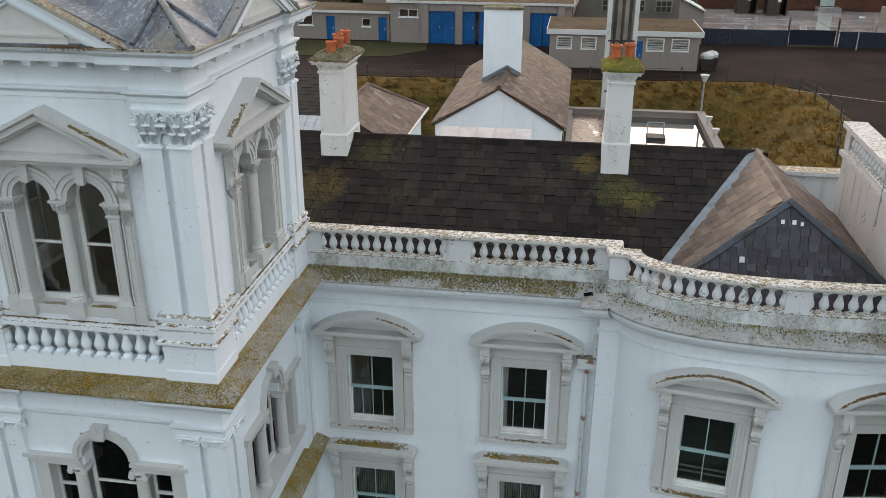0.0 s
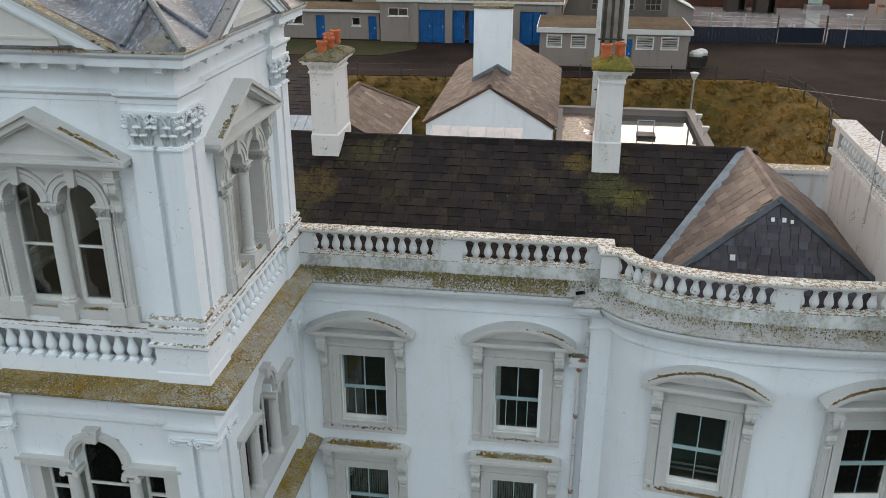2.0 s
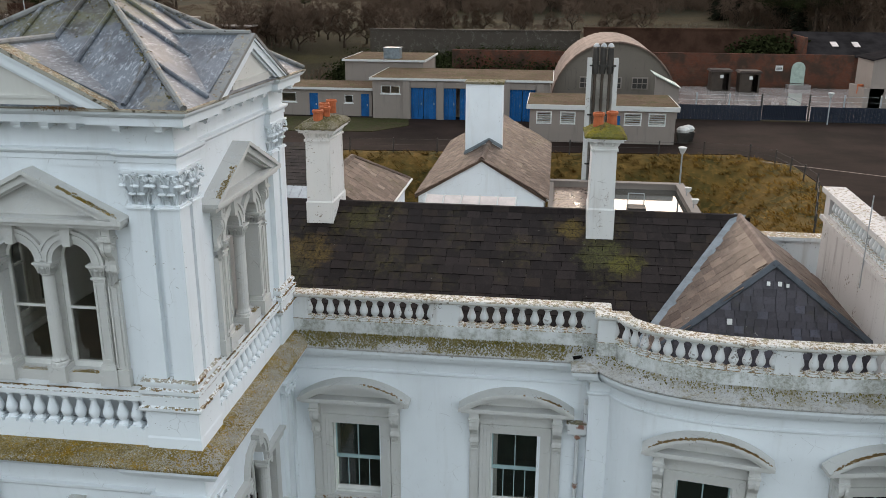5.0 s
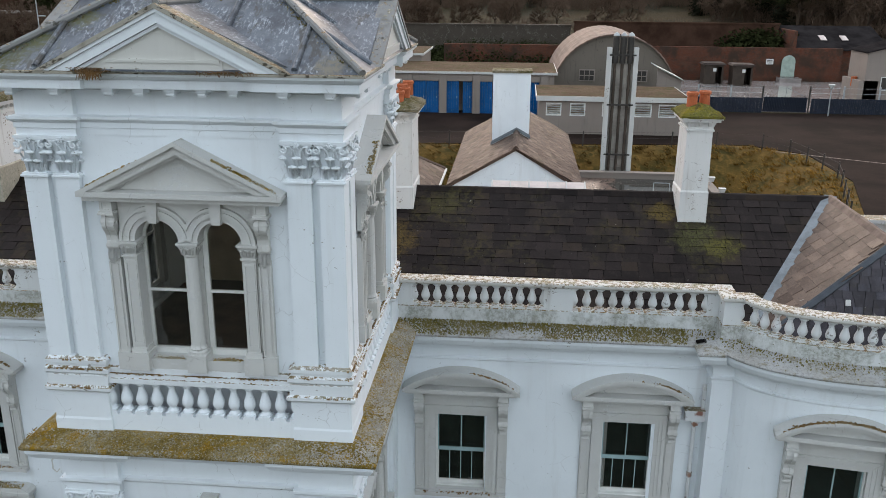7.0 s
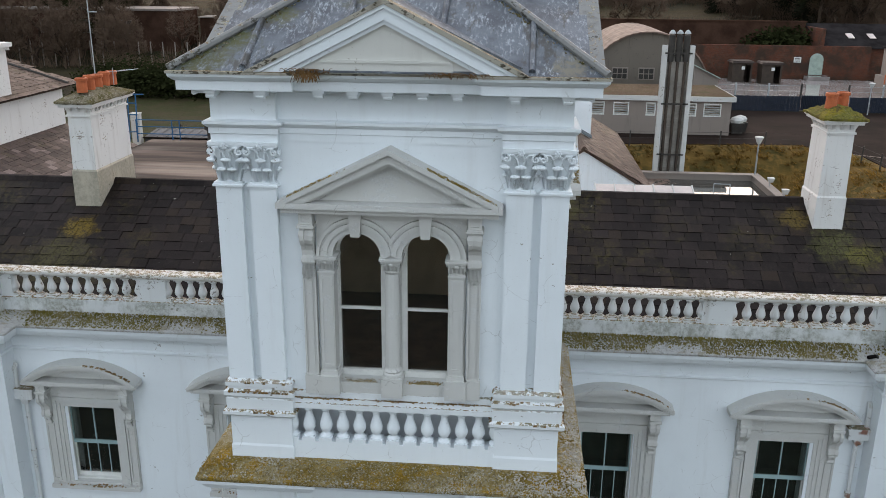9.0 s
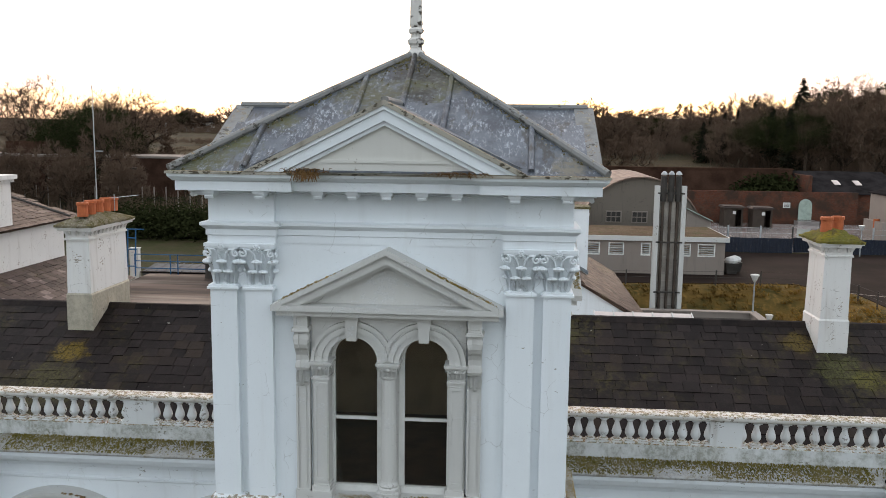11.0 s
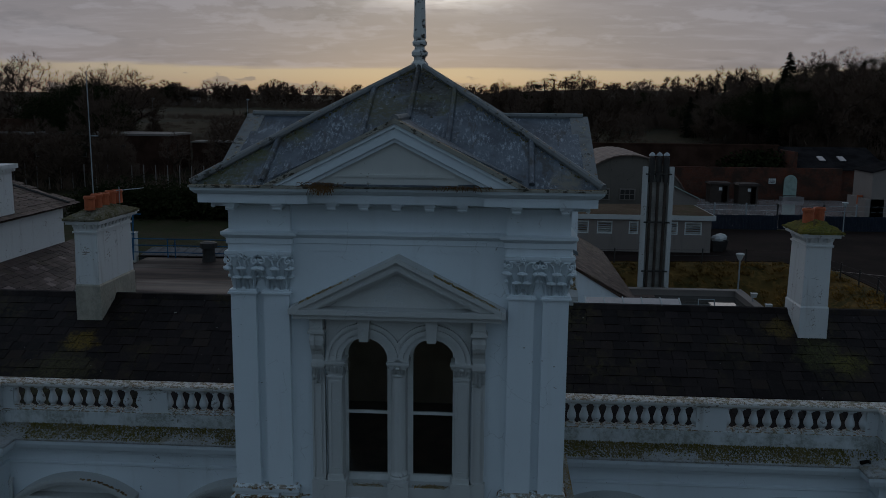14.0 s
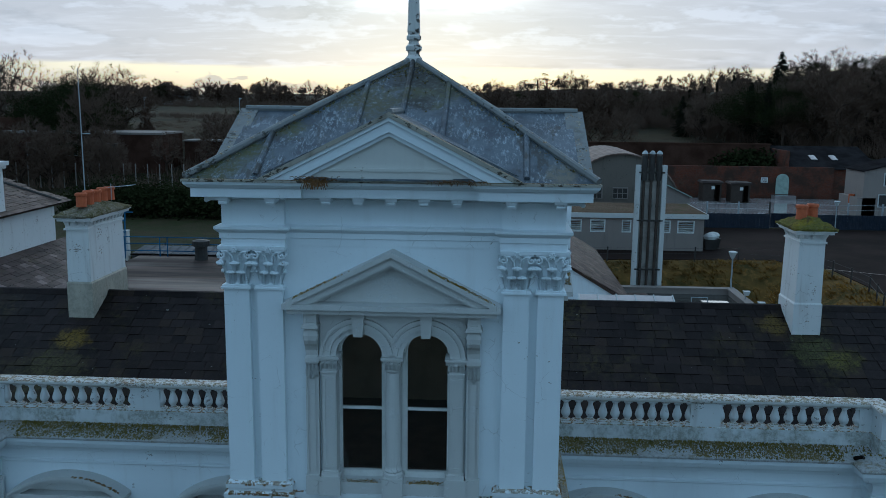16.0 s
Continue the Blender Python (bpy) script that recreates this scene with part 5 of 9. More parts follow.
    for p in spots:
        if shaft is None:
            bm = bmesh.new()
            box(bm, -PW / 2, PW / 2, -PW / 2, PW / 2, -2.0, 6.33)
            shaft = part("lower_pilaster", bm, WHITE, tower)
            shaft.matrix_basis = Matrix.Translation(p)
        else:
            again(shaft, tower, Matrix.Translation(p), "lower_pilaster")
    for m, h in FACES:
        for s in (-1, 1):
            bm = bmesh.new()
            a, b = sorted((s * (h - 0.55), s * (h - 0.36)))
            box(bm, a, b, 0.115, 0.3, -2.0, 6.33, m)
            part("recess", bm, WHITE, tower)
    low_cap = None
    for p in spots:
        if low_cap is None:
            low_cap = part("lower_capital", scroll_capital_mesh(), WHITE, tower, "low scrolled capital")
            low_cap.matrix_basis = Matrix.Translation(p + Vector((0, 0, 6.085)))
        else:
            again(low_cap, tower, Matrix.Translation(p + Vector((0, 0, 6.085))), "lower_capital")
    for m in (FRONT, RIGHT):
        venetian(tower, m)
    bm = bmesh.new()
    sweep(bm, [(-0.3, 2.25), (0.08, 2.25), (0.10, 2.44), (0.34, 2.50), (0.36, 2.57), (0.05, 2.70), (-0.3, 2.70)], rect_path(), True)
    part("string_course", bm, LICHEN, tower, "string course ledge with green lichen")
    # rooms
    bm = bmesh.new()
    for z in (8.35, 3.0):
        bm = bmesh.new()
        box(bm, CX - HX + 0.4, CX + HX - 0.4, CY - HY + 0.4, CY + HY - 0.4, z, z + 0.2)
        part("room_floor", bm, DARKFLOOR, tower, "dark reddish brown floor")
    for z in (12.50, 6.9):
        bm = bmesh.new()
        box(bm, CX - HX + 0.4, CX + HX - 0.4, CY - HY + 0.4, CY + HY - 0.4, z, z + 0.2)
        part("room_ceiling", bm, INSIDE, tower)
    bm = bmesh.new()
    box(bm, CX - HX + 0.4, CX + HX - 0.4, CY + HY - 0.7, CY + HY - 0.5, 8.5, 12.6)
    part("room_wall", bm, INSIDE, tower)
    # added sheet behind the arched window; its pale green imitates the panes' reflection
    bm = bmesh.new()
    box(bm, CX - HX + 0.4, CX + HX - 0.9, CY - HY + 1.0, CY - HY + 1.08, 3.2, 6.9)
    part("room_partition", bm, PALEGREEN, tower, "added pale green sheet standing in for the reflection in the panes")
    # lead roof: four slopes, hip rolls, seam rolls and a gablet on each face
    z0, z1, e = 13.745, 15.62, 0.40
    ap = Vector((CX + 0.06, CY, z1))
    cs = [Vector((x, y, z0)) for x, y in rect_path(e)]
    bm = bmesh.new()
    v = [bm.verts.new(c) for c in cs] + [bm.verts.new(ap)]
    for i in range(4):
        bm.faces.new((v[i], v[(i + 1) % 4], v[4]))
    bm.faces.new(v[3::-1])
    roof = part("roof", bm, LEAD, tower, "hipped roof of weathered grey lead sheet")
    bm = bmesh.new()
    def on_roof(r):
        k, f, g = r.choice((0, 0, 0, 1, 3)), r.random(), abs(r.gauss(0, 0.17))
        a, b = cs[k], cs[(k + 1) % 4]
        if r.random() < 0.6:
            e1 = r.choice((a, b)).lerp(ap, r.random() ** 0.6)
            return e1.lerp((a + b) / 2, abs(r.gauss(0, 0.018)) + 0.02)
        return a.lerp(b, f).lerp(ap, max(0.0, 1 - g))
    tufts(bm, random.Random(77), 900, on_roof, 0.006, 0.022)
    tagged(part("roof_moss", bm, CAPGREY, roof, "green moss along the lead seams"), kind="stuff")
    for i in range(4):
        bm = bmesh.new()
        tube(bm, [cs[i] + Vector((0, 0, 0.03)), cs[i].lerp(ap, 0.5) + Vector((0, 0, 0.045)), ap], 0.058, 8)
        part("hip_roll", bm, LEADROLL, roof)
        a, b = cs[i], cs[(i + 1) % 4]
        for f in (0.17, 0.385, 0.5, 0.615, 0.83):
            foot = a.lerp(b, f)
            g = min(f, 1 - f) * 2
            top = foot.lerp((a + b) / 2, 0).copy()
            up = ((ap - (a + b) / 2))
            head = foot + up * g * 0.985
            start = foot + up * (0.02 if f in (0.17, 0.83) else 0.50 if f == 0.5 else 0.30)
            bm = bmesh.new()
            tube(bm, [start + Vector((0, 0, 0.015)), head + Vector((0, 0, 0.015))], 0.046, 8)
            part("seam_roll", bm, LEAD, roof)
    for m, h in FACES:
        w, za, out = (1.93 if h == HX else 2.02), 14.70, -0.40
        run = (h + e if h == HX else h + e)
        back_at = out + (za - z0) / (z1 - z0) * ((HY if h == HX else HX) + e) + 0.05
        bm = bmesh.new()
        vs = [bm.verts.new(p) for p in ((-w - 0.06, out + 0.14, z0 + 0.02), (0, out + 0.14, za), (w + 0.06, out + 0.14, z0 + 0.02), (0, back_at, za))]
        bm.faces.new((vs[0], vs[1], vs[3])), bm.faces.new((vs[1], vs[2], vs[3])), bm.faces.new((vs[0], vs[3], vs[2])), bm.faces.new((vs[0], vs[2], vs[1]))
        part("gablet", turn(bm, m), LEAD, roof)
        bm = bmesh.new()
        tube(bm, [(0, out + 0.02, za + 0.02), (0, back_at, za + 0.02)], 0.055, 8)
        part("ridge_roll", turn(bm, m), LEADROLL, roof)
        bm = bmesh.new()
        o, i = gable_rows(w, z0, za + 0.02, 0.065)
        strip(bm, o, i, out - 0.07, out + 0.25)
        part("raking_cover", turn(bm, m), LEADROLL if h == HY else GUTTERLIP, tower, "lichened lead cover of the gable edge")
        bm = bmesh.new()
        o, i = gable_rows(w - 0.13, z0, za - 0.052, 0.05)
        strip(bm, o, i, out - 0.05, out + 0.2)
        ped = part("roof_pediment", turn(bm, m), WHITE, tower)
        for cut, drop, deep, front in ((0.25, 0.112, 0.13, -0.02), (0.56, 0.262, 0.05, 0.02)):
            bm = bmesh.new()
            o, i = gable_rows(w - cut, z0, za - drop, deep)
            strip(bm, o, i, out + front, out + 0.2)
            part("raking_moulding", turn(bm, m), WHITE, ped)
        bm = bmesh.new()
        prism(bm, [(-w + 0.45, z0 - 0.02), (w - 0.45, z0 - 0.02), (0, za - 0.25)], out + 0.07, out + 0.13)
        box(bm, -w + 1.02, w - 1.02, out + 0.045, out + 0.09, z0, z0 + 0.15)
        box(bm, -w + 1.06, w - 1.06, out + 0.03, out + 0.09, z0 + 0.13, z0 + 0.17)
        part("field", turn(bm, m), FIELDPAINT, ped)
    bm = bmesh.new()
    lathe(bm, ((0.17, -0.12), (0.15, 0.06), (0.10, 0.12), (0.105, 0.17), (0.14, 0.20), (0.145, 0.26), (0.10, 0.30), (0.085, 0.35), (0.125, 0.38), (0.13, 0.43), (0.10, 0.47), (0.115, 0.52), (0.105, 0.7), (0.075, 2.1), (0.03, 3.8), (0.015, 3.9)), CX + 0.06, CY, 15.56, 10)
    part("finial", bm, FINIAL, tower, "tall tapering finial with flaking white paint")
    # dead weeds rooted in the gutter
    bm = bmesh.new()
    rnd = random.Random(4)
    for u0, n in ((-1.05, 130), (0.95, 60)):
        for _ in range(n):
            u, h = u0 + rnd.gauss(0, 0.12 if u0 < 0 else 0.2), rnd.uniform(-0.13, 0.07) * (1 if u0 < 0 else 0.4)
            p = FRONT @ Vector((u, -0.44, 13.74))
            q = p + Vector((rnd.uniform(-0.08, 0.08), -0.05, h))
            tube(bm, [p, (p + q) / 2 + Vector((0, -0.03, 0.03)), q], 0.005, 3)
    tagged(part("gutter_weeds", bm, WEEDS), "dead rusty brown weeds growing in the tower gutter", "weeds", kind="stuff")
    return settle(tower)


build_tower()


def wire_hook():
    """A bent wire bracket under the ledge."""
    t = thing("wire_hook", "bent rusty wire hook fixed under the tower ledge", "hook", (-11.38, 13.2, 6.85))
    bm = bmesh.new()
    tube(bm, [(-11.36, 13.2, 6.86), (-11.62, 13.1, 6.86), (-11.70, 13.1, 6.80), (-11.70, 13.1, 6.62), (-11.64, 13.1, 6.55), (-11.58, 13.1, 6.62)], 0.014, 5)
    part("wire", bm, COPING, t)
    bm = bmesh.new()
    lathe(bm, ((0.02, 0), (0.035, 0.02), (0.03, 0.07), (0.01, 0.08)), -11.50, 13.12, 6.84, 8)
    part("insulator", bm, WOODWHITE, t)
    settle(t)


wire_hook()

# ---- the wings ----
MID = CX                     # the plan is mirrored about the tower
WALL_Y = 18.60               # the parapet's face; the wall stands 0.10 before it
BOW = 5.28


def bow_y(x):
    u = min(1.0, abs((x - BOW) / 3.9))
    return WALL_Y - 1.66 * max(0.0, 1 - u ** 2.5) ** 0.4


def wing_path():
    """The parapet's line: the straight wing, a pier, the bow, and the pier beyond."""
    pts = [(-6.26, WALL_Y), (1.02, WALL_Y), (1.02, 18.12), (1.47, 18.12), (1.50, bow_y(1.50))]
    for i in range(1, 40):
        a = math.pi * i / 40
        x = BOW - 3.78 * math.cos(a)
        pts.append((x, bow_y(x)))
    pts += [(9.06, bow_y(9.06)), (9.09, 18.12), (9.54, 18.12), (9.54, WALL_Y), (13.0, WALL_Y)]
    return pts


PATH_R = wing_path()
flip = lambda pts: [(2 * MID - x, y) for x, y in pts][::-1]


def along(path):
    s, out = 0.0, [0.0]
    for a, b in zip(path, path[1:]):
        s += math.dist(a, b)
        out.append(s)
    return out


def at(path, s, cum=None):
    """The place and the outward normal at a length along a path."""
    cum = cum or along(path)
    for i in range(len(path) - 1):
        if cum[i + 1] >= s:
            a, b = Vector(path[i]), Vector(path[i + 1])
            d = (b - a).normalized()
            return a + d * (s - cum[i]), Vector((d.y, -d.x))


def s_of(path, x, lo=0):
    cum = along(path)
    for i in range(lo, len(path) - 1):
        if min(path[i][0], path[i + 1][0]) <= x <= max(path[i][0], path[i + 1][0]) and path[i][0] != path[i + 1][0]:
            return cum[i] + (x - path[i][0]) / (path[i + 1][0] - path[i][0]) * (cum[i + 1] - cum[i])


def path_wall(bm, path, d0, d1, z0, z1, holes):
    """A wall along a path, with openings given by (s0, s1, z0, z1)."""
    cum = along(path)
    ss = sorted({*cum, *[h[0] for h in holes], *[h[1] for h in holes]})
    zs = sorted({z0, z1, *[h[2] for h in holes], *[h[3] for h in holes]})
    nor = outward(path)
    def place(s, d, z):
        for i in range(len(path) - 1):
            if cum[i + 1] >= s - 1e-9:
                f = (s - cum[i]) / (cum[i + 1] - cum[i])
                p = Vector(path[i]).lerp(Vector(path[i + 1]), f) + nor[i].lerp(nor[i + 1], f) * d
                return (p.x, p.y, z)
    def hole(i, j):
        return any(h[0] < (ss[i] + ss[i + 1]) / 2 < h[1] and h[2] < (zs[j] + zs[j + 1]) / 2 < h[3] for h in holes)
    for i in range(len(ss) - 1):
        for j in range(len(zs) - 1):
            if hole(i, j):
                continue
            c = [[bm.verts.new(place(s, d, z)) for s, z in ((ss[i], zs[j]), (ss[i + 1], zs[j]), (ss[i + 1], zs[j + 1]), (ss[i], zs[j + 1]))] for d in (d1, d0)]
            bm.faces.new(c[0]), bm.faces.new(c[1][::-1])
            for k in range(4):
                n = (k + 1) % 4
                bm.faces.new((c[0][k], c[1][k], c[1][n], c[0][n]))
    bmesh.ops.remove_doubles(bm, verts=bm.verts[:], dist=0.0005)


def sash_window(n, m, kind, barred=False):
    """A sash window in its grey surround; upper ones have a segmental hood. x along the wall, y into it, wall face at 0."""
    up = kind == "upper"
    hw, z0, z1 = (0.605, 3.13, 5.17) if up else (0.605, -0.30, 1.72)
    label = "tall sash window with grey surround and mossy arched hood" if up else "sash window with grey surround under a flat mossy hood"
    win = thing(f"window_{n}", label, "window", (0, 0, 0), "sash windows", "structure")
    win.matrix_basis = m
    # moulded architrave
    bm = bmesh.new()
    for a, b, y in ((hw, hw + 0.09, -0.02), (hw + 0.088, hw + 0.17, -0.045), (hw + 0.168, hw + 0.255, -0.075)):
        holed(bm, -b, b, z0 - 0.02, z1 + (b - hw), y, 0.25, [(-a, a, z0 - 0.1, z1 + (a - hw))])
    for s in (-1, 1):
        box(bm, *sorted((s * (hw + 0.265), s * (hw + 0.50))), -0.05, 0.05, z0 - 0.02, z1 + 0.45)
        holed(bm, *sorted((s * (hw + 0.285), s * (hw + 0.48))), z0 + 0.02, z1 - 0.40, -0.075, -0.045, [(*sorted((s * (hw + 0.32), s * (hw + 0.445))), z0 + 0.10, z1 - 0.48)])
    box(bm, -hw - 0.46, hw + 0.46, -0.040, 0.05, z1 + 0.258, z1 + 0.66)
    part("surround", bm, GREY, win)
    for s in (-1, 1):
        bm = bmesh.new()
        u = s * (hw + 0.385)
        console(bm, u, 0.21, -0.05, z1 - 0.25, z1 + 0.46, 0.28)
        console(bm, u, 0.13, -0.05, z1 - 0.46, z1 - 0.20, 0.11)
        box(bm, u - 0.13, u + 0.13, -0.33, 0.0, z1 + 0.44, z1 + 0.50)
        box(bm, u - 0.115, u + 0.115, -0.28, 0.0, z1 + 0.50, z1 + 0.66)
        part("bracket", bm, GREY, win, "scrolled console bracket")
    zc = z1 + 0.64
    if up:
        w, rise = 1.37, 0.47
        rad = (w * w + rise * rise) / (2 * rise)
        ang = math.degrees(math.asin(w / rad))
        cz = zc + 0.16 + rise - rad
        ring = lambda r: arc(0, cz, r, 90 + ang, 90 - ang, 22)
        bm = bmesh.new()
        box(bm, -w, w, -0.36, 0.0, zc + 0.06, zc + 0.15), box(bm, -w + 0.07, w - 0.07, -0.29, 0.0, zc, zc + 0.06)
        hood = part("hood", bm, GREY, win, "segmental hood with brown lichen along the edge")
        bm = bmesh.new()
        strip(bm, ring(rad), ring(rad - 0.07), -0.42, 0.02)
        strip(bm, ring(rad - 0.072), ring(rad - 0.11), -0.385, 0.0)
        strip(bm, ring(rad - 0.112), ring(rad - 0.17), -0.345, 0.0)
        part("hood_moulding", bm, GREY, hood)
        bm = bmesh.new()
        cut = [p for p in ring(rad - 0.16) if p[1] > zc + 0.14]
        prism(bm, cut + [(cut[-1][0], zc + 0.13), (cut[0][0], zc + 0.13)], -0.08, 0.02)
        part("hood_field", bm, GREY, hood)
        # moss along the front edge of the curved top
        bm = bmesh.new()
        rnd = random.Random(n)
        for k in range(520 if not barred else 60):
            a = rnd.triangular(-0.95, 0.95, 0.1) if not barred else rnd.triangular(0.05, 0.9, 0.6)
            x, z = rad * math.sin(radians(ang * a)), cz + rad * math.cos(radians(ang * a))
            r = rnd.uniform(0.008, 0.028)
            taper(bm, x, -0.40 + abs(rnd.gauss(0, 0.035)), z - 0.01, z + r * 0.7, r * 2.4, r * 2, r, r)
        part("moss", bm, BROWNLICHEN, hood, "brown moss tufts")
    else:
        bm = bmesh.new()
        box(bm, -1.12, 1.12, -0.28, 0.0, zc, zc + 0.06), box(bm, -1.20, 1.20, -0.36, 0.0, zc + 0.06, zc + 0.15)
        hood = part("hood", bm, GREY, win, "flat moulded hood")
        bm = bmesh.new()
        prism(bm, [(-1.20, zc + 0.15), (1.20, zc + 0.15), (1.12, zc + 0.22), (0.98, zc + 0.26), (-0.98, zc + 0.26), (-1.12, zc + 0.22)], -0.34, 0.0)
        part("blocking", bm, GREY, hood)
        bm = bmesh.new()
        rnd = random.Random(n)
        tufts(bm, rnd, 700, lambda r: (r.triangular(-1.0, 1.0, 0.1), -0.30 + abs(r.gauss(0, 0.09)), zc + 0.262), 0.012, 0.035)
        part("moss", bm, LICHEN, hood, "green and brown moss along the top")
    bm = bmesh.new()
    box(bm, -hw - 0.50, hw + 0.50, -0.16, 0.25, z0 - 0.13, z0 - 0.03)
    box(bm, -hw, hw, -0.05, 0.25, z0 - 0.04, z0 + 0.015)
    part("window_sill", bm, GREY, win)
    bm = bmesh.new()
    tufts(bm, random.Random(n + 50), 420 if up and not barred else 60, lambda q: (q.triangular(-hw - 0.45, hw + 0.45, 0.2), -0.155 + abs(q.gauss(0, 0.05)), z0 - 0.03), 0.010, 0.026)
    tagged(part("sill_moss", bm, BROWNLICHEN, win, "brown moss on the sill"), kind="stuff")
    # sashes: the upper one proud, with one bar; the lower with bars inside
    meet = z0 + (z1 - z0) * 0.49
    bm = bmesh.new()
    holed(bm, -hw, hw, z0, z1, 0.10, 0.24, [(-hw + 0.035, hw - 0.035, z0 + 0.05, z1 - 0.03)])
    part("window_frame", bm, WOODWHITE, win)
    bm = bmesh.new()
    holed(bm, -hw + 0.03, hw - 0.03, meet - 0.02, z1 - 0.025, 0.145, 0.185, [(-hw + 0.065, -0.014, meet + 0.075, z1 - 0.06), (0.014, hw - 0.065, meet + 0.075, z1 - 0.06)])
    sash = part("upper_sash", bm, TEAL, win)
    bm = bmesh.new()
    box(bm, -hw + 0.05, hw - 0.05, 0.165, 0.171, meet + 0.03, z1 - 0.04)
    part("pane", bm, GLASS, sash).visible_shadow = False
    bm = bmesh.new()
    holed(bm, -hw + 0.03, hw - 0.03, z0 + 0.04, meet + 0.012, 0.195, 0.235, [(-hw + 0.062, hw - 0.062, z0 + 0.15, meet - 0.028)])
    sash = part("lower_sash", bm, WOODWHITE, win)
    for x in ((-0.28, -0.01, 0.26) if barred else (0.0,)):
        bm = bmesh.new()
        box(bm, x - 0.010, x + 0.010, 0.20, 0.23, z0 + 0.12, meet - 0.02)
        part("glazing_bar", bm, TEAL, sash, "thin pale blue bar")
    bm = bmesh.new()
    box(bm, -hw + 0.05, hw - 0.05, 0.212, 0.218, z0 + 0.10, meet - 0.01)
    part("pane", bm, GLASS, sash).visible_shadow = False
    bm = bmesh.new()
    if up:
        for s in (-1, 1):
            box(bm, *sorted((s * (hw - 0.02), s * (hw - 0.05))), 0.27, 0.52, z0 + 0.1, z1 - 0.03)
        part("shutter", bm, TEAL, win)
        if not barred:
            for q in (z0 + 0.36, z0 + 0.22):
                bm = bmesh.new()
                box(bm, -hw + 0.06, hw - 0.06, 0.42, 0.44, q, q + 0.05)
                part("blind_slat", bm, BLIND, win)
    else:
        for k in range(17):
            x = -hw + 0.10 + (2 * hw - 0.2) * k / 16
            box(bm, x - 0.026, x + 0.022, 0.34, 0.345, z0 + 0.1, z1 - 0.04)
        part("vertical_blind", bm, BLIND, win)
    return win


def wall_pose(path, x, lo=0):
    p, nrm = at(path, s_of(path, x, lo))
    ang = math.degrees(math.atan2(nrm.y, nrm.x)) + 90
    q = p + nrm * 0.10
    return pose(q.x, q.y, 0, 0, 0, ang), s_of(path, x, lo)


def balustrade(path, name_label, dies, group):
    """Plinth, balusters between solid dies, and the coping, along a path."""
    cum = along(path)
    p0 = path[len(path) // 2]
    rail = thing("balustrade", name_label, "balustrade", (p0[0], p0[1], 7.7), group)
    bm = bmesh.new()
    sweep(bm, [(-0.28, 7.30), (0.0, 7.30), (0.0, 7.855), (-0.03, 7.875), (-0.28, 7.875)], path)
    part("plinth", bm, MOULDY, rail, "plinth mottled with green-grey mould")
    bm = bmesh.new()
    sweep(bm, [(-0.26, 8.405), (-0.01, 8.405), (0.015, 8.425), (0.015, 8.445), (0.06, 8.46), (0.06, 8.505), (0.03, 8.535), (-0.31, 8.535), (-0.33, 8.505), (-0.33, 8.46), (-0.26, 8.435)], path)
    part("coping", bm, COPING, rail, "moulded coping with brown lichen on top")
    first = None
    for s0, s1 in zip([d[1] for d in dies], [d[0] for d in dies[1:]]):
        n = max(2, round((s1 - s0) / 0.282))
        for i in range(n + 1):
            p, nrm = at(path, s0 + (s1 - s0) * i / n, cum)
            q = p - nrm * 0.13
            place = Matrix.Translation((q.x, q.y, 7.855)) @ Matrix.Rotation(math.atan2(nrm.y, nrm.x), 4, "Z") @ Matrix.Diagonal((1, 1, 0.79, 1))
            if first is None:
                first = part("baluster", baluster_mesh(), CHIPPED, rail)
                first.matrix_basis = place
            else:
                again(first, rail, place, "baluster")
    for a, b in dies:
        mids = [at(path, a + 0.001, cum)[0]] + [Vector(path[i]) for i in range(len(path)) if a < cum[i] < b] + [at(path, b - 0.001, cum)[0]]
        bm = bmesh.new()
        sweep(bm, [(-0.26, 7.86), (-0.02, 7.86), (-0.02, 8.42), (-0.26, 8.42)], [tuple(p) for p in mids])
        part("die", bm, CHIPPED, rail)
    return settle(rail)


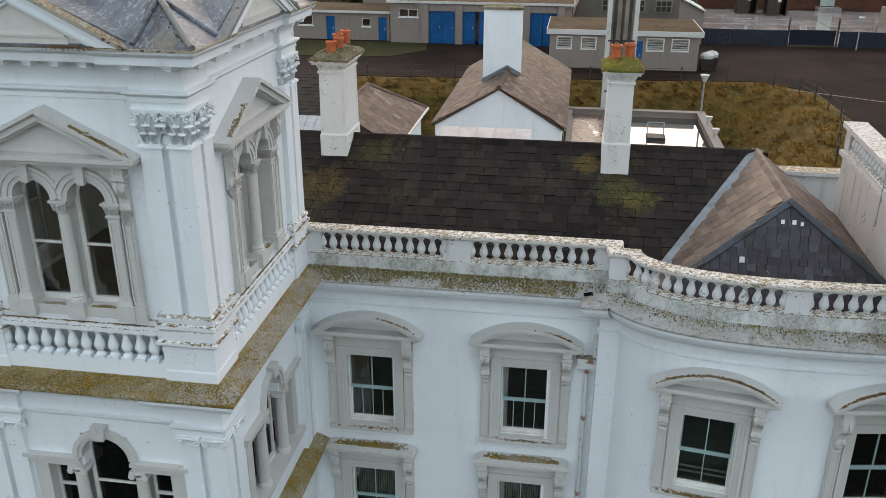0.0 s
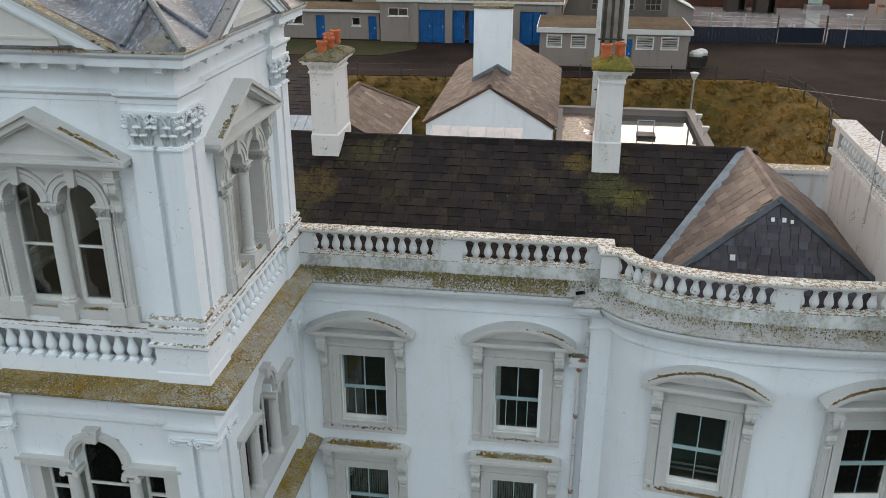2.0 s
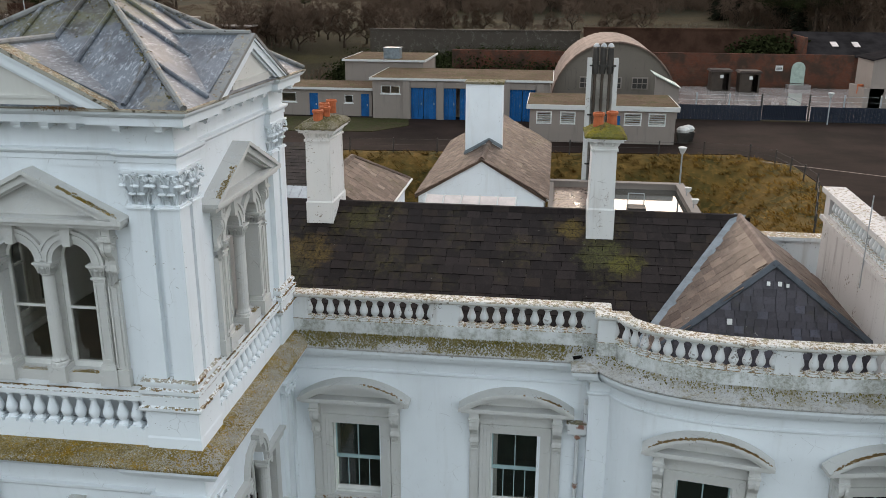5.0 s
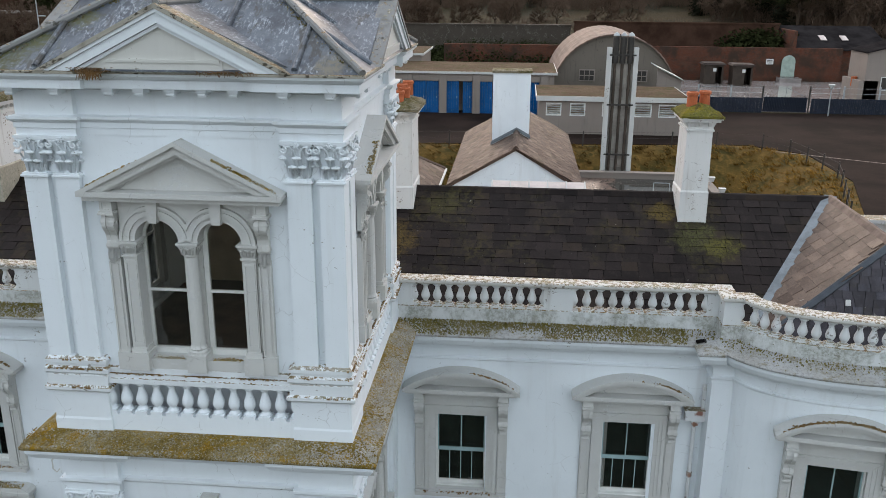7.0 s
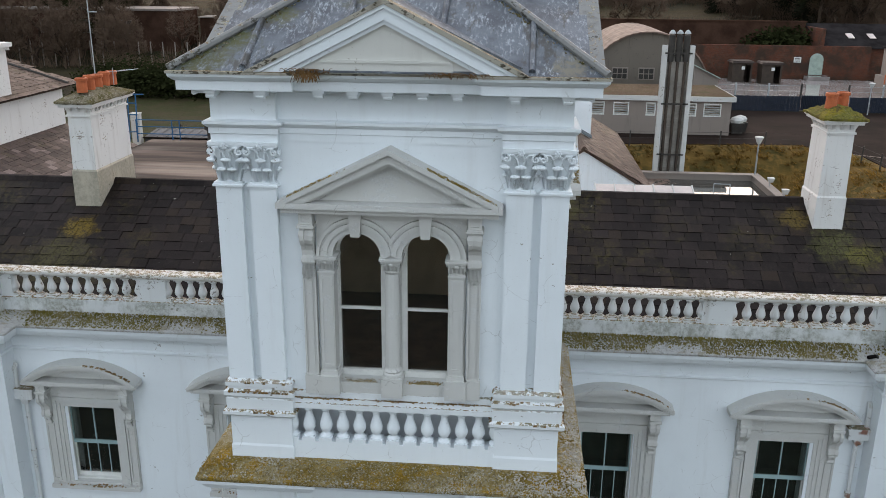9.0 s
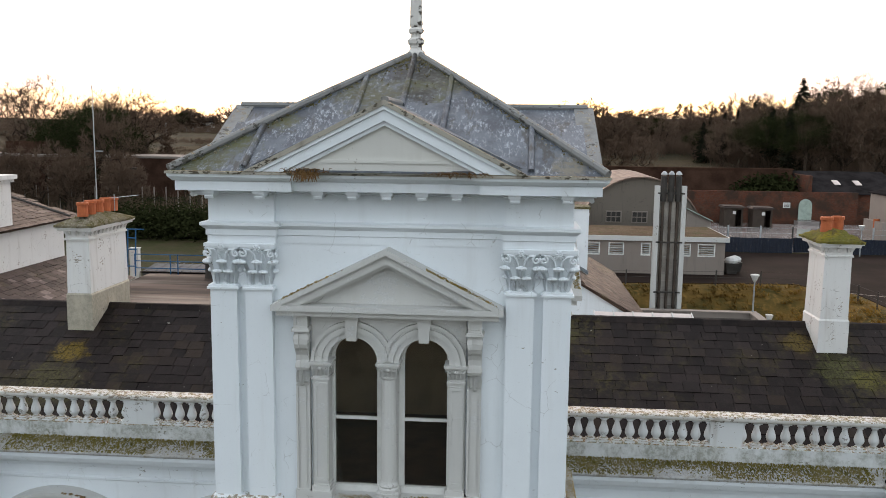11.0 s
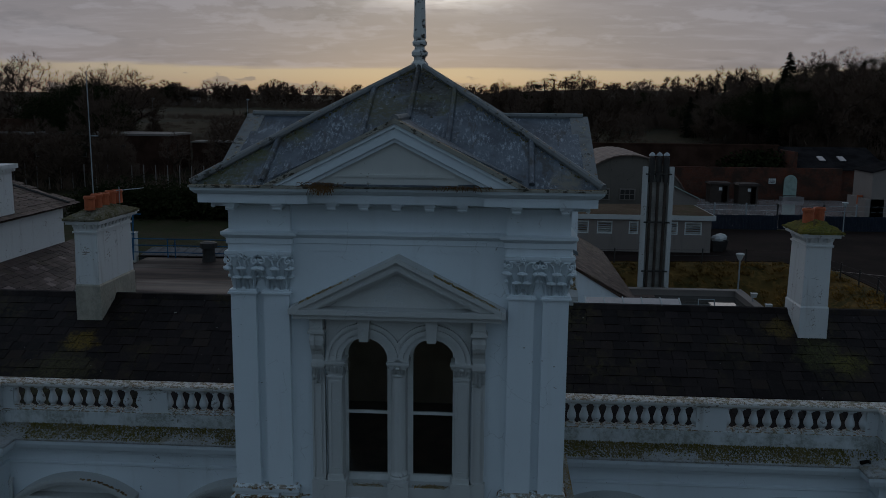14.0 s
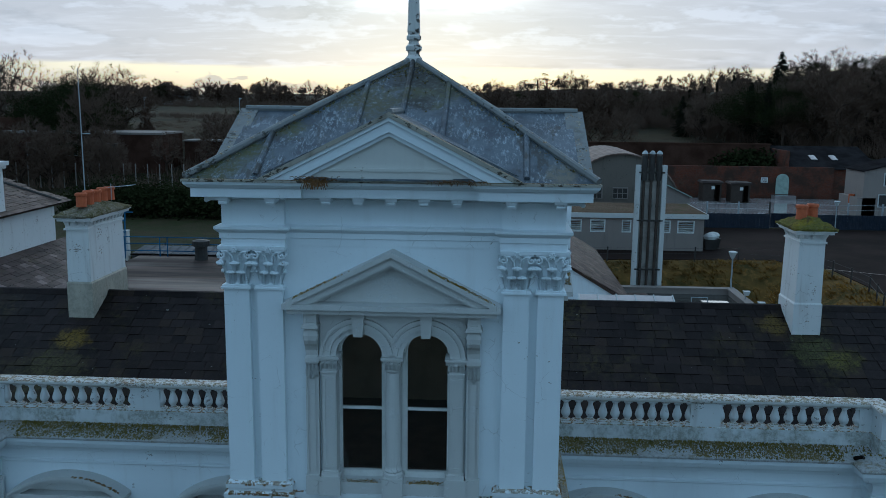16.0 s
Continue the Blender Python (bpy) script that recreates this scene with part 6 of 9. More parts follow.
def build_wing(side, number):
    right = side == "right"
    path = PATH_R if right else flip(PATH_R)
    X = (lambda x: x) if right else (lambda x: 2 * MID - x)
    wins = []
    for x in (-4.69, -0.755, 3.46, 7.10):
        m, s = wall_pose(path, X(x), 0)
        wins.append((m, s))
    holes = []
    for m, s in wins:
        holes += [(s - 0.61, s + 0.61, 3.10, 5.18), (s - 0.61, s + 0.61, -0.33, 1.73)]
    bm = bmesh.new()
    path_wall(bm, path, -0.25, 0.10, -2.0, 7.0, holes)
    tagged(part(f"wall_{side}", bm, WHITE), "white painted rendered wing wall with a rounded bow", "wall", kind="structure")
    for k, (m, s) in enumerate(wins):
        sash_window(number + 2 * k, m, "upper", k < 2)
        sash_window(number + 2 * k + 1, m, "lower")
    # moulded band and the cornice with its crusted top
    bm = bmesh.new()
    sweep(bm, [(0.0, 6.52), (0.12, 6.52), (0.12, 6.60), (0.16, 6.64), (0.16, 6.68), (0.11, 6.70), (0.0, 6.70)], path)
    tagged(part(f"trim_{side}", bm, WHITE), "white moulded band under the cornice", "moulding", kind="structure")
    bm = bmesh.new()
    sweep(bm, [(-0.2, 6.90), (0.13, 6.90), (0.16, 7.00), (0.40, 7.08), (0.46, 7.14), (0.52, 7.25), (0.54, 7.36), (-0.2, 7.36)], path)
    cornice = part(f"cornice_{side}", bm, WHITE)
    tagged(cornice, "deep white cornice topped with grey and green lichen", "cornice", kind="structure")
    bm = bmesh.new()
    sweep(bm, [(-0.1, 7.34), (0.55, 7.34), (0.56, 7.38), (0.54, 7.40), (0.28, 7.46), (0.0, 7.55), (-0.1, 7.55)], path)
    part("crust", bm, CRUST, cornice, "lichen-crusted weathering on the cornice")
    bm, rnd, cum = bmesh.new(), random.Random(5 + number), along(path)
    for _ in range(24000):
        s = rnd.uniform(0.0, cum[-1])
        t = s if right else cum[-1] - s
        thick = 0.9 if t < 2.2 or 3.4 < t < 6.6 else 0.5 if t < 3.4 else 0.11
        if rnd.random() > thick:
            continue
        p, nrm = at(path, s, cum)
        d = rnd.uniform(0.0, 0.54) if thick > 0.8 and rnd.random() < 0.7 else abs(rnd.gauss(0.03, 0.17)) + 0.01
        if d > 0.53:
            continue
        q, z = p + nrm * d, 7.55 - 0.32 * d if d < 0.28 else 7.46 - 0.23 * (d - 0.28)
        r = rnd.uniform(0.012, 0.040)
        a = [bm.verts.new((q.x + r * math.cos(t), q.y + r * math.sin(t), z - 0.012)) for t in (0.3, 2.4, 4.5)]
        top = bm.verts.new((q.x + rnd.uniform(-0.4, 0.4) * r, q.y, z + r * rnd.uniform(0.4, 0.9)))
        for i in range(3):
            bm.faces.new((a[i], a[(i + 1) % 3], top))
    tagged(part("moss_crust", bm, OLIVEMOSS, cornice, "olive moss tufts along the foot of the balustrade"), kind="stuff")
    L = lambda x, lo=0: s_of(path, X(x), lo)
    if right:
        dies = [(0.02, 0.42), (L(-2.85), L(-2.18)), (L(0.78), L(0.78) + 1.12), (L(4.62), L(5.12)), (L(8.3), L(8.3) + 2.6)]
    else:
        cum = along(path)
        dies = [(a, b) for b, a in [(cum[-1] - p, cum[-1] - q) for p, q in ((0.02, 0.42), (s_of(PATH_R, -2.85), s_of(PATH_R, -2.18)), (s_of(PATH_R, 0.78), s_of(PATH_R, 0.78) + 1.12), (s_of(PATH_R, 4.62), s_of(PATH_R, 5.12)), (s_of(PATH_R, 8.3), s_of(PATH_R, 8.3) + 2.6))]][::-1]
    balustrade(path, "weathered white stone balustrade with flaking paint along the wing roof", dies, "roof balustrades")
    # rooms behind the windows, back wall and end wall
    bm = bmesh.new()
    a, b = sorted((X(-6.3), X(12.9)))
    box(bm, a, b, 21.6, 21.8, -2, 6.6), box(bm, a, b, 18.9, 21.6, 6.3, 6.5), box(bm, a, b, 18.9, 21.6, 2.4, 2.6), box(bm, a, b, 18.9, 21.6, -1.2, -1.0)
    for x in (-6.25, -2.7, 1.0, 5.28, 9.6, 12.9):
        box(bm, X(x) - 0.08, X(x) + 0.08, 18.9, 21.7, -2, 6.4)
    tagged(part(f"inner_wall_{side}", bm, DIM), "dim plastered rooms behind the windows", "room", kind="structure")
    bm = bmesh.new()
    box(bm, a, b, 29.6, 29.9, -2, 6.7)
    box(bm, *sorted((X(12.7), X(13.0))), 18.9, 29.6, -2, 6.7)
    tagged(part(f"back_wall_{side}", bm, WHITE), "plain white back wall of the wing", "wall", kind="structure")


build_wing("right", 1)
build_wing("left", 9)


def downpipe(x, s):
    pipe = thing("downpipe", "white cast-iron downpipe with rusty hopper head on the wing wall", "downpipe", (x, 18.4, -2), "downpipes")
    bm = bmesh.new()
    tube(bm, [(x, 18.40, -2.0), (x, 18.40, 5.28)], 0.05, 8)
    part("pipe", bm, CHIPPED, pipe)
    bm = bmesh.new()
    box(bm, x - 0.24, x + 0.24, 18.28, 18.49, 5.40, 5.62), box(bm, x - 0.27, x + 0.27, 18.26, 18.49, 5.62, 5.67), taper(bm, x, 18.40, 5.26, 5.40, 0.13, 0.13, 0.22, 0.18)
    part("hopper_head", bm, CHIPPED, pipe, "white hopper head streaked with rust")
    bm = bmesh.new()
    tube(bm, [(x + s * 0.16, 18.40, 5.6), (x + s * 0.16, 18.40, 6.15), (x + s * 0.16, 18.47, 6.25)], 0.055, 8)
    part("inlet", bm, CHIPPED, pipe)
    for z in (3.9, 1.6, 0.2):
        bm = bmesh.new()
        lathe(bm, ((0.07, 0), (0.07, 0.1)), x, 18.40, z, 8)
        part("collar", bm, CHIPPED, pipe)
    settle(pipe)


downpipe(0.72, 1)
downpipe(2 * MID - 0.72, -1)

# ---- slate roofs ----
RIDGE_Y, RIDGE_Z, PITCH = 24.40, 9.25, 0.505
BOW_PITCH, APEX_Y = 0.76, 20.10


def slate_mesh(w, h, seed):
    """One slate, its top edge at the origin, hanging down -y of its plane; thin, with a ragged foot painted
    shadow-black.
    """
    r = random.Random(seed)
    bm = bmesh.new()
    j = lambda: r.uniform(-0.006, 0.006)
    t0, t1 = 0.005, 0.032
    lo = [(-w / 2, 0, 0), (w / 2, 0, 0), (w / 2 + j(), -h + j(), 0.004), (-w / 2 + j(), -h + j(), 0.004)]
    hi = [(x, y, t0 if y == 0 else t1 + 0.004) for x, y, z in lo]
    v = [bm.verts.new(p) for p in lo + hi]
    # the second material darkens the foot face to draw the course's shadow line
    for f in ((3, 2, 1, 0), (4, 5, 6, 7), (0, 1, 5, 4), (1, 2, 6, 5), (2, 3, 7, 6), (3, 0, 4, 7)):
        bm.faces.new([v[i] for i in f]).material_index = 1 if f == (2, 3, 7, 6) else 0
    return bm


SLATE_WIDTHS = (0.76, 0.88, 0.96, 1.0, 1.06, 1.2)


def cover(parent, origin, across, down, width, length, material, inside, pick=None, size=(0.43, 0.33), seed=1):
    """Slates in courses over a slope. Those inside pick() are parts of their own, the rest one joined part."""
    w, gauge = size
    across, down = Vector(across).normalized(), Vector(down).normalized()
    up = across.cross(-down)
    base = Matrix((across, -down, up)).transposed().to_4x4()
    rnd = random.Random(seed)
    shapes = []
    for k in range(6):
        ww = w * SLATE_WIDTHS[k] - 0.012
        ob = slate_mesh(ww, gauge * 1.45, seed * 10 + k)
        me = bpy.data.meshes.new("slate")
        bmesh.ops.recalc_face_normals(ob, faces=ob.faces[:])
        ob.to_mesh(me), ob.free()
        me.materials.append(material), me.materials.append(JOINT)
        shapes.append(me)
    verts, faces, kinds, single = [], [], [], 0
    for row in range(int(length / gauge) + 1):
        u, d, last = -w * rnd.uniform(0.5, 1.5), row * gauge + rnd.uniform(-0.006, 0.006), 0.0
        while u < width + w:
            k = rnd.randrange(6)
            u += (last + w * SLATE_WIDTHS[k]) / 2
            last = w * SLATE_WIDTHS[k]
            p = Vector(origin) + across * u + down * d
            if not inside(p + down * gauge * 0.5):
                continue
            tilt = Matrix.Rotation(radians(2.2 + rnd.uniform(-0.7, 1.0)), 4, "X") @ Matrix.Rotation(radians(rnd.gauss(0, 0.35)), 4, "Z")
            m = Matrix.Translation(p + up * (0.014 + rnd.uniform(0, 0.006))) @ base @ tilt
            me = shapes[k]
            if pick and single < 300 and pick(p):
                o = new("slate", me)
                o.parent, o.matrix_basis = parent, m
                single += 1
            else:
                k = len(verts)
                verts += [m @ v.co for v in me.vertices]
                faces += [[k + i for i in f.vertices] for f in me.polygons]
                kinds += [f.material_index for f in me.polygons]
    if verts:
        me = bpy.data.meshes.new("slate_field")
        me.from_pydata(verts, [], faces)
        me.materials.append(material), me.materials.append(JOINT)
        me.polygons.foreach_set("material_index", kinds)
        o = new("slate_field", me)
        o.parent = parent
        tagged(o, kind="stuff")


def sheet(name, corners, material, parent=None, thick=0.12):
    bm = bmesh.new()
    top = [bm.verts.new(c) for c in corners]
    low = [bm.verts.new(Vector(c) - Vector((0, 0, thick))) for c in corners]
    bm.faces.new(top), bm.faces.new(low[::-1])
    for i in range(len(corners)):
        j = (i + 1) % len(corners)
        bm.faces.new((top[i], low[i], low[j], top[j]))
    return part(name, bm, material, parent)


def ridge_tiles(parent, a, b, material, wide=0.16, step=0.45, drop=0.10, name="ridge_tile"):
    """Angled tiles end to end over a ridge or hip."""
    a, b = Vector(a), Vector(b)
    d = (b - a).normalized()
    side = d.cross(Vector((0, 0, 1))).normalized()
    up = side.cross(d)
    n = max(1, round((b - a).length / step))
    L = (b - a).length / n
    bm = bmesh.new()
    prof = [(-wide, -drop), (-wide * 0.35, 0.025), (0, 0.045), (wide * 0.35, 0.025), (wide, -drop), (wide - 0.015, -drop - 0.03), (0, 0.0), (-wide + 0.015, -drop - 0.03)]
    for y, k in ((-0.012, 1.06), (L * 1.01, 1.0)):
        for x, z in prof:
            bm.verts.new((x * k, y, z * k))
    bm.verts.ensure_lookup_table()
    q = len(prof)
    for i in range(q):
        bm.faces.new([bm.verts[t] for t in (i, (i + 1) % q, q + (i + 1) % q, q + i)])
    bm.faces.new([bm.verts[t] for t in range(q)]), bm.faces.new([bm.verts[q + t] for t in range(q)][::-1])
    first = part(name, bm, material, parent)
    basis = Matrix((side, d, up)).transposed().to_4x4()
    for i in range(n):
        m = Matrix.Translation(a + d * L * i) @ basis
        if i == 0:
            first.matrix_basis = m
        else:
            again(first, parent, m, name)


def build_wing_roof(side):
    right = side == "right"
    X = (lambda x: x) if right else (lambda x: 2 * MID - x)
    root = thing(f"roof_{side}", "dark grey slate roof patched with moss and lichen behind the balustrade", "roof", (0, 0, 0), "", "structure")
    z_main = lambda y: RIDGE_Z - PITCH * (RIDGE_Y - y)
    rx = 5.20
    eave = 18.95
    P = lambda x, y, z: (X(x), y, z)
    # boards below the slates: front slope up to the valley, back slope, bow slopes
    vx = lambda y: rx - (RIDGE_Y - y) * PITCH / BOW_PITCH
    sheet("roof_boards", [P(-8.8, eave, z_main(eave)), P(vx(eave), eave, z_main(eave)), P(rx, RIDGE_Y, RIDGE_Z), P(-8.8, RIDGE_Y, RIDGE_Z)], JOINT, root)
    sheet("roof_boards", [P(-8.8, RIDGE_Y, RIDGE_Z), P(rx + 0.3, RIDGE_Y, RIDGE_Z), P(rx + 0.3, 29.8, 6.5), P(-8.8, 29.8, 6.5)], SLATE, root)
    fz = RIDGE_Z + 0.05
    drop = 2.6
    k = 0.36                                  # the steep front hip's run for each metre of fall
    foot = lambda s: (rx + s * drop / BOW_PITCH, APEX_Y - drop * k, fz - drop)
    sheet("roof_boards", [P(rx, RIDGE_Y, fz), P(rx, APEX_Y, fz), P(*foot(-1)), P(vx(18.9), 18.9, z_main(18.9))], SLATE_W, root)
    sheet("roof_boards", [P(rx, APEX_Y, fz), P(rx, RIDGE_Y, fz), P(rx + 3.5, RIDGE_Y, fz - 3.5 * BOW_PITCH), P(*foot(1))], SLATE_W, root)
    sheet("roof_boards", [P(rx, APEX_Y, fz), P(*foot(1)), P(*foot(-1))], SLATE_B, root)
    c, dn = math.cos(math.atan(PITCH)), math.atan(PITCH)
    if right:
        cover(root, (-8.8, RIDGE_Y, RIDGE_Z), (1, 0, 0), (0, -1, -PITCH), 14.2, 6.2, SLATE,
              lambda p: p.y > eave and p.x < vx(p.y) - 0.16 and p.x > -8.7, lambda p: -3.4 < p.x < 3.6 and p.y > 20.2, seed=3)
        cover(root, (rx, RIDGE_Y + 0.2, fz), (0, -1, 0), (-1, 0, -BOW_PITCH), 6.5, 4.4, SLATE_W,
              lambda p: p.x > vx(p.y) + 0.12 and p.x < rx and p.y > APEX_Y - (fz - p.z) * k + 0.05 and p.y < RIDGE_Y, lambda p: True, (0.44, 0.30), seed=5)
        cover(root, (rx - 3.4, APEX_Y, fz), (1, 0, 0), (0, -k, -1), 6.8, 2.7, SLATE_B,
              lambda p: abs(p.x - rx) < (fz - p.z) / BOW_PITCH - 0.02, lambda p: True, (0.24, 0.18), seed=6)
        cover(root, (rx, APEX_Y - 1.2, fz), (0, 1, 0), (1, 0, -BOW_PITCH), 5.6, 4.0, SLATE_W,
              lambda p: p.x > rx and p.y > APEX_Y - (fz - p.z) * k and p.y < RIDGE_Y, None, (0.44, 0.30), seed=7)
    else:
        cover(root, (X(6.0), RIDGE_Y, RIDGE_Z), (1, 0, 0), (0, -1, -PITCH), 15.2, 6.2, SLATE,
              lambda p: p.y > eave and p.x > X(vx(p.y)) + 0.10 and p.x < -8.6, lambda p: X(3.0) < p.x < X(-2.6) and p.y > 20.2, seed=4)
    # ridges, hips and the leaded valley
    ridge_tiles(root, P(-8.8, RIDGE_Y, RIDGE_Z + 0.05), P(rx, RIDGE_Y, RIDGE_Z + 0.05), SLATE, 0.17, 0.46)
    ridge_tiles(root, P(rx, RIDGE_Y, fz + 0.03), P(rx, APEX_Y, fz + 0.03), RIDGECLAY, 0.14, 0.36, 0.11)
    for s in (-1, 1):
        ridge_tiles(root, P(rx, APEX_Y, fz + 0.04), P(foot(s)[0], foot(s)[1], foot(s)[2] + 0.04), HIPGREY, 0.11, 0.36, 0.05, "hip_tile")
    a, b = Vector(P(rx, RIDGE_Y, RIDGE_Z + 0.10)), Vector(P(vx(19.0), 19.0, z_main(19.0) + 0.12))
    d = (b - a).normalized()
    q = d.cross(Vector((0, 0, 1))).normalized() * 0.17
    sheet("valley_lead", [a + q, b + q, b - q, a - q], LEADTRIM, root, 0.03)
    return root


build_wing_roof("right")
build_wing_roof("left")


def white_flashes():
    for x, z, w, h in ((-0.16, 8.86, 0.08, 0.09), (0.10, 8.86, 0.09, 0.10), (0.28, 8.83, 0.07, 0.08), (-1.02, 7.97, 0.12, 0.13)):
        y = APEX_Y - (RIDGE_Z + 0.05 - z) * 0.36 - 0.065
        bm = bmesh.new()
        prism(bm, [(5.20 + x - w / 2, z - h / 2), (5.20 + x + w / 2, z - h / 2), (5.20 + x + w / 2, z + h / 2), (5.20 + x - w / 2, z + h / 2)], -0.012, 0.0)
        for v in bm.verts:
            v.co.y += y + (v.co.z - z) * 0.36
        tagged(part("slate_clip_patch", bm, WOODWHITE), "small white repair patch on the blue slate hip", "roof patch", "roof patches")


white_flashes()


def chimney(x0, x1, y0, y1, zb, zp, pots, cap, label, lower=STACK, pot_line="y", body=None):
    """A stack with plinth, moulded head on brackets, mossy cap and clay pots."""
    body = body or STACK
    cx, cy = (x0 + x1) / 2, (y0 + y1) / 2
    st = thing("chimney", label, "chimney", (cx, cy, zb), "chimneys")
    w, d = x1 - x0, y1 - y0
    bm = bmesh.new()
    taper(bm, cx, cy, zb - 1.2, zp, w + 0.07, d + 0.07, w + 0.05, d + 0.05)
    taper(bm, cx, cy, zp, zp + 0.05, w + 0.06, d + 0.06, w, d)
    part("stack_base", bm, lower, st)
    bm = bmesh.new()
    taper(bm, cx, cy, zp + 0.02, 11.30, w, d, w * 0.955, d * 0.97)
    part("shaft", bm, body, st)
    bm = bmesh.new()
    for z, h, g in ((11.24, 0.05, 0.04), (11.50, 0.07, 0.28), (11.57, 0.07, 0.38)):
        box(bm, cx - w / 2 - g / 2, cx + w / 2 + g / 2, cy - d / 2 - g / 2, cy + d / 2 + g / 2, z, z + h)
    box(bm, cx - w / 2 + 0.01, cx + w / 2 - 0.01, cy - d / 2 + 0.01, cy + d / 2 - 0.01, 11.25, 11.52)
    head = part("head_moulding", bm, body, st)
    first = None
    nx, ny = max(3, round(w / 0.22)), max(3, round(d / 0.22))
    spots = [(x0 + w * (i + 0.5) / nx, y, 0) for i in range(nx) for y in (y0,)] + [(x, y0 + d * (i + 0.5) / ny, 90) for i in range(ny) for x in (x0, x1)]
    for x, y, r in spots:
        m = pose(x, y, 11.36, 0, 0, r)
        if first is None:
            bm = bmesh.new()
            taper(bm, 0, 0, 0, 0.15, 0.07, 0.04, 0.09, 0.20)
            first = part("corbel", bm, body, head)
            first.matrix_basis = m
        else:
            again(first, head, m, "corbel")
    # cap of uneven moss
    bm = bmesh.new()
    g = 0.21
    n = 10
    grid = {}
    rnd = random.Random(int(cx * 100))
    for i in range(n + 1):
        for j in range(n + 1):
            u, v = i / n, j / n
            edge = min(u, 1 - u, v, 1 - v)
            z = 11.66 + 0.24 * min(1.0, edge / 0.36) ** 0.9 + (rnd.uniform(-0.015, 0.03) if edge > 0 else 0)
            grid[i, j] = bm.verts.new((x0 - g + (w + 2 * g) * u + (rnd.uniform(-0.015, 0.015)), y0 - g + (d + 2 * g) * v, z))
    for i in range(n):
        for j in range(n):
            bm.faces.new((grid[i, j], grid[i + 1, j], grid[i + 1, j + 1], grid[i, j + 1]))
    rim = [grid[i, 0] for i in range(n + 1)] + [grid[n, j] for j in range(1, n + 1)] + [grid[i, n] for i in range(n - 1, -1, -1)] + [grid[0, j] for j in range(n - 1, 0, -1)]
    low = [bm.verts.new((v.co.x, v.co.y, 11.62 - rnd.uniform(0, 0.03))) for v in rim]
    for i in range(len(rim)):
        j = (i + 1) % len(rim)
        bm.faces.new((rim[i], low[i], low[j], rim[j]))
    bm.faces.new(low)
    part("cap", bm, cap, st, "sloping chimney cap covered in moss")
    pot0 = None
    for px, py, h in pots:
        if pot0 is None:
            bm = bmesh.new()
            lathe(bm, ((0.145, 0), (0.135, 0.30), (0.165, 0.31), (0.165, 0.37), (0.15, 0.39), (0.115, 0.39), (0.10, 0.1)), seg=14)
            pot0 = part("chimney_pot", bm, TERRACOTTA, st, "terracotta chimney pot")
            pot0.matrix_basis = Matrix.Translation((px, py, 11.86 + h))
        else:
            again(pot0, st, Matrix.Translation((px, py, 11.86 + h)), "chimney_pot")
    return settle(st)


chimney(0.90, 1.60, 23.38, 24.55, 8.3, 9.58, [(1.06, 23.85, -0.03), (1.44, 24.12, -0.03)], CAPMOSS, "white chimney stack with yellow mossy cap and two terracotta pots")
chimney(-7.20, -6.46, 23.55, 25.10, 8.3, 9.45, [(-6.86 + 0.12 * (i % 2), 23.85 + 0.36 * i, -0.14 + 0.05 * i) for i in range(4)], CAPGREY, "white chimney stack with lichened cap and four terracotta pots")
chimney(-19.14, -18.47, 23.38, 25.68, 8.3, 9.73, [(-18.78, 23.72 + 0.45 * i, 0.02 * (i % 2)) for i in range(5)], CAPGREY, "stained white chimney stack with mossy cap and five terracotta pots", STAINED)


def tv_aerial():
    a = thing("tv_aerial", "small rod aerial strapped to the chimney pots", "aerial", (-18.66, 25.3, 12.0))
    bm = bmesh.new()
    tube(bm, [(-18.62, 25.30, 11.86), (-18.62, 25.30, 12.36)], 0.014, 6)
    part("bracket_pole", bm, GALV, a)
    bm = bmesh.new()
    tube(bm, [(-18.75, 25.30, 12.24), (-17.80, 25.10, 12.36)], 0.010, 6)
    boom = part("boom", bm, GALV, a)
    for k in range(7):
        x = -18.4 + 0.09 * k
        bm = bmesh.new()
        tube(bm, [(x, 25.02 - 0.02 * k, 12.285 + 0.011 * k), (x, 25.42 - 0.02 * k, 12.285 + 0.011 * k)], 0.006, 5)
        part("rod", bm, GALV, boom)
    settle(a)


tv_aerial()


def gutter_outlet():
    """A broken black outlet lying in the cornice gutter beside the pier."""
    t = thing("gutter_outlet", "broken black cast iron gutter outlet lying on the cornice", "gutter", (0.62, 18.1, 7.44))
    bm = bmesh.new()
    lathe(bm, ((0.040, -0.11), (0.042, -0.08), (0.036, 0.08), (0.026, 0.08), (0.026, -0.09)), seg=10, m=pose(0.62, 18.12, 7.475, 0, 82, 12))
    part("spout", bm, JOINT, t)
    bm = bmesh.new()
    lathe(bm, ((0.052, -0.015), (0.052, 0.015)), seg=10, m=pose(0.70, 18.12, 7.475, 0, 82, 12))
    part("collar", bm, IRON, t)
    settle(t)


gutter_outlet()

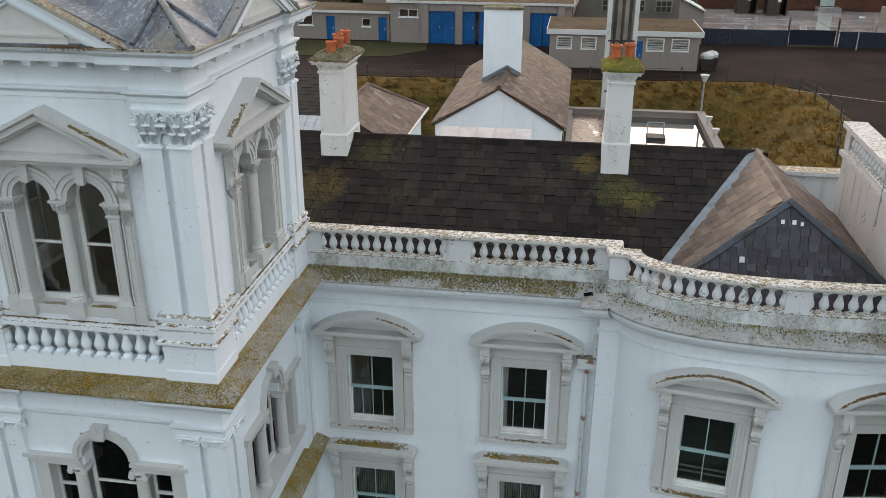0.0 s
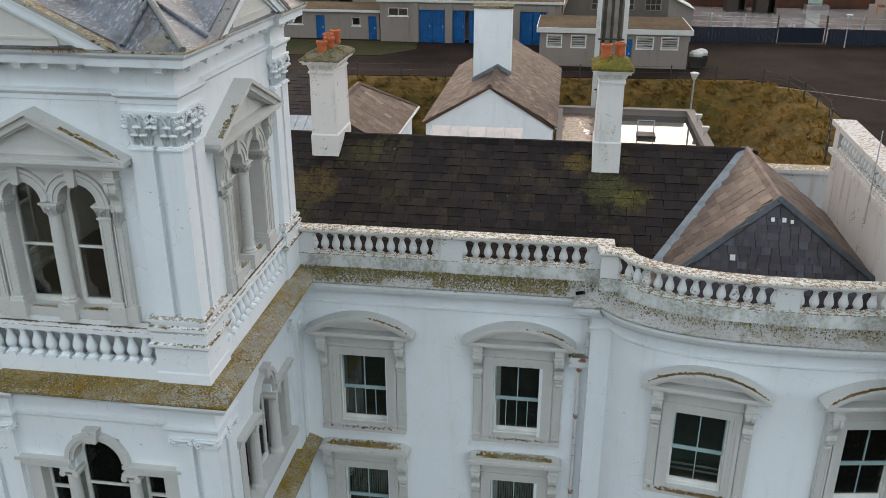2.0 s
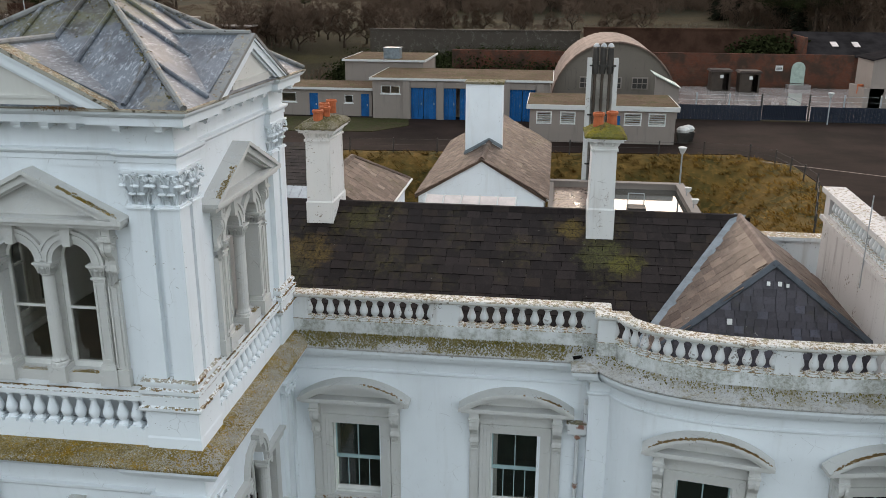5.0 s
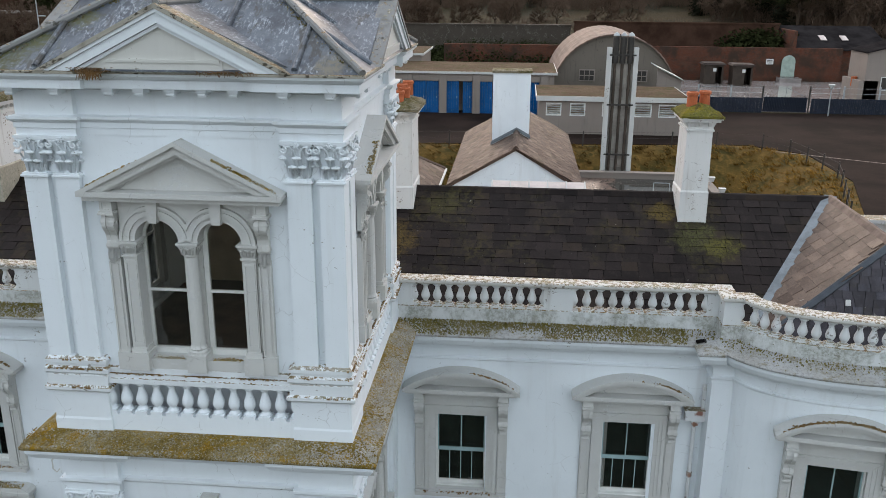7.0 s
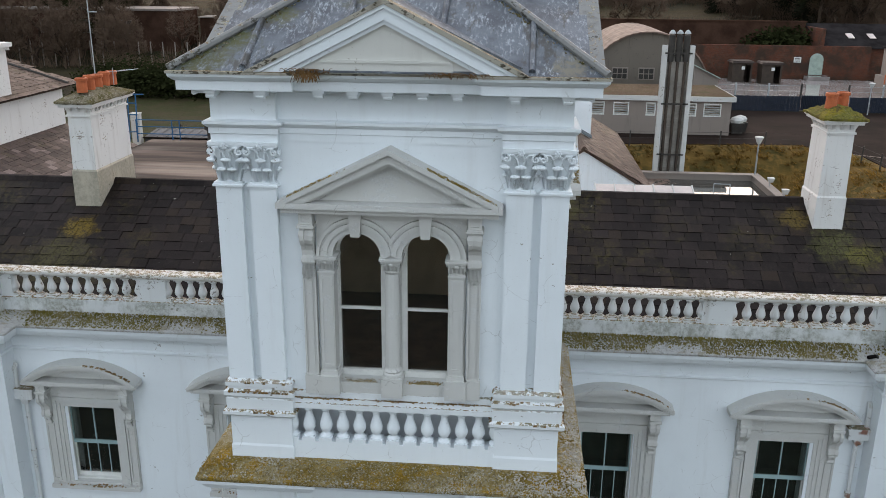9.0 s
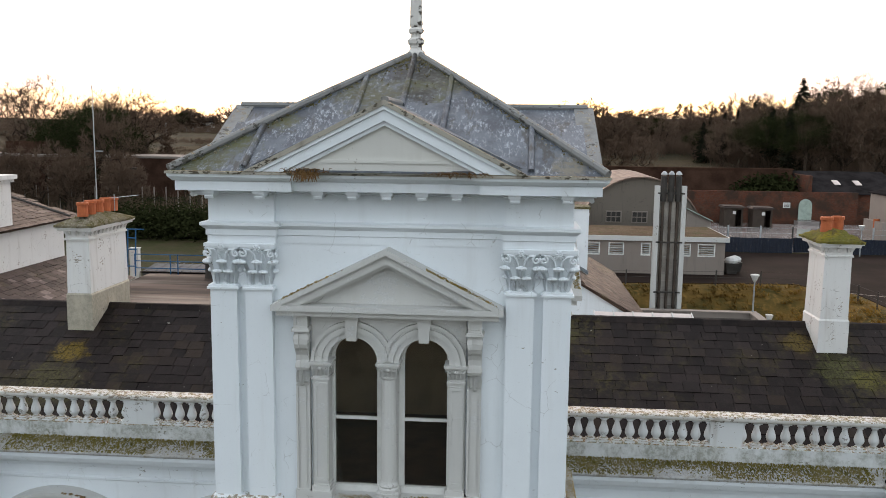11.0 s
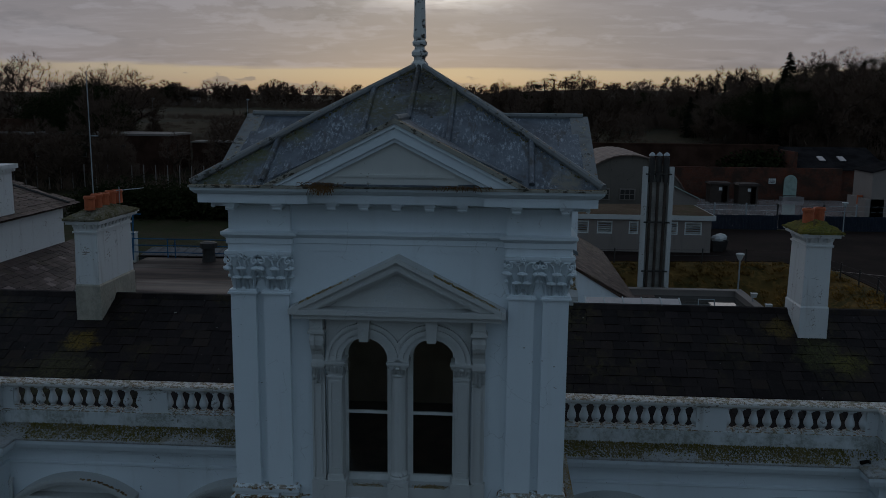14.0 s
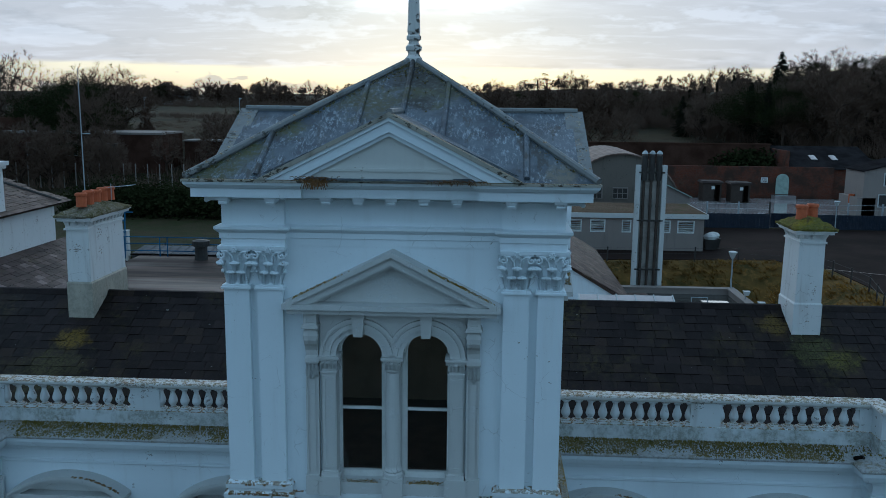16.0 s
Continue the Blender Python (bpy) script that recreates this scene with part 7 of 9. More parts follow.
# ---- the lower ranges behind the wings ----
def gable_house():
    h = thing("rear_house", "white rendered rear house with brown tiled gable roof", "house", (-3.65, 49, -2))
    x0, x1, y0, y1, ze, zr, xm = -6.95, -0.35, 41.6, 57.0, 5.30, 7.20, -3.62
    bm = bmesh.new()
    prism(bm, [(x0 + 0.15, -2), (x1 - 0.15, -2), (x1 - 0.15, ze), (xm, zr - 0.10), (x0 + 0.15, ze)], y0 + 0.1, y1 - 0.1)
    part("wall", bm, WHITE, h)
    bm = bmesh.new()
    for a, b in ((x0, xm), (xm, x1)):
        za, zb = (ze - 0.06, zr) if a == x0 else (zr, ze - 0.06)
        prism(bm, [(a, za), (b, zb), (b, zb - 0.14), (a, za - 0.14)], y0, y1)
    roof = part("roof", bm, TILE, h, "brown tiled gable roof")
    sl = (zr - ze) / (xm - x0)
    cover(roof, (xm, y0, zr + 0.02), (0, 1, 0), (-1, 0, -sl), y1 - y0, 3.9, TILE, lambda p: p.x > x0 - 0.02 and y0 < p.y < y1, lambda p: p.y < 47.5, (0.34, 0.29), seed=21)
    cover(roof, (xm, y1, zr + 0.02), (0, -1, 0), (1, 0, -sl), y1 - y0, 3.9, TILE, lambda p: p.x < x1 + 0.02 and y0 < p.y < y1, None, (0.34, 0.29), seed=22)
    ridge_tiles(roof, (xm, y0, zr + 0.06), (xm, y1, zr + 0.06), TILE, 0.16, 0.5)
    bm = bmesh.new()
    tube(bm, [(x1 + 0.03, y0, ze - 0.08), (x1 + 0.03, y1, ze - 0.08)], 0.06, 6)
    part("gutter", bm, FASCIA, h)
    settle(h)
    c = thing("chimney", "broad white chimney stack on the rear house roof", "chimney", (-3.9, 46.9, 6.4), "chimneys")
    bm = bmesh.new()
    box(bm, -4.93, -2.95, 46.3, 47.6, 5.8, 10.30)
    part("shaft", bm, WHITE, c)
    bm = bmesh.new()
    box(bm, -5.0, -2.88, 46.23, 47.67, 10.30, 10.42)
    part("cap", bm, CAPGREY, c)
    bm = bmesh.new()
    prism(bm, [(-5.0, 6.45), (-3.62, 7.24), (-2.88, 6.83), (-2.88, 7.02), (-3.62, 7.43), (-5.0, 6.64)], 46.27, 46.31)
    part("flashing", bm, LEADTRIM, c)
    settle(c)


gable_house()


def ridge_light():
    """A raised glazed light on the back slope, its pale sheets showing over the ridge."""
    t = thing("roof_lantern", "pale translucent sheet roof light standing behind the slate ridge", "roof light", (-2.8, 27.2, 7))
    x0, n, w = -4.36, 5, 0.61
    low, high = (26.3, 8.02), (28.2, 8.66)
    for k in range(n):
        x = x0 + w * k
        bm = bmesh.new()
        top = [bm.verts.new(p) for p in ((x + 0.02, *low), (x + w - 0.02, *low), (x + w - 0.02, *high), (x + 0.02, *high))]
        under = [bm.verts.new(v.co - Vector((0, 0, 0.04))) for v in top]
        bm.faces.new(top), bm.faces.new(under[::-1])
        for i in range(4):
            bm.faces.new((top[i], under[i], under[(i + 1) % 4], top[(i + 1) % 4]))
        part("roof_sheet", bm, POLY, t)
    for k in range(n + 1):
        x = x0 + w * k
        bm = bmesh.new()
        tube(bm, [(x, low[0], low[1] + 0.02), (x, high[0], high[1] + 0.02)], 0.025, 6)
        part("glazing_bar", bm, FASCIA, t)
    bm = bmesh.new()
    for x in (x0, x0 + n * w - 0.08):
        prism(bm, [(x, 6.4), (x + 0.08, 6.4), (x + 0.08, 7.95), (x, 7.95)], low[0] + 0.05, low[0] + 0.6)
        box(bm, x, x + 0.08, low[0] + 0.6, high[0] - 0.1, 6.4, 8.08)
    box(bm, x0 + 0.08, x0 + n * w - 0.08, low[0] + 0.06, low[0] + 0.14, 6.4, 7.97)
    box(bm, x0 + 0.08, x0 + n * w - 0.08, high[0] - 0.12, high[0] - 0.04, 6.4, 8.56)
    part("kerb", bm, FASCIA, t)
    settle(t)


ridge_light()


def rear_range():
    """A white range running back from the wing, its hipped tile roof ending away from it."""
    h = thing("rear_range", "white rear range with a brown hipped tile roof", "house", (-9.3, 37, -2))
    x0, x1, xr, ya, yb, ze, zr = -11.65, -6.95, -9.30, 33.4, 40.2, 6.40, 7.90
    bm = bmesh.new()
    box(bm, x0 + 0.25, x1 - 0.25, ya, yb - 0.25, -2, ze)
    part("wall", bm, WHITE, h)
    bm = bmesh.new()
    v = [bm.verts.new(p) for p in ((x0, ya, ze), (x1, ya, ze), (x1, yb, ze), (x0, yb, ze), (xr, ya, zr), (xr, yb - 2.2, zr))]
    for f in ((1, 2, 5, 4), (2, 3, 5), (3, 0, 4, 5), (0, 1, 4), (3, 2, 1, 0)):
        bm.faces.new([v[i] for i in f])
    roof = part("roof", bm, TILE, h)
    s = (zr - ze) / (x1 - xr)
    cover(roof, (xr, ya, zr), (0, 1, 0), (1, 0, -s), yb - ya, 3.0, TILE, lambda p: p.x < x1 and p.y < yb - 0.05 - (p.z - ze) / (zr - ze) * 2.2, None, (0.42, 0.33), 31)
    ridge_tiles(roof, (xr, ya, zr + 0.05), (xr, yb - 2.2, zr + 0.05), TILE, 0.15, 0.5)
    ridge_tiles(roof, (xr, yb - 2.2, zr + 0.05), (x1, yb, ze + 0.05), TILE, 0.13, 0.45, 0.05, "hip_tile")
    bm = bmesh.new()
    tube(bm, [(x1 + 0.06, ya, ze - 0.02), (x1 + 0.06, yb, ze - 0.02)], 0.06, 6)
    part("gutter", bm, FASCIA, h)
    bm = bmesh.new()
    box(bm, x1 - 0.26, x1 - 0.235, 36.2, 37.0, 4.7, 5.9)
    part("window", bm, IRON, h)
    settle(h)
    t = thing("rear_slope", "dark slate roof slope behind the tower", "roof", (-12, 35, 7))
    sheet("slope", [(-14.0, 32.6, 7.0), (-9.7, 32.6, 7.0), (-9.7, 37.6, 8.5), (-14.0, 37.6, 8.5)], JOINT, t)
    cover(t, (-14.0, 37.6, 8.52), (1, 0, 0), (0, -1, -0.30), 4.3, 5.2, SLATE, lambda p: p.y > 32.6 and p.x < -9.7, None, (0.40, 0.30), 33)
    settle(t)


rear_range()


def skylight():
    t = thing("roof_light", "blue-grey glazed roof light behind the ridge", "roof light", (-10.3, 31.3, 7))
    bm = bmesh.new()
    box(bm, -11.1, -9.6, 30.9, 32.3, 4.0, 7.2)
    part("kerb", bm, SLATE, t)
    for k in range(4):
        bm = bmesh.new()
        box(bm, -11.1 + 0.39 * k, -10.73 + 0.39 * k, 0, 1.5, 0, 0.03)
        part("glazed_sheet", turn(bm, pose(0, 30.85, 7.22, 22)), GALV, t)
    settle(t)


skylight()


def flat_roof():
    t = thing("flat_roof_block", "low block with flat roof holding a sheet of bright rainwater", "building", (3.6, 48, -2))
    bm = bmesh.new()
    box(bm, -0.3, 7.9, 43.0, 53.6, -2, 3.18)
    part("wall", bm, RENDER, t)
    bm = bmesh.new()
    for a in ((-0.3, 7.9, 53.3, 53.7), (7.55, 7.95, 43.0, 53.7), (-0.3, 7.9, 43.0, 43.3), (-0.3, -0.02, 43.0, 53.7)):
        box(bm, *a, 3.1, 3.50)
    part("parapet", bm, RENDER, t)
    bm = bmesh.new()
    for a in ((-0.35, 8.0, 53.25, 53.78), (7.5, 8.02, 43.0, 53.24)):
        box(bm, *a, 3.50, 3.58)
    part("coping", bm, RENDER, t)
    bm = bmesh.new()
    rnd = random.Random(2)
    for _ in range(150):
        x, y, r = abs(rnd.gauss(0.0, 0.7)) + 0.05, rnd.uniform(44, 53), rnd.uniform(0.02, 0.07)
        taper(bm, x, y, 3.15, 3.19 + r * 0.4, r * 2.4, r * 2, r, r)
    tagged(part("moss_debris", bm, CAPGREY, t), kind="stuff")
    settle(t)
    bm = bmesh.new()
    box(bm, 0.02, 7.52, 43.4, 53.25, 3.15, 3.20)
    tagged(part("puddle", bm, PUDDLE), "shallow rainwater standing on the flat roof, mirroring the sky", "water", kind="structure")
    k = thing("roof_hatch", "small black framed hatch standing in the roof water", "roof hatch", (4.7, 48.3, 3.15))
    bm = bmesh.new()
    box(bm, 4.2, 5.2, 47.8, 48.8, 3.1, 3.36)
    part("base", bm, IRON, k)
    for x in (4.25, 5.15):
        bm = bmesh.new()
        tube(bm, [(x, 48.7, 3.3), (x, 48.8, 4.0)], 0.03, 6)
        part("post", bm, GALV, k)
    bm = bmesh.new()
    tube(bm, [(4.25, 48.8, 4.0), (5.15, 48.8, 4.0)], 0.03, 6)
    part("rail", bm, GALV, k)
    settle(k)


flat_roof()


def lamp_post(x, y, z, h):
    t = thing("yard_lamp", "slim white lamp post with a wide lantern head", "lamp post", (x, y, z))
    bm = bmesh.new()
    tube(bm, [(x, y, z), (x, y, z + h - 0.45)], 0.055, 8, 0.045)
    part("post", bm, GALV, t)
    bm = bmesh.new()
    lathe(bm, ((0.06, 0), (0.12, 0.06), (0.24, 0.36), (0.27, 0.38), (0.27, 0.43), (0.2, 0.46)), x, y, z + h - 0.46, 10)
    part("lantern", bm, FASCIA, t)
    settle(t)


lamp_post(7.75, 53.5, 3.5, 2.4)
for x, y in ((7.75, 50.4), (7.75, 47.6)):
    t = thing("flood_light", "small white flood light on the flat roof parapet", "flood light", (x, y, 3.58), "flood lights")
    bm = bmesh.new()
    tube(bm, [(x, y, 3.55), (x, y, 3.85)], 0.03, 6)
    part("stem", bm, GALV, t)
    bm = bmesh.new()
    taper(bm, x + 0.05, y, 3.82, 4.08, 0.22, 0.2, 0.38, 0.34)
    part("head", bm, FASCIA, t)
    settle(t)


def flue_stack():
    t = thing("boiler_flue", "three tall steel boiler flues between two white posts", "flue", (2.65, 54.3, -2))
    for x in (1.86, 3.46):
        bm = bmesh.new()
        box(bm, x - 0.14, x + 0.14, 54.1, 54.14, -2, 11.1), box(bm, x - 0.14, x + 0.14, 54.46, 54.5, -2, 11.1), box(bm, x - 0.02, x + 0.02, 54.14, 54.46, -2, 11.1)
        part("post", bm, FASCIA, t, "white painted steel post")
    bm = bmesh.new()
    box(bm, 1.99, 3.33, 54.36, 54.42, -2, 10.9)
    for k in range(26):
        box(bm, 1.99, 3.33, 54.33, 54.36, -1.8 + 0.5 * k, -1.76 + 0.5 * k)
    part("backing_panel", bm, PANEL, t, "pale ribbed metal panel behind the pipes")
    for x in (2.22, 2.66, 3.10):
        bm = bmesh.new()
        tube(bm, [(x, 54.22, -2), (x, 54.22, 11.2)], 0.088, 12)
        for z in range(0, 11, 2):
            lathe(bm, ((0.105, 0), (0.105, 0.10)), x, 54.22, z + 0.5, 12)
        pipe = part("pipe", bm, STEEL, t, "stained steel flue pipe")
        bm = bmesh.new()
        lathe(bm, ((0.17, -0.9), (0.19, 0.0), (0.19, 0.62), (0.15, 0.68)), x, 54.22, 11.05, 12)
        part("cowl", bm, IRON, pipe, "black flue cowl")
        bm = bmesh.new()
        lathe(bm, ((0.20, 0), (0.18, 0.08), (0.10, 0.18), (0.02, 0.22)), x, 54.22, 11.78, 12)
        part("cap", bm, GALV, pipe, "pale metal rain cap")
    for z in (4.5, 7.6, 10.6):
        bm = bmesh.new()
        box(bm, 1.86, 3.46, 54.06, 54.12, z, z + 0.10)
        part("cross_bar", bm, IRON, t)
    settle(t)


flue_stack()


def parapet_block():
    """The tall end block: stained wall with a blind balustrade under its coping."""
    t = thing("end_block", "stained pale rendered end block with a blind balustrade along its top", "building", (9, 22, -2))
    m = pose(7.45, 20.2, 0, 0, 0, -92)          # x runs towards the camera's side
    L0, L1 = -4.6, 4.2
    bm = bmesh.new()
    box(bm, L0, L1, 0.0, 4.5, 5.5, 9.32)
    part("wall", turn(bm, m), WEATHERED, t)
    bm = bmesh.new()
    box(bm, L0 - 0.10, L1, -0.10, 4.5, 9.20, 9.32), box(bm, L0, L1, -0.02, 0.40, 9.32, 9.42)
    box(bm, L0 - 0.12, L1, -0.12, 0.5, 9.98, 10.12), box(bm, L0, L1, 0.16, 0.40, 9.4, 10.0), box(bm, L0, L0 + 0.45, -0.02, 0.40, 9.4, 10.0)
    part("parapet", turn(bm, m), WEATHERED, t)
    first = None
    for i in range(29):
        pl = m @ Matrix.Translation((L0 + 0.6 + 0.28 * i, 0.12, 9.42)) @ Matrix.Diagonal((1, 1, 0.79, 1))
        if first is None:
            first = part("baluster", baluster_mesh(), CHIPPED, t)
            first.matrix_basis = pl
        else:
            again(first, t, pl, "baluster")
    bm = bmesh.new()
    tube(bm, [m @ Vector((-0.4, -0.12, z)) for z in (8.6, 10.9)], 0.014, 6)
    part("conductor", bm, GALV, t)
    settle(t)


parapet_block()


def lead_flat():
    bm = bmesh.new()
    box(bm, 7.0, 13, 17.8, 29.5, 6.6, 6.75)
    tagged(part("lead_flat", bm, LEADTRIM), "grey lead flat between the bow roof and the end block", "roof", kind="structure")
    bm = bmesh.new()
    box(bm, 5.5, 10.5, 26.6, 27.0, 5.5, 8.0), box(bm, 5.4, 10.6, 26.5, 27.1, 8.0, 8.12)
    tagged(part("rear_parapet", bm, CHIPPED), "low white rear parapet beyond the hip roof", "parapet", kind="structure")


lead_flat()


def left_rear():
    # the mono-pitch slates, the white wall above them and its roof
    t = thing("rear_wing", "white rear wing with brown tiled roofs and stained walls", "building", (-30, 33, -2))
    bm = bmesh.new()
    box(bm, -38, -26.0, 30.4, 36.0, -2, 10.42)
    part("wall", bm, STACK, t)
    bm = bmesh.new()
    box(bm, -38, -25.88, 30.3, 36.1, 10.42, 10.48)
    part("eaves_board", bm, FASCIA, t)
    sheet("upper_roof", [(-33.5, 30.2, 12.75), (-33.5, 36.1, 12.75), (-25.8, 36.1, 10.45), (-25.8, 30.2, 10.45)][::-1], TILE, t)
    cover(t, (-33.5, 30.2, 12.78), (0, 1, 0), (1, 0, -0.30), 5.9, 8.0, TILE, lambda p: p.x < -25.75, None, (0.36, 0.30), seed=41)
    bm = bmesh.new()
    tube(bm, [(-33.5, 36.12, 12.82), (-25.75, 36.12, 10.50)], 0.07, 6)
    part("verge_tile", bm, IRON, t)
    sheet("lower_roof", [(-26.0, 27.0, 8.78), (-26.0, 36.4, 8.78), (-23.6, 36.4, 7.772), (-23.6, 27.0, 7.772)][::-1], TILE_P, t)
    bm = bmesh.new()
    box(bm, -26.0, -23.75, 27.1, 36.3, -2, 7.68)
    part("lower_wall", bm, STACK, t)
    cover(t, (-26.0, 27.0, 8.80), (0, 1, 0), (1, 0, -0.42), 9.3, 4.3, TILE_P, lambda p: p.x < -23.6, None, (0.36, 0.30), seed=42)
    settle(t)
    c = thing("chimney", "plain white chimney stack of the rear wing", "chimney", (-26.6, 31.6, 10.2), "chimneys")
    bm = bmesh.new()
    box(bm, -27.4, -25.94, 31.0, 32.2, 10.2, 12.26)
    part("shaft", bm, STACK, c)
    bm = bmesh.new()
    box(bm, -27.5, -25.84, 30.9, 32.3, 12.18, 12.30), box(bm, -27.58, -25.76, 30.82, 32.38, 12.30, 12.46)
    part("cap", bm, STACK, c)
    settle(c)
    f = thing("felt_roof", "wet brown felt flat roof with a pale edge", "roof", (-17, 34, -2))
    bm = bmesh.new()
    box(bm, -24.5, -12.0, 30.2, 41.6, -2, 7.05)
    part("wall", bm, RENDER, f)
    bm = bmesh.new()
    box(bm, -24.7, -11.8, 29.9, 41.8, 7.05, 7.16)
    part("felt", bm, FELTGREY, f)
    settle(f)
    q = thing("ribbed_sheet_roof", "low blue-grey sheet roof with raised ribs behind the felt", "roof", (-19, 42.3, 6.9))
    sheet("sheet", [(-25.2, 41.84, 7.20), (-11.8, 41.84, 7.20), (-11.8, 43.4, 7.36), (-25.2, 43.4, 7.36)], HIPGREY, q, 0.4)
    # narrow black strip between the felt and the ribbed sheet
    bm = bmesh.new()
    box(bm, -25.2, -11.8, 41.6, 41.82, 7.17, 7.22)
    part("gutter", bm, JOINT, q, "narrow black strip along the sheet's front edge")
    for k in range(30):
        x = -25.0 + 0.45 * k
        bm = bmesh.new()
        box(bm, x - 0.025, x + 0.025, 41.86, 43.38, 7.25, 7.27)
        for v in bm.verts:
            v.co.z += (v.co.y - 41.86) * 0.1026 - 0.03
        part("rib", bm, HIPGREY, q)
    settle(q)
    r = thing("blue_railing", "blue painted tubular guard rail along the flat roof", "railing", (-22, 41.4, 7.16))
    for x in (-25.36, -23.58, -23.2, -21.4, -19.6, -17.8, -16.0, -14.6):
        bm = bmesh.new()
        tube(bm, [(x, 41.4, 7.14), (x, 41.4, 8.14)], 0.03, 6)
        part("post", bm, BLUERAIL, r)
    for z in (8.12, 7.79, 7.44):
        bm = bmesh.new()
        tube(bm, [(-25.36, 41.4, z), (-14.6, 41.4, z)], 0.026, 6)
        part("rail", bm, BLUERAIL, r)
    for x, z in ((-25.80, 7.0), (-25.40, 7.0)):
        bm = bmesh.new()
        tube(bm, [(x, 41.5, z), (x + 0.09, 41.5, 9.36)], 0.035, 6)
        part("tall_post", bm, BLUERAIL, r)
    for x0, x1, z in ((-25.95, -24.9, 9.33), (-25.75, -25.3, 8.90), (-25.78, -25.3, 8.34), (-25.8, -25.34, 7.5)):
        bm = bmesh.new()
        tube(bm, [(x0, 41.5, z), (x1, 41.5, z)], 0.032, 6)
        part("top_bar" if z > 9 else "rung", bm, BLUERAIL, r)
    settle(r)
    w = thing("plant_box", "white metal plant box behind the blue frame", "cabinet", (-25.6, 42.2, 5.0))
    bm = bmesh.new()
    box(bm, -25.86, -25.42, 41.9, 42.2, 5.0, 8.30)
    part("case", bm, FASCIA, w)
    bm = bmesh.new()
    box(bm, -25.89, -25.39, 41.87, 42.23, 8.30, 8.34)
    part("lid", bm, FASCIA, w)
    settle(w)
    b = thing("roof_vent", "stubby black vent cowl on the felt roof", "vent", (-21.3, 40.8, 7.16))
    bm = bmesh.new()
    lathe(bm, ((0.34, 0), (0.30, 0.35), (0.30, 0.7), (0.42, 0.74), (0.42, 0.98), (0.2, 1.05)), -21.3, 40.8, 7.1, 12)
    part("cowl", bm, IRON, b)
    settle(b)
    m = thing("radio_mast", "thin white pole mast with short crossbars", "mast", (-28.9, 45, -2))
    bm = bmesh.new()
    tube(bm, [(-28.95, 45, -2), (-28.95, 45, 16.4)], 0.042, 6, 0.026)
    part("pole", bm, GALV, m)
    for z, w in ((13.0, 0.45), (9.7, 0.6)):
        bm = bmesh.new()
        tube(bm, [(-28.95, 45, z), (-28.95 + w, 45, z)], 0.03, 5)
        part("crossbar", bm, GALV, m)
    settle(m)


left_rear()

# ---- the yard ----
def flat_building(name, label, x0, x1, y0, y1, top, holes, fascia=0.32, over=0.25):
    b = thing(name, label, "building", ((x0 + x1) / 2, (y0 + y1) / 2, YARD))
    bm = bmesh.new()
    holed(bm, x0, x1, YARD - 0.2, top - 0.1, y0, y0 + 0.25, holes)
    box(bm, x0, x0 + 0.25, y0 + 0.25, y1, YARD - 0.2, top - 0.1), box(bm, x1 - 0.25, x1, y0 + 0.25, y1, YARD - 0.2, top - 0.1), box(bm, x0, x1, y1 - 0.25, y1, YARD - 0.2, top - 0.1)
    part("wall", bm, RENDER, b)
    bm = bmesh.new()
    box(bm, x0 - over, x1 + over, y0 - over, y0 - over + 0.05, top - fascia, top), box(bm, x1 + over - 0.05, x1 + over, y0 - over + 0.05, y1, top - fascia, top), box(bm, x0 - over, x0 - over + 0.05, y0 - over + 0.05, y1, top - fascia, top)
    part("fascia", bm, FASCIA, b, "weathered white fascia board")
    bm = bmesh.new()
    box(bm, x0 - over + 0.05, x1 + over - 0.05, y0 - over + 0.05, y1 + 0.1, top - fascia + 0.08, top - 0.02)
    part("roof", bm, FELT, b, "flat roof overgrown with brown moss")
    bm = bmesh.new()
    box(bm, x0 + 0.3, x1 - 0.3, y0 + 1.6, y0 + 1.7, YARD, top - 0.4)
    part("inner_wall", bm, INSIDE, b)
    return b


def small_window(b, x0, x1, z0, z1, y, bars=1):
    bm = bmesh.new()
    cols = [x0 + 0.06] + [x0 + (x1 - x0) * k / (bars + 1) for k in range(1, bars + 1)] + [x1 - 0.06]
    holed(bm, x0, x1, z0, z1, y + 0.04, y + 0.12, [(a + (0.03 if k else 0), c - (0.03 if k < bars else 0), z0 + 0.06, z1 - 0.06) for k, (a, c) in enumerate(zip(cols, cols[1:]))])
    box(bm, x0 - 0.08, x1 + 0.08, y - 0.06, y + 0.05, z0 - 0.08, z0)
    w = part("window", bm, WOODWHITE, b, "white framed window")
    bm = bmesh.new()
    box(bm, x0 + 0.04, x1 - 0.04, y + 0.075, y + 0.085, z0 + 0.04, z1 - 0.04)
    part("pane", bm, GLASS, w)


def louvre(b, x0, x1, z0, z1, y):
    bm = bmesh.new()
    holed(bm, x0, x1, z0, z1, y - 0.02, y + 0.14, [(x0 + 0.08, x1 - 0.08, z0 + 0.08, z1 - 0.08)])
    w = part("louvre", bm, WOODWHITE, b, "white louvred vent")
    first = None
    for k in range(5):
        m = pose(0, y + 0.06, z0 + 0.16 + (z1 - z0 - 0.28) * k / 4, -38)
        if first is None:
            bm = bmesh.new()
            box(bm, x0 + 0.06, x1 - 0.06, -0.09, 0.09, -0.012, 0.012)
            first = part("slat", bm, WOODWHITE, w)
            first.matrix_basis = m
        else:
            again(first, w, m, "slat")


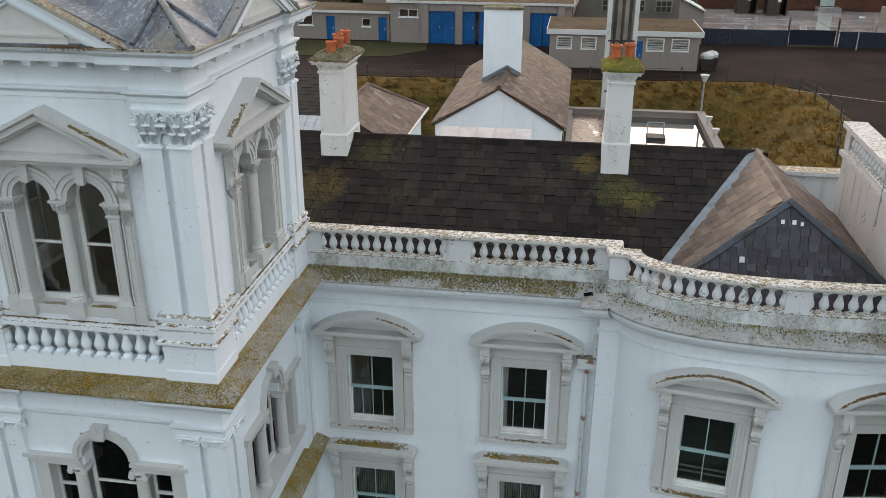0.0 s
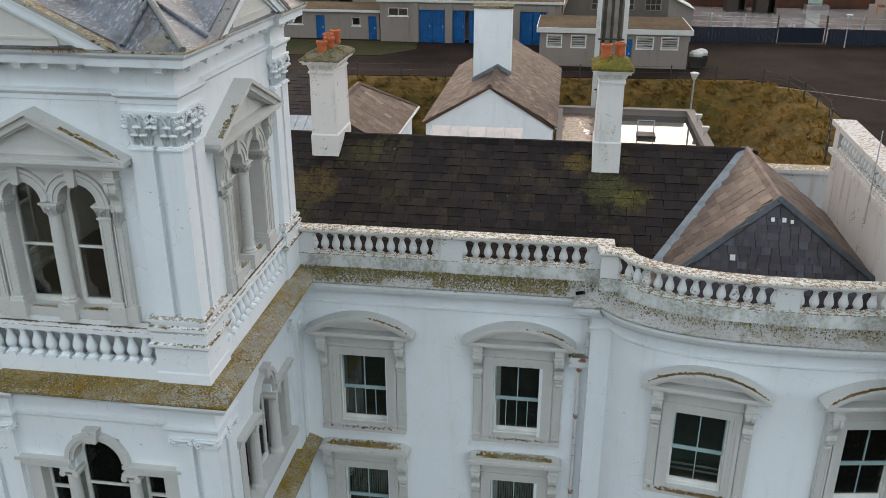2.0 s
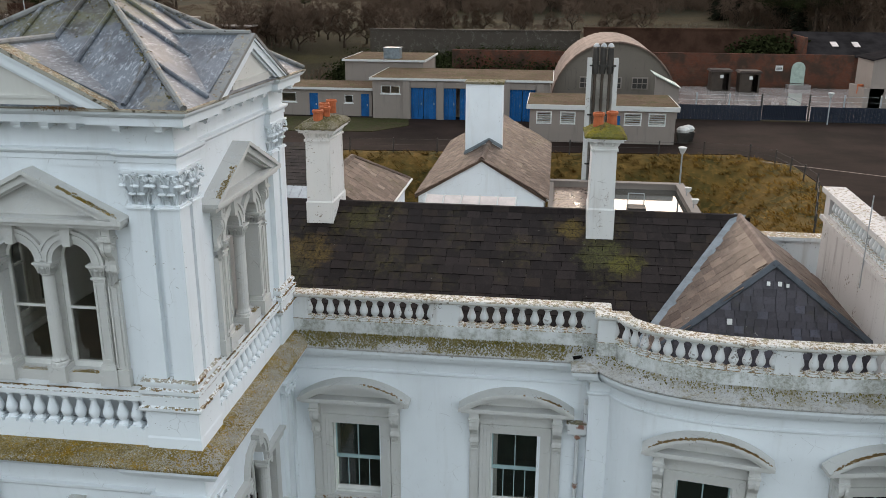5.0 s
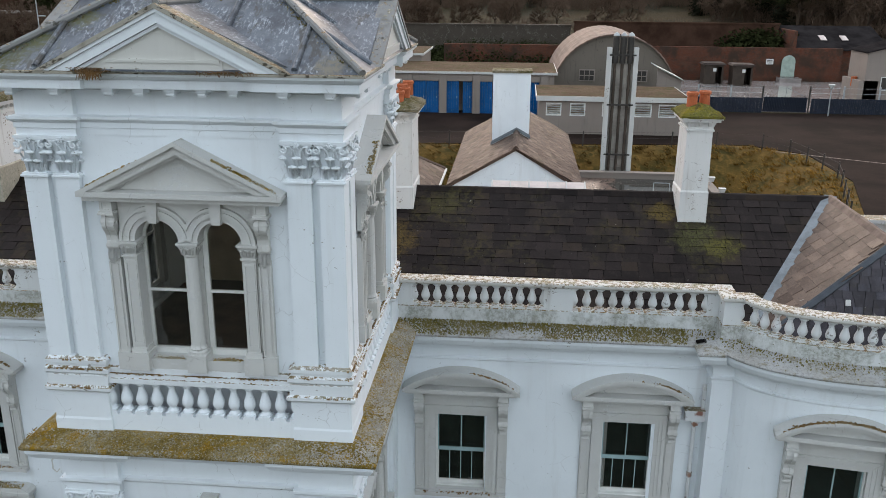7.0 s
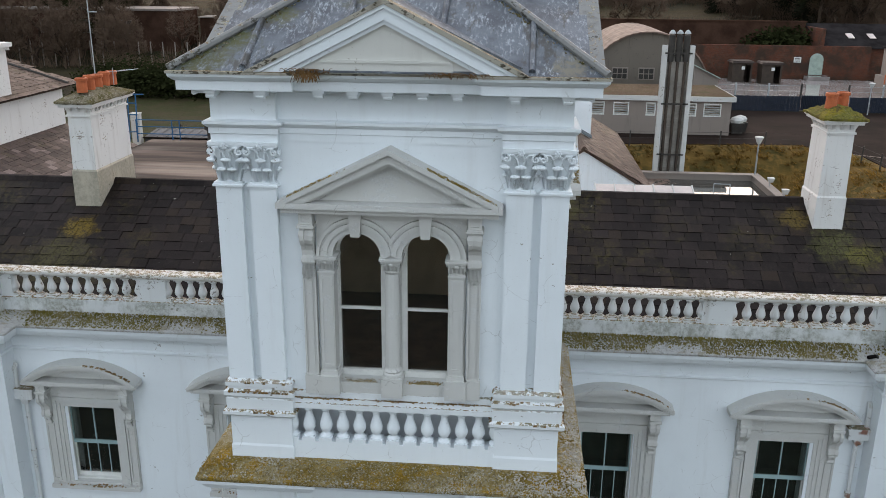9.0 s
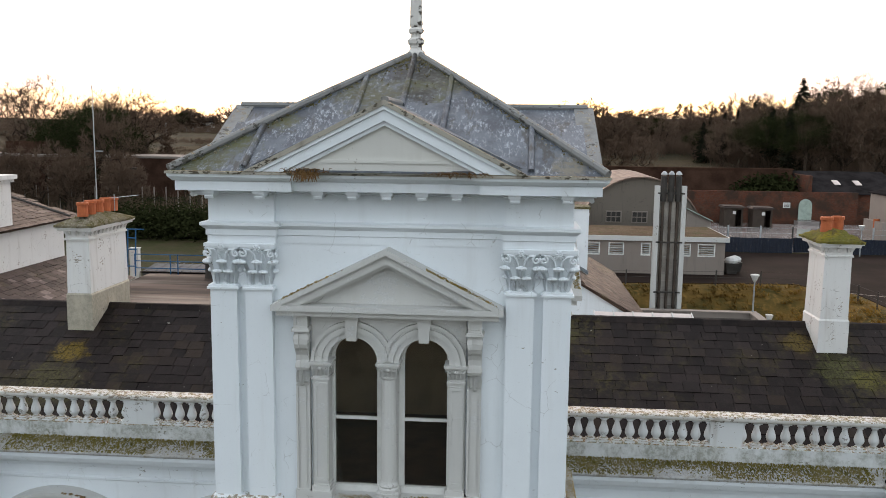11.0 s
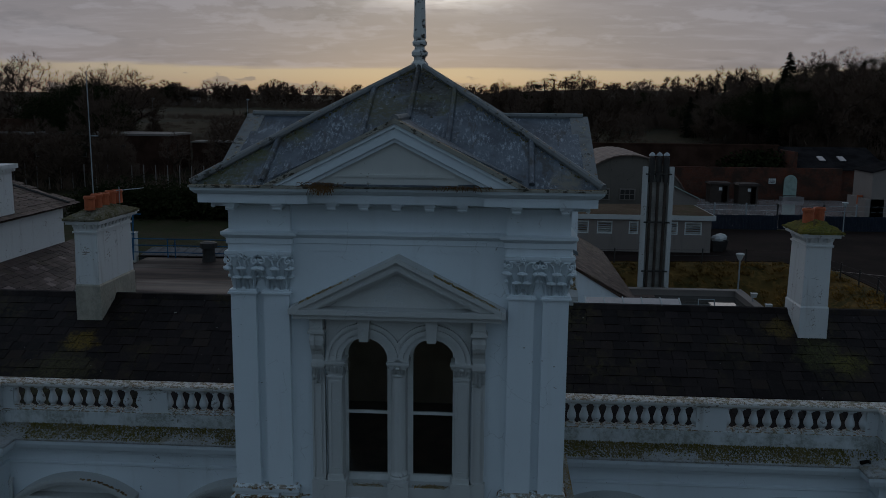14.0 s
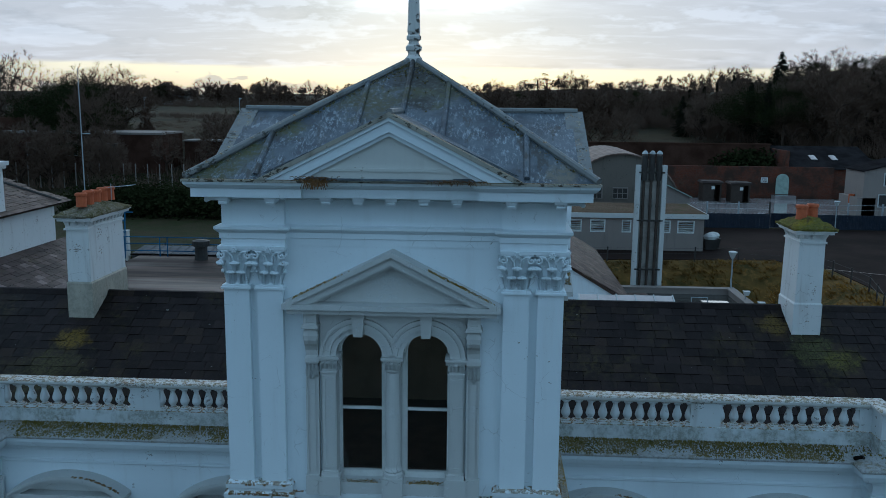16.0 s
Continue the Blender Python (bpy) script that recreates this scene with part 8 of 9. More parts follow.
def plank_door(b, x0, x1, z0, z1, y, leaves=1):
    n = max(3, round((x1 - x0) / 0.22))
    bm = bmesh.new()
    for k in range(n):
        a, c = x0 + (x1 - x0) * k / n, x0 + (x1 - x0) * (k + 1) / n
        box(bm, a + 0.006, c - 0.006, y, y + 0.05, z0, z1)
    for z in (z0 + 0.3, z1 - 0.35):
        box(bm, x0 + 0.05, x1 - 0.05, y - 0.025, y, z, z + 0.13)
    d = part("door", bm, BLUE, b, "blue painted boarded door")
    bm = bmesh.new()
    box(bm, x1 - 0.22, x1 - 0.14, y - 0.06, y, (z0 + z1) / 2 - 0.08, (z0 + z1) / 2 + 0.08)
    part("handle", bm, GALV, d)


def build_yard():
    z = YARD
    wins, doors = [(-24.5, -23.15, z + 1.2, z + 2.05), (-18.72, -17.95, z + 1.2, z + 1.9)], [(-21.95, -21.15, z, z + 2.02), (-17.24, -16.5, z, z + 2.02)]
    b = flat_building("low_store", "long low grey rendered store with blue doors and mossy flat roof", -27.5, -16.25, 75.0, 80.5, z + 2.55, [(w[0], w[1], w[2], w[3]) for w in wins + doors], 0.2)
    for w in wins:
        small_window(b, *w, 75.0, 0)
    for d in doors:
        plank_door(b, d[0], d[1], d[2] + 0.02, d[3], 75.06)
    settle(b)
    gd = [(-12.62 + 2.86 * k, -10.39 + 2.86 * k, z, z + 2.74) for k in range(4)]
    b = flat_building("garage_block", "grey rendered garage block with wide blue doors and mossy roof", -16.0, -0.6, 74.2, 83.0, z + 3.58, [(-15.26, -13.57, z + 2.2, z + 2.88)] + gd, 0.19)
    small_window(b, -15.26, -13.57, z + 2.2, z + 2.88, 74.2, 1)
    for k, (x0, x1, a, c) in enumerate(gd):
        mid = (x0 + x1) / 2
        plank_door(b, x0 + 0.02, mid - 0.02, a + 0.03, c, 74.28)
        plank_door(b, mid + (0.30 if k == 1 else 0.02), x1 - 0.02, a + 0.03, c, 74.28 + (0.1 if k == 1 else 0))
        bm = bmesh.new()
        box(bm, x0 - 0.02, x1 + 0.02, 74.12, 74.22, c + 0.04, c + 0.52)
        part("lintel", bm, RENDER, b)
    for x in (-12.99, -10.02, -7.16, -4.30, -1.44):
        bm = bmesh.new()
        box(bm, x - 0.30, x + 0.30, 74.02, 74.2, z, z + 3.3)
        part("pier", bm, RENDER, b)
    settle(b)
    b = flat_building("rear_store", "plain grey flat-roofed store behind the garages", -20.6, -12.9, 83.2, 92.0, z + 4.3, [], 0.2)
    settle(b)
    t = thing("water_tank", "pale blue-grey cold water tank on the store roof", "tank", (-16.2, 85, z + 4.3))
    bm = bmesh.new()
    box(bm, -17.0, -15.4, 84.4, 85.8, z + 4.28, z + 5.25)
    part("tank", bm, LEADTRIM, t)
    bm = bmesh.new()
    box(bm, -17.05, -15.35, 84.35, 85.85, z + 5.25, z + 5.32)
    part("lid", bm, LEADTRIM, t)
    settle(t)
    lv = [(-1.5, -0.35), (0.28, 1.42), (2.65, 3.35), (5.0, 6.28), (6.78, 8.05)]
    b = flat_building("boiler_house", "grey rendered boiler house with white louvres and mossy flat roof", -2.0, 8.75, 65.0, 71.8, z + 2.86, [(a, c, z + 1.38, z + 2.34) for a, c in lv] + [(4.0, 4.75, z, z + 2.1)], 0.36)
    for a, c in lv:
        louvre(b, a, c, z + 1.38, z + 2.34, 65.0)
    plank_door(b, 4.02, 4.73, z + 0.03, z + 2.1, 65.06)
    settle(b)
    # the arched store
    b = thing("arched_store", "arched store with rusty corrugated roof and grey end wall", "building", (4.6, 79, z))
    cxn, czn, rn, yn, base = 5.35, 4.19, 5.92, 84.0, 2.0
    bm = bmesh.new()
    prism(bm, [(cxn - rn + 0.1, base), (cxn + rn - 0.1, base), *arc(cxn, czn, rn - 0.1, 0, 180, 24)], yn, yn + 0.3)
    part("end_wall", bm, DARKRENDER, b)
    bm = bmesh.new()
    pts = [(cxn + rn * (1.006 if k % 2 else 1.0) * math.cos(radians(180 - 180 * k / 60)), czn + rn * (1.006 if k % 2 else 1.0) * math.sin(radians(180 - 180 * k / 60))) for k in range(61)]
    strip(bm, pts, [(cxn + (x - cxn) * 0.98, czn + (q - czn) * 0.98) for x, q in pts], yn - 0.3, yn + 15)
    part("roof", bm, TIN, b, "rust-streaked corrugated iron roof")
    for x in (2.1, 4.55, 7.0):
        bm = bmesh.new()
        x1, q0, q1 = x + 1.50, 5.72, 6.83
        holed(bm, x, x1, q0, q1, yn - 0.1, yn + 0.02, [(x + 0.07 + 0.46 * k, x + 0.47 + 0.46 * k, q0 + 0.07 + 0.50 * j, q0 + 0.50 + 0.50 * j) for k in range(3) for j in range(2)])
        w = part("window", bm, RENDER, b, "barred grey window")
        bm = bmesh.new()
        box(bm, x + 0.05, x1 - 0.05, yn - 0.05, yn - 0.03, q0 + 0.05, q1 - 0.05)
        part("pane", bm, IRON, w)
    settle(b)
    b = thing("green_shelter", "pale green sheet-roofed shelter beside the arched store", "shed", (10.4, 78, z))
    sheet("roof", [(8.4, 77.6, z + 3.9), (10.7, 77.6, z + 2.8), (10.7, 81.6, z + 2.8), (8.4, 81.6, z + 3.9)], PALEGREEN, b, 0.08)
    bm = bmesh.new()
    prism(bm, [(8.5, z), (10.6, z), (10.6, z + 2.75), (8.5, z + 3.75)], 77.9, 78.05)
    part("wall", bm, RENDER, b)
    settle(b)
    # navy sheet fence with its wire top and the gate
    f = thing("sheet_fence", "navy blue corrugated sheet fence with wire mesh above", "fence", (13, 78.1, z))
    first = None
    xs = [9.4 + 0.30 * k for k in range(28)] + [21.9 + 0.30 * k for k in range(60)]
    for x in xs:
        m = Matrix.Translation((x, 78.1, z))
        if first is None:
            bm = bmesh.new()
            prism(bm, [(0, 0), (0.29, 0), (0.29, 1.32), (0, 1.32)], 0, 0.02)
            box(bm, 0.05, 0.11, -0.03, 0.0, 0, 1.32), box(bm, 0.19, 0.25, -0.03, 0.0, 0, 1.32)
            first = part("sheet", bm, NAVY, f)
            first.matrix_basis = m
        else:
            again(first, f, m, "sheet")
    for x in (9.4, 12.2, 15.0, 17.75, 21.75, 24.6, 27.6, 30.6, 33.6, 36.6, 39.6):
        bm = bmesh.new()
        tall = 2.38
        box(bm, x - 0.06, x + 0.06, 78.14, 78.26, z, z + tall)
        part("post", bm, IRON if x in (17.75, 21.75) else GALV, f)
    for zz in (1.75, 2.2):
        for x0, x1 in ((9.4, 17.7), (21.8, 39.6)):
            bm = bmesh.new()
            tube(bm, [(x0, 78.2, z + zz), (x1, 78.2, z + zz)], 0.018, 4)
            part("wire", bm, GALV, f)
    settle(f)
    g = thing("yard_gate", "navy sheeted double gate with upright bars in the fence", "gate", (19.7, 78.2, z))
    first = None
    for k in range(27):
        m = Matrix.Translation((17.92 + 0.14 * k, 78.2, z + 0.1))
        if first is None:
            bm = bmesh.new()
            box(bm, -0.03, 0.03, -0.02, 0.02, 0, 1.3)
            first = part("bar", bm, NAVY, g)
            first.matrix_basis = m
        else:
            again(first, g, m, "bar")
    bm = bmesh.new()
    for zz in (0.12, 1.30):
        box(bm, 17.85, 21.65, 78.22, 78.27, z + zz, z + zz + 0.07)
    tube(bm, [(19.75, 78.24, z + 1.3), (19.75, 78.24, z + 2.2), (21.5, 78.24, z + 1.4)], 0.02, 5)
    part("frame", bm, NAVY, g)
    for x0, x1 in ((17.88, 19.72), (19.78, 21.62)):
        bm = bmesh.new()
        box(bm, x0, x1, 78.275, 78.29, z + 0.1, z + 1.36)
        part("leaf", bm, NAVY, g)
    settle(g)
    lamp_post(22.95, 76.6, z, 2.75)
    # brick walls, the arched white door and the brick shed
    bm = bmesh.new()
    holed(bm, -12.5, 33.0, z - 0.3, z + 3.75, 103.5, 104.0, [])
    tagged(part("wall_brick", bm, BRICK), "long weathered red brick garden wall", "wall", kind="structure")
    bm = bmesh.new()
    box(bm, 3.0, 27.5, 110.0, 110.5, z, z + 6.0), box(bm, 2.9, 27.6, 109.9, 110.6, z + 6.0, z + 6.15)
    tagged(part("wall_brick_upper", bm, BROWNBRICK), "upper terrace wall of old red brick", "wall", kind="structure")
    bm = bmesh.new()
    box(bm, -24.0, 2.6, 111.0, 111.5, z, z + 5.5), box(bm, -24.1, 2.7, 110.9, 111.6, z + 5.5, z + 5.66)
    tagged(part("wall_terrace", bm, TERRACE), "stained grey terrace wall behind the garages", "wall", kind="structure")
    d = thing("door_1", "white arched wooden door in the brick wall", "door", (27.1, 103.4, z), "", "structure")
    bm = bmesh.new()
    prism(bm, [(26.35, z + 0.55), (27.85, z + 0.55), (27.85, z + 2.2), *arc(27.1, z + 2.2, 0.75, 0, 180, 10)], 103.36, 103.44)
    part("door_leaf", bm, PALEGREEN, d)
    bm = bmesh.new()
    box(bm, 25.9, 28.3, 101.9, 103.36, z, z + 0.5)
    part("step", bm, CONCRETE, d)
    settle(d)
    s = thing("notice_board", "white notice with unreadable lines on the brick wall", "sign", (25.0, 103.4, z + 2))
    bm = bmesh.new()
    box(bm, 24.6, 25.4, 103.42, 103.47, z + 1.9, z + 2.5)
    part("board", bm, WOODWHITE, s)
    for k in range(3):
        bm = bmesh.new()
        box(bm, 24.68, 25.3, 103.41, 103.418, z + 2.02 + 0.14 * k, z + 2.08 + 0.14 * k)
        part("line", bm, IRON, s)
    settle(s)
    b = thing("brick_shed", "brick shed with slate roof and two roof lights", "shed", (31, 107, z))
    bm = bmesh.new()
    box(bm, 27.6, 38.0, 104.0, 111.0, z, z + 3.6)
    prism(bm, [(27.6, z + 3.6), (27.6, z + 5.6), (27.9, z + 5.6), (27.9, z + 3.6)], 104.0, 111.0)
    part("wall", bm, BRICK, b)
    sheet("roof", [(27.9, 103.6, z + 3.6), (38.4, 103.6, z + 3.6), (38.4, 110.8, z + 5.9), (27.4, 110.8, z + 5.9)], FARSLATE, b, 0.12)
    for x in (31.6, 34.0):
        bm = bmesh.new()
        box(bm, -0.35, 0.35, -0.7, 0.7, 0, 0.08)
        part("roof_light", turn(bm, pose(x, 106.8, z + 4.68, 17.7)), POLY, b)
    settle(b)
    for k, (x, y) in enumerate(((17.9, 99.0), (20.8, 98.0))):
        b = thing("wooden_hut", "dark brown timber cabin with flat lid roof in the concrete yard", "hut", (x, y, z), "timber huts")
        bm = bmesh.new()
        holed(bm, x - 1.05, x + 1.05, z, z + 2.15, y, y + 0.1, [(x + 0.2, x + 0.85, z + 0.1, z + 1.95)])
        part("front_wall", bm, WOOD, b)
        for x0, x1, y0, y1 in ((x - 1.05, x - 0.95, y + 0.1, y + 1.9), (x + 0.95, x + 1.05, y + 0.1, y + 1.9), (x - 1.05, x + 1.05, y + 1.9, y + 2.0)):
            bm = bmesh.new()
            box(bm, x0, x1, y0, y1, z, z + 2.15)
            part("wall", bm, WOOD, b)
        bm = bmesh.new()
        taper(bm, x, y + 1.0, z + 2.15, z + 2.35, 2.5, 2.5, 2.2, 2.2)
        part("roof", bm, FELTGREY, b)
        bm = bmesh.new()
        box(bm, x - 0.1, x + 0.25, y - 0.03, y, z + 1.45, z + 1.8)
        part("notice", bm, WOODWHITE, b)
        settle(b)
    b = thing("grey_annex", "grey rendered two-storey annex beside the concrete yard", "building", (34.5, 95, z))
    bm = bmesh.new()
    prism(bm, [(29.7, z), (40.0, z), (40.0, z + 6.2), (36.0, z + 6.2), (29.7, z + 4.6)], 87.5, 92.0)
    part("wall", bm, RENDER, b)
    bm = bmesh.new()
    box(bm, 29.2, 31.0, 87.5, 92.0, z, z + 1.9)
    part("porch", bm, RENDER, b)
    sheet("roof", [(29.5, 87.3, z + 4.62), (36.0, 87.3, z + 6.26), (36.0, 92.2, z + 6.26), (29.5, 92.2, z + 4.62)], FARSLATE, b, 0.1)
    for x, q in ((31.2, 1.0), (33.6, 1.0), (31.6, 3.1), (33.8, 3.1)):
        bm = bmesh.new()
        holed(bm, x, x + 1.0, z + q, z + q + 1.3, 87.42, 87.5, [(x + 0.08, x + 0.92, z + q + 0.08, z + q + 1.22)])
        w = part("window", bm, FASCIA, b)
        bm = bmesh.new()
        box(bm, x + 0.06, x + 0.94, 87.45, 87.47, z + q + 0.06, z + q + 1.24)
        part("pane", bm, IRON, w)
    bm = bmesh.new()
    lathe(bm, ((0.3, 0), (0.3, 0.9)), 29.45, 89.5, z + 1.2, 10)
    part("hose_reel", bm, TERRACOTTA, b)
    settle(b)
    for k, (x, y, s) in enumerate(((9.5, 66.0, 0.8), (10.0, 67.0, 0.75))):
        b = thing("waste_bin", "dark wheeled bin heaped with a pale sack beside the boiler house", "bin", (x, y, z), "waste bins")
        bm = bmesh.new()
        taper(bm, x, y, z + 0.05, z + 1.05 * s, 0.7, 0.75, 0.95, 1.0)
        part("body", bm, IRON, b)
        bm = bmesh.new()
        lathe(bm, ((0.1, 0), (0.45, 0.05), (0.5, 0.25), (0.35, 0.42), (0.08, 0.5)), x, y, z + 1.0 * s, 9)
        part("sack", bm, FASCIA, b)
        settle(b)
    # wire fence along the top of the bank
    f = thing("post_fence", "row of dark fence posts with sagging wire along the bank", "fence", (13, 56, z))
    pts = [(-30 + 3.1 * k, lerp_list(-30 + 3.1 * k, BANK_N) + 0.3) for k in range(14)] + [(13.3, 60.6), (14.6, 58.8), (15.0, 56.4), (15.2, 54.0), (15.3, 51.6), (14.7, 49.2), (14.0, 46.8), (13.3, 44.4), (12.6, 42.0)]
    for x, y in pts:
        bm = bmesh.new()
        q = ground_z(x, y)
        tube(bm, [(x, y, q - 0.2), (x + 0.03, y, q + 1.05)], 0.05, 5)
        part("post", bm, IRON, f)
    for h in (0.55, 0.95):
        bm = bmesh.new()
        tube(bm, [(x, y, ground_z(x, y) + h) for x, y in pts], 0.012, 4)
        part("wire", bm, IRON, f)
    settle(f)
    # worn white line across the drive
    bm = bmesh.new()
    for (x0, y0), (x1, y1) in (((14.0, 59.6), (26.0, 53.0)),):
        d = (Vector((x1, y1)) - Vector((x0, y0))).normalized()
        nrm = Vector((-d.y, d.x)) * 0.07
        v = [bm.verts.new((x0 + sx * nrm.x, y0 + sx * nrm.y, z + 0.048)) for sx in (-1, 1)] + [bm.verts.new((x1 + sx * nrm.x, y1 + sx * nrm.y, z + 0.048)) for sx in (1, -1)]
        bm.faces.new(v)
    tagged(part("road_line", bm, RENDER), "worn pale line across the asphalt drive", "road marking", kind="structure")
    # long brick range and its white roof edge, far left
    b = thing("brick_range", "long brown brick range with pale roof edge behind bare trees", "building", (-70, 118, z))
    bm = bmesh.new()
    box(bm, -96, -51.8, 115, 123, z - 1, 10.0)
    part("wall", bm, BROWNBRICK, b)
    bm = bmesh.new()
    box(bm, -78.2, -72.6, 118, 125, 10.0, 12.0)
    part("upper_wall", bm, BROWNBRICK, b)
    bm = bmesh.new()
    box(bm, -96.2, -51.6, 114.8, 123.2, 10.0, 10.28)
    part("roof_edge", bm, RENDER, b)
    for k in range(7):
        x = -93 + 5.6 * k
        bm = bmesh.new()
        holed(bm, x, x + 1.6, 7.0, 8.8, 114.92, 115.0, [(x + 0.1, x + 0.76, 7.1, 8.7), (x + 0.84, x + 1.5, 7.1, 8.7)])
        w = part("window", bm, RENDER, b)
        bm = bmesh.new()
        box(bm, x + 0.05, x + 1.55, 114.95, 114.98, 7.05, 8.75)
        part("pane", bm, IRON, w)
    settle(b)
    b = thing("brick_outhouse", "small brown brick outhouse with a pale flat roof edge", "building", (-48, 121, z))
    bm = bmesh.new()
    box(bm, -50.4, -43.6, 120, 124, z - 1, 8.95)
    part("wall", bm, BROWNBRICK, b)
    bm = bmesh.new()
    box(bm, -50.6, -43.4, 119.8, 124.2, 8.95, 9.12)
    part("roof_edge", bm, RENDER, b)
    settle(b)
    f = thing("pale_post_fence", "row of tall pale concrete fence posts before the brick range", "fence", (-46, 103, z))
    for k in range(20):
        x = -70.0 + 1.5 * k
        bm = bmesh.new()
        box(bm, x - 0.05, x + 0.05, 102.95, 103.05, z - 0.3, z + 3.1)
        part("post", bm, RENDER, f)
    settle(f)
    h = thing("farm_house", "distant white house with a grey roof among trees", "house", (-131, 340, 12))
    q = ground_z(-131, 340)
    bm = bmesh.new()
    prism(bm, [(-137.5, q - 1), (-126.5, q - 1), (-126.5, q + 3.6), (-137.5, q + 3.6)], 337, 343)
    part("wall", bm, WOODWHITE, h)
    bm = bmesh.new()
    v = [bm.verts.new(p) for p in ((-138, 336.6, q + 3.6), (-126, 336.6, q + 3.6), (-126, 343.4, q + 3.6), (-138, 343.4, q + 3.6), (-138, 340, q + 5.4), (-126, 340, q + 5.4))]
    for t in ((0, 1, 5, 4), (2, 3, 4, 5), (1, 2, 5), (3, 0, 4), (3, 2, 1, 0)):
        bm.faces.new([v[i] for i in t])
    part("roof", bm, FARSLATE, h)
    for x in (-135.5, -132.0, -128.5):
        bm = bmesh.new()
        box(bm, x - 0.5, x + 0.5, 336.94, 337.0, q + 1.2, q + 2.6)
        part("window", bm, IRON, h)
    settle(h)
    for x, y in ((-90.0, 204.0), (-67.5, 206.0)):
        t = thing("street_lamp", "thin pale street lamp at the edge of the field", "street lamp", (x, y, ground_z(x, y)), "street lamps")
        q = ground_z(x, y)
        bm = bmesh.new()
        tube(bm, [(x, y, q), (x, y, q + 4.6)], 0.09, 6, 0.06)
        part("pole", bm, GALV, t)
        bm = bmesh.new()
        taper(bm, x + 0.2, y, q + 4.55, q + 4.85, 0.4, 0.3, 0.8, 0.4)
        part("lantern", bm, FASCIA, t)
        settle(t)


build_yard()

# ---- trees and scrub ----
def mesh_of(name, verts, faces, material):
    me = bpy.data.meshes.new(name)
    me.from_pydata(verts, [], faces)
    me.materials.append(material)
    return me


def stick(verts, faces, a, b, ra, rb, n=3):
    d = (b - a).normalized()
    u = d.orthogonal().normalized()
    w = d.cross(u)
    k = len(verts)
    for p, r in ((a, ra), (b, rb)):
        for i in range(n):
            t = 2 * math.pi * i / n
            verts.append(p + (u * math.cos(t) + w * math.sin(t)) * r)
    for i in range(n):
        j = (i + 1) % n
        faces.append((k + i, k + j, k + n + j, k + n + i))


def sliver(verts, faces, p, d, length, wide, side):
    """One thin twig: a long narrow triangle."""
    k = len(verts)
    verts.extend([p - side * wide, p + side * wide, p + d * length])
    faces.append((k, k + 1, k + 2))


def winter_tree(seed, h, w, nodes=150, sprays=13, long=1.5, wide=0.03, foot=0.24):
    """A leafless tree: limbs that reach out to points of a domed crown, each ending in a spray of fine twigs."""
    r = random.Random(seed)
    base = h * foot
    pts, kin = [Vector((0, 0, -0.3)), Vector((r.gauss(0, 0.1), r.gauss(0, 0.1), base))], [None, 0]
    goal = []
    for _ in range(nodes):
        a, u = r.uniform(0, 2 * math.pi), r.uniform(-0.45, 1.0)
        q = (0.35 + 0.65 * r.random() ** 0.5) * (1 + 0.12 * math.sin(3 * a + seed))
        flat = math.sqrt(1 - u * u)
        goal.append(Vector((math.cos(a) * flat * q * w, math.sin(a) * flat * q * w, base * 1.2 + (h - base * 1.2) * (0.36 + 0.64 * u * q))))
    goal.sort(key=lambda g: (g - pts[1]).length)
    for g in goal:
        j = min(range(1, len(pts)), key=lambda i: (pts[i] - g).length + 0.45 * (pts[i] - pts[1]).length)
        m = pts[j].lerp(g, 0.5) + Vector((r.gauss(0, 0.12), r.gauss(0, 0.12), 0.10)) * (g - pts[j]).length * 0.5
        pts += [m, g]
        kin += [j, len(pts) - 2]
    load = [1] * len(pts)
    for i in range(len(pts) - 1, 0, -1):
        load[kin[i]] += load[i]
    tv, tf, cv, cf = [], [], [], []
    rad = lambda i: max(wide, h * 0.024 * math.sqrt(load[i] / load[1]))
    for i in range(1, len(pts)):
        thick = load[i] > 7
        stick(*((tv, tf) if thick else (cv, cf)), pts[kin[i]], pts[i], rad(i) if kin[i] else rad(i) * 1.5, rad(i), 6 if load[i] > 40 else 4 if thick else 3)
    mid = Vector((0, 0, base + (h - base) * 0.35))
    for i in range(3, len(pts), 2):
        out = (pts[i] - mid).normalized()
        for _ in range(sprays):
            d = (out * 0.8 + Vector((r.gauss(0, 0.6), r.gauss(0, 0.6), r.gauss(0.25, 0.5)))).normalized()
            p = pts[kin[i]].lerp(pts[i], r.uniform(0.3, 1.0))
            bend = p + d * long * r.uniform(0.3, 0.5)
            side = d.orthogonal().normalized()
            sliver(cv, cf, p, d, long * r.uniform(0.5, 1.0), wide, side)
            for _ in range(2):
                e = (d + Vector((r.gauss(0, 0.55), r.gauss(0, 0.55), r.gauss(0, 0.55)))).normalized()
                sliver(cv, cf, bend, e, long * r.uniform(0.3, 0.6), wide * 0.8, e.orthogonal().normalized())
    return mesh_of("trunk", tv, tf, BARK), mesh_of("crown", cv, cf, TWIG)


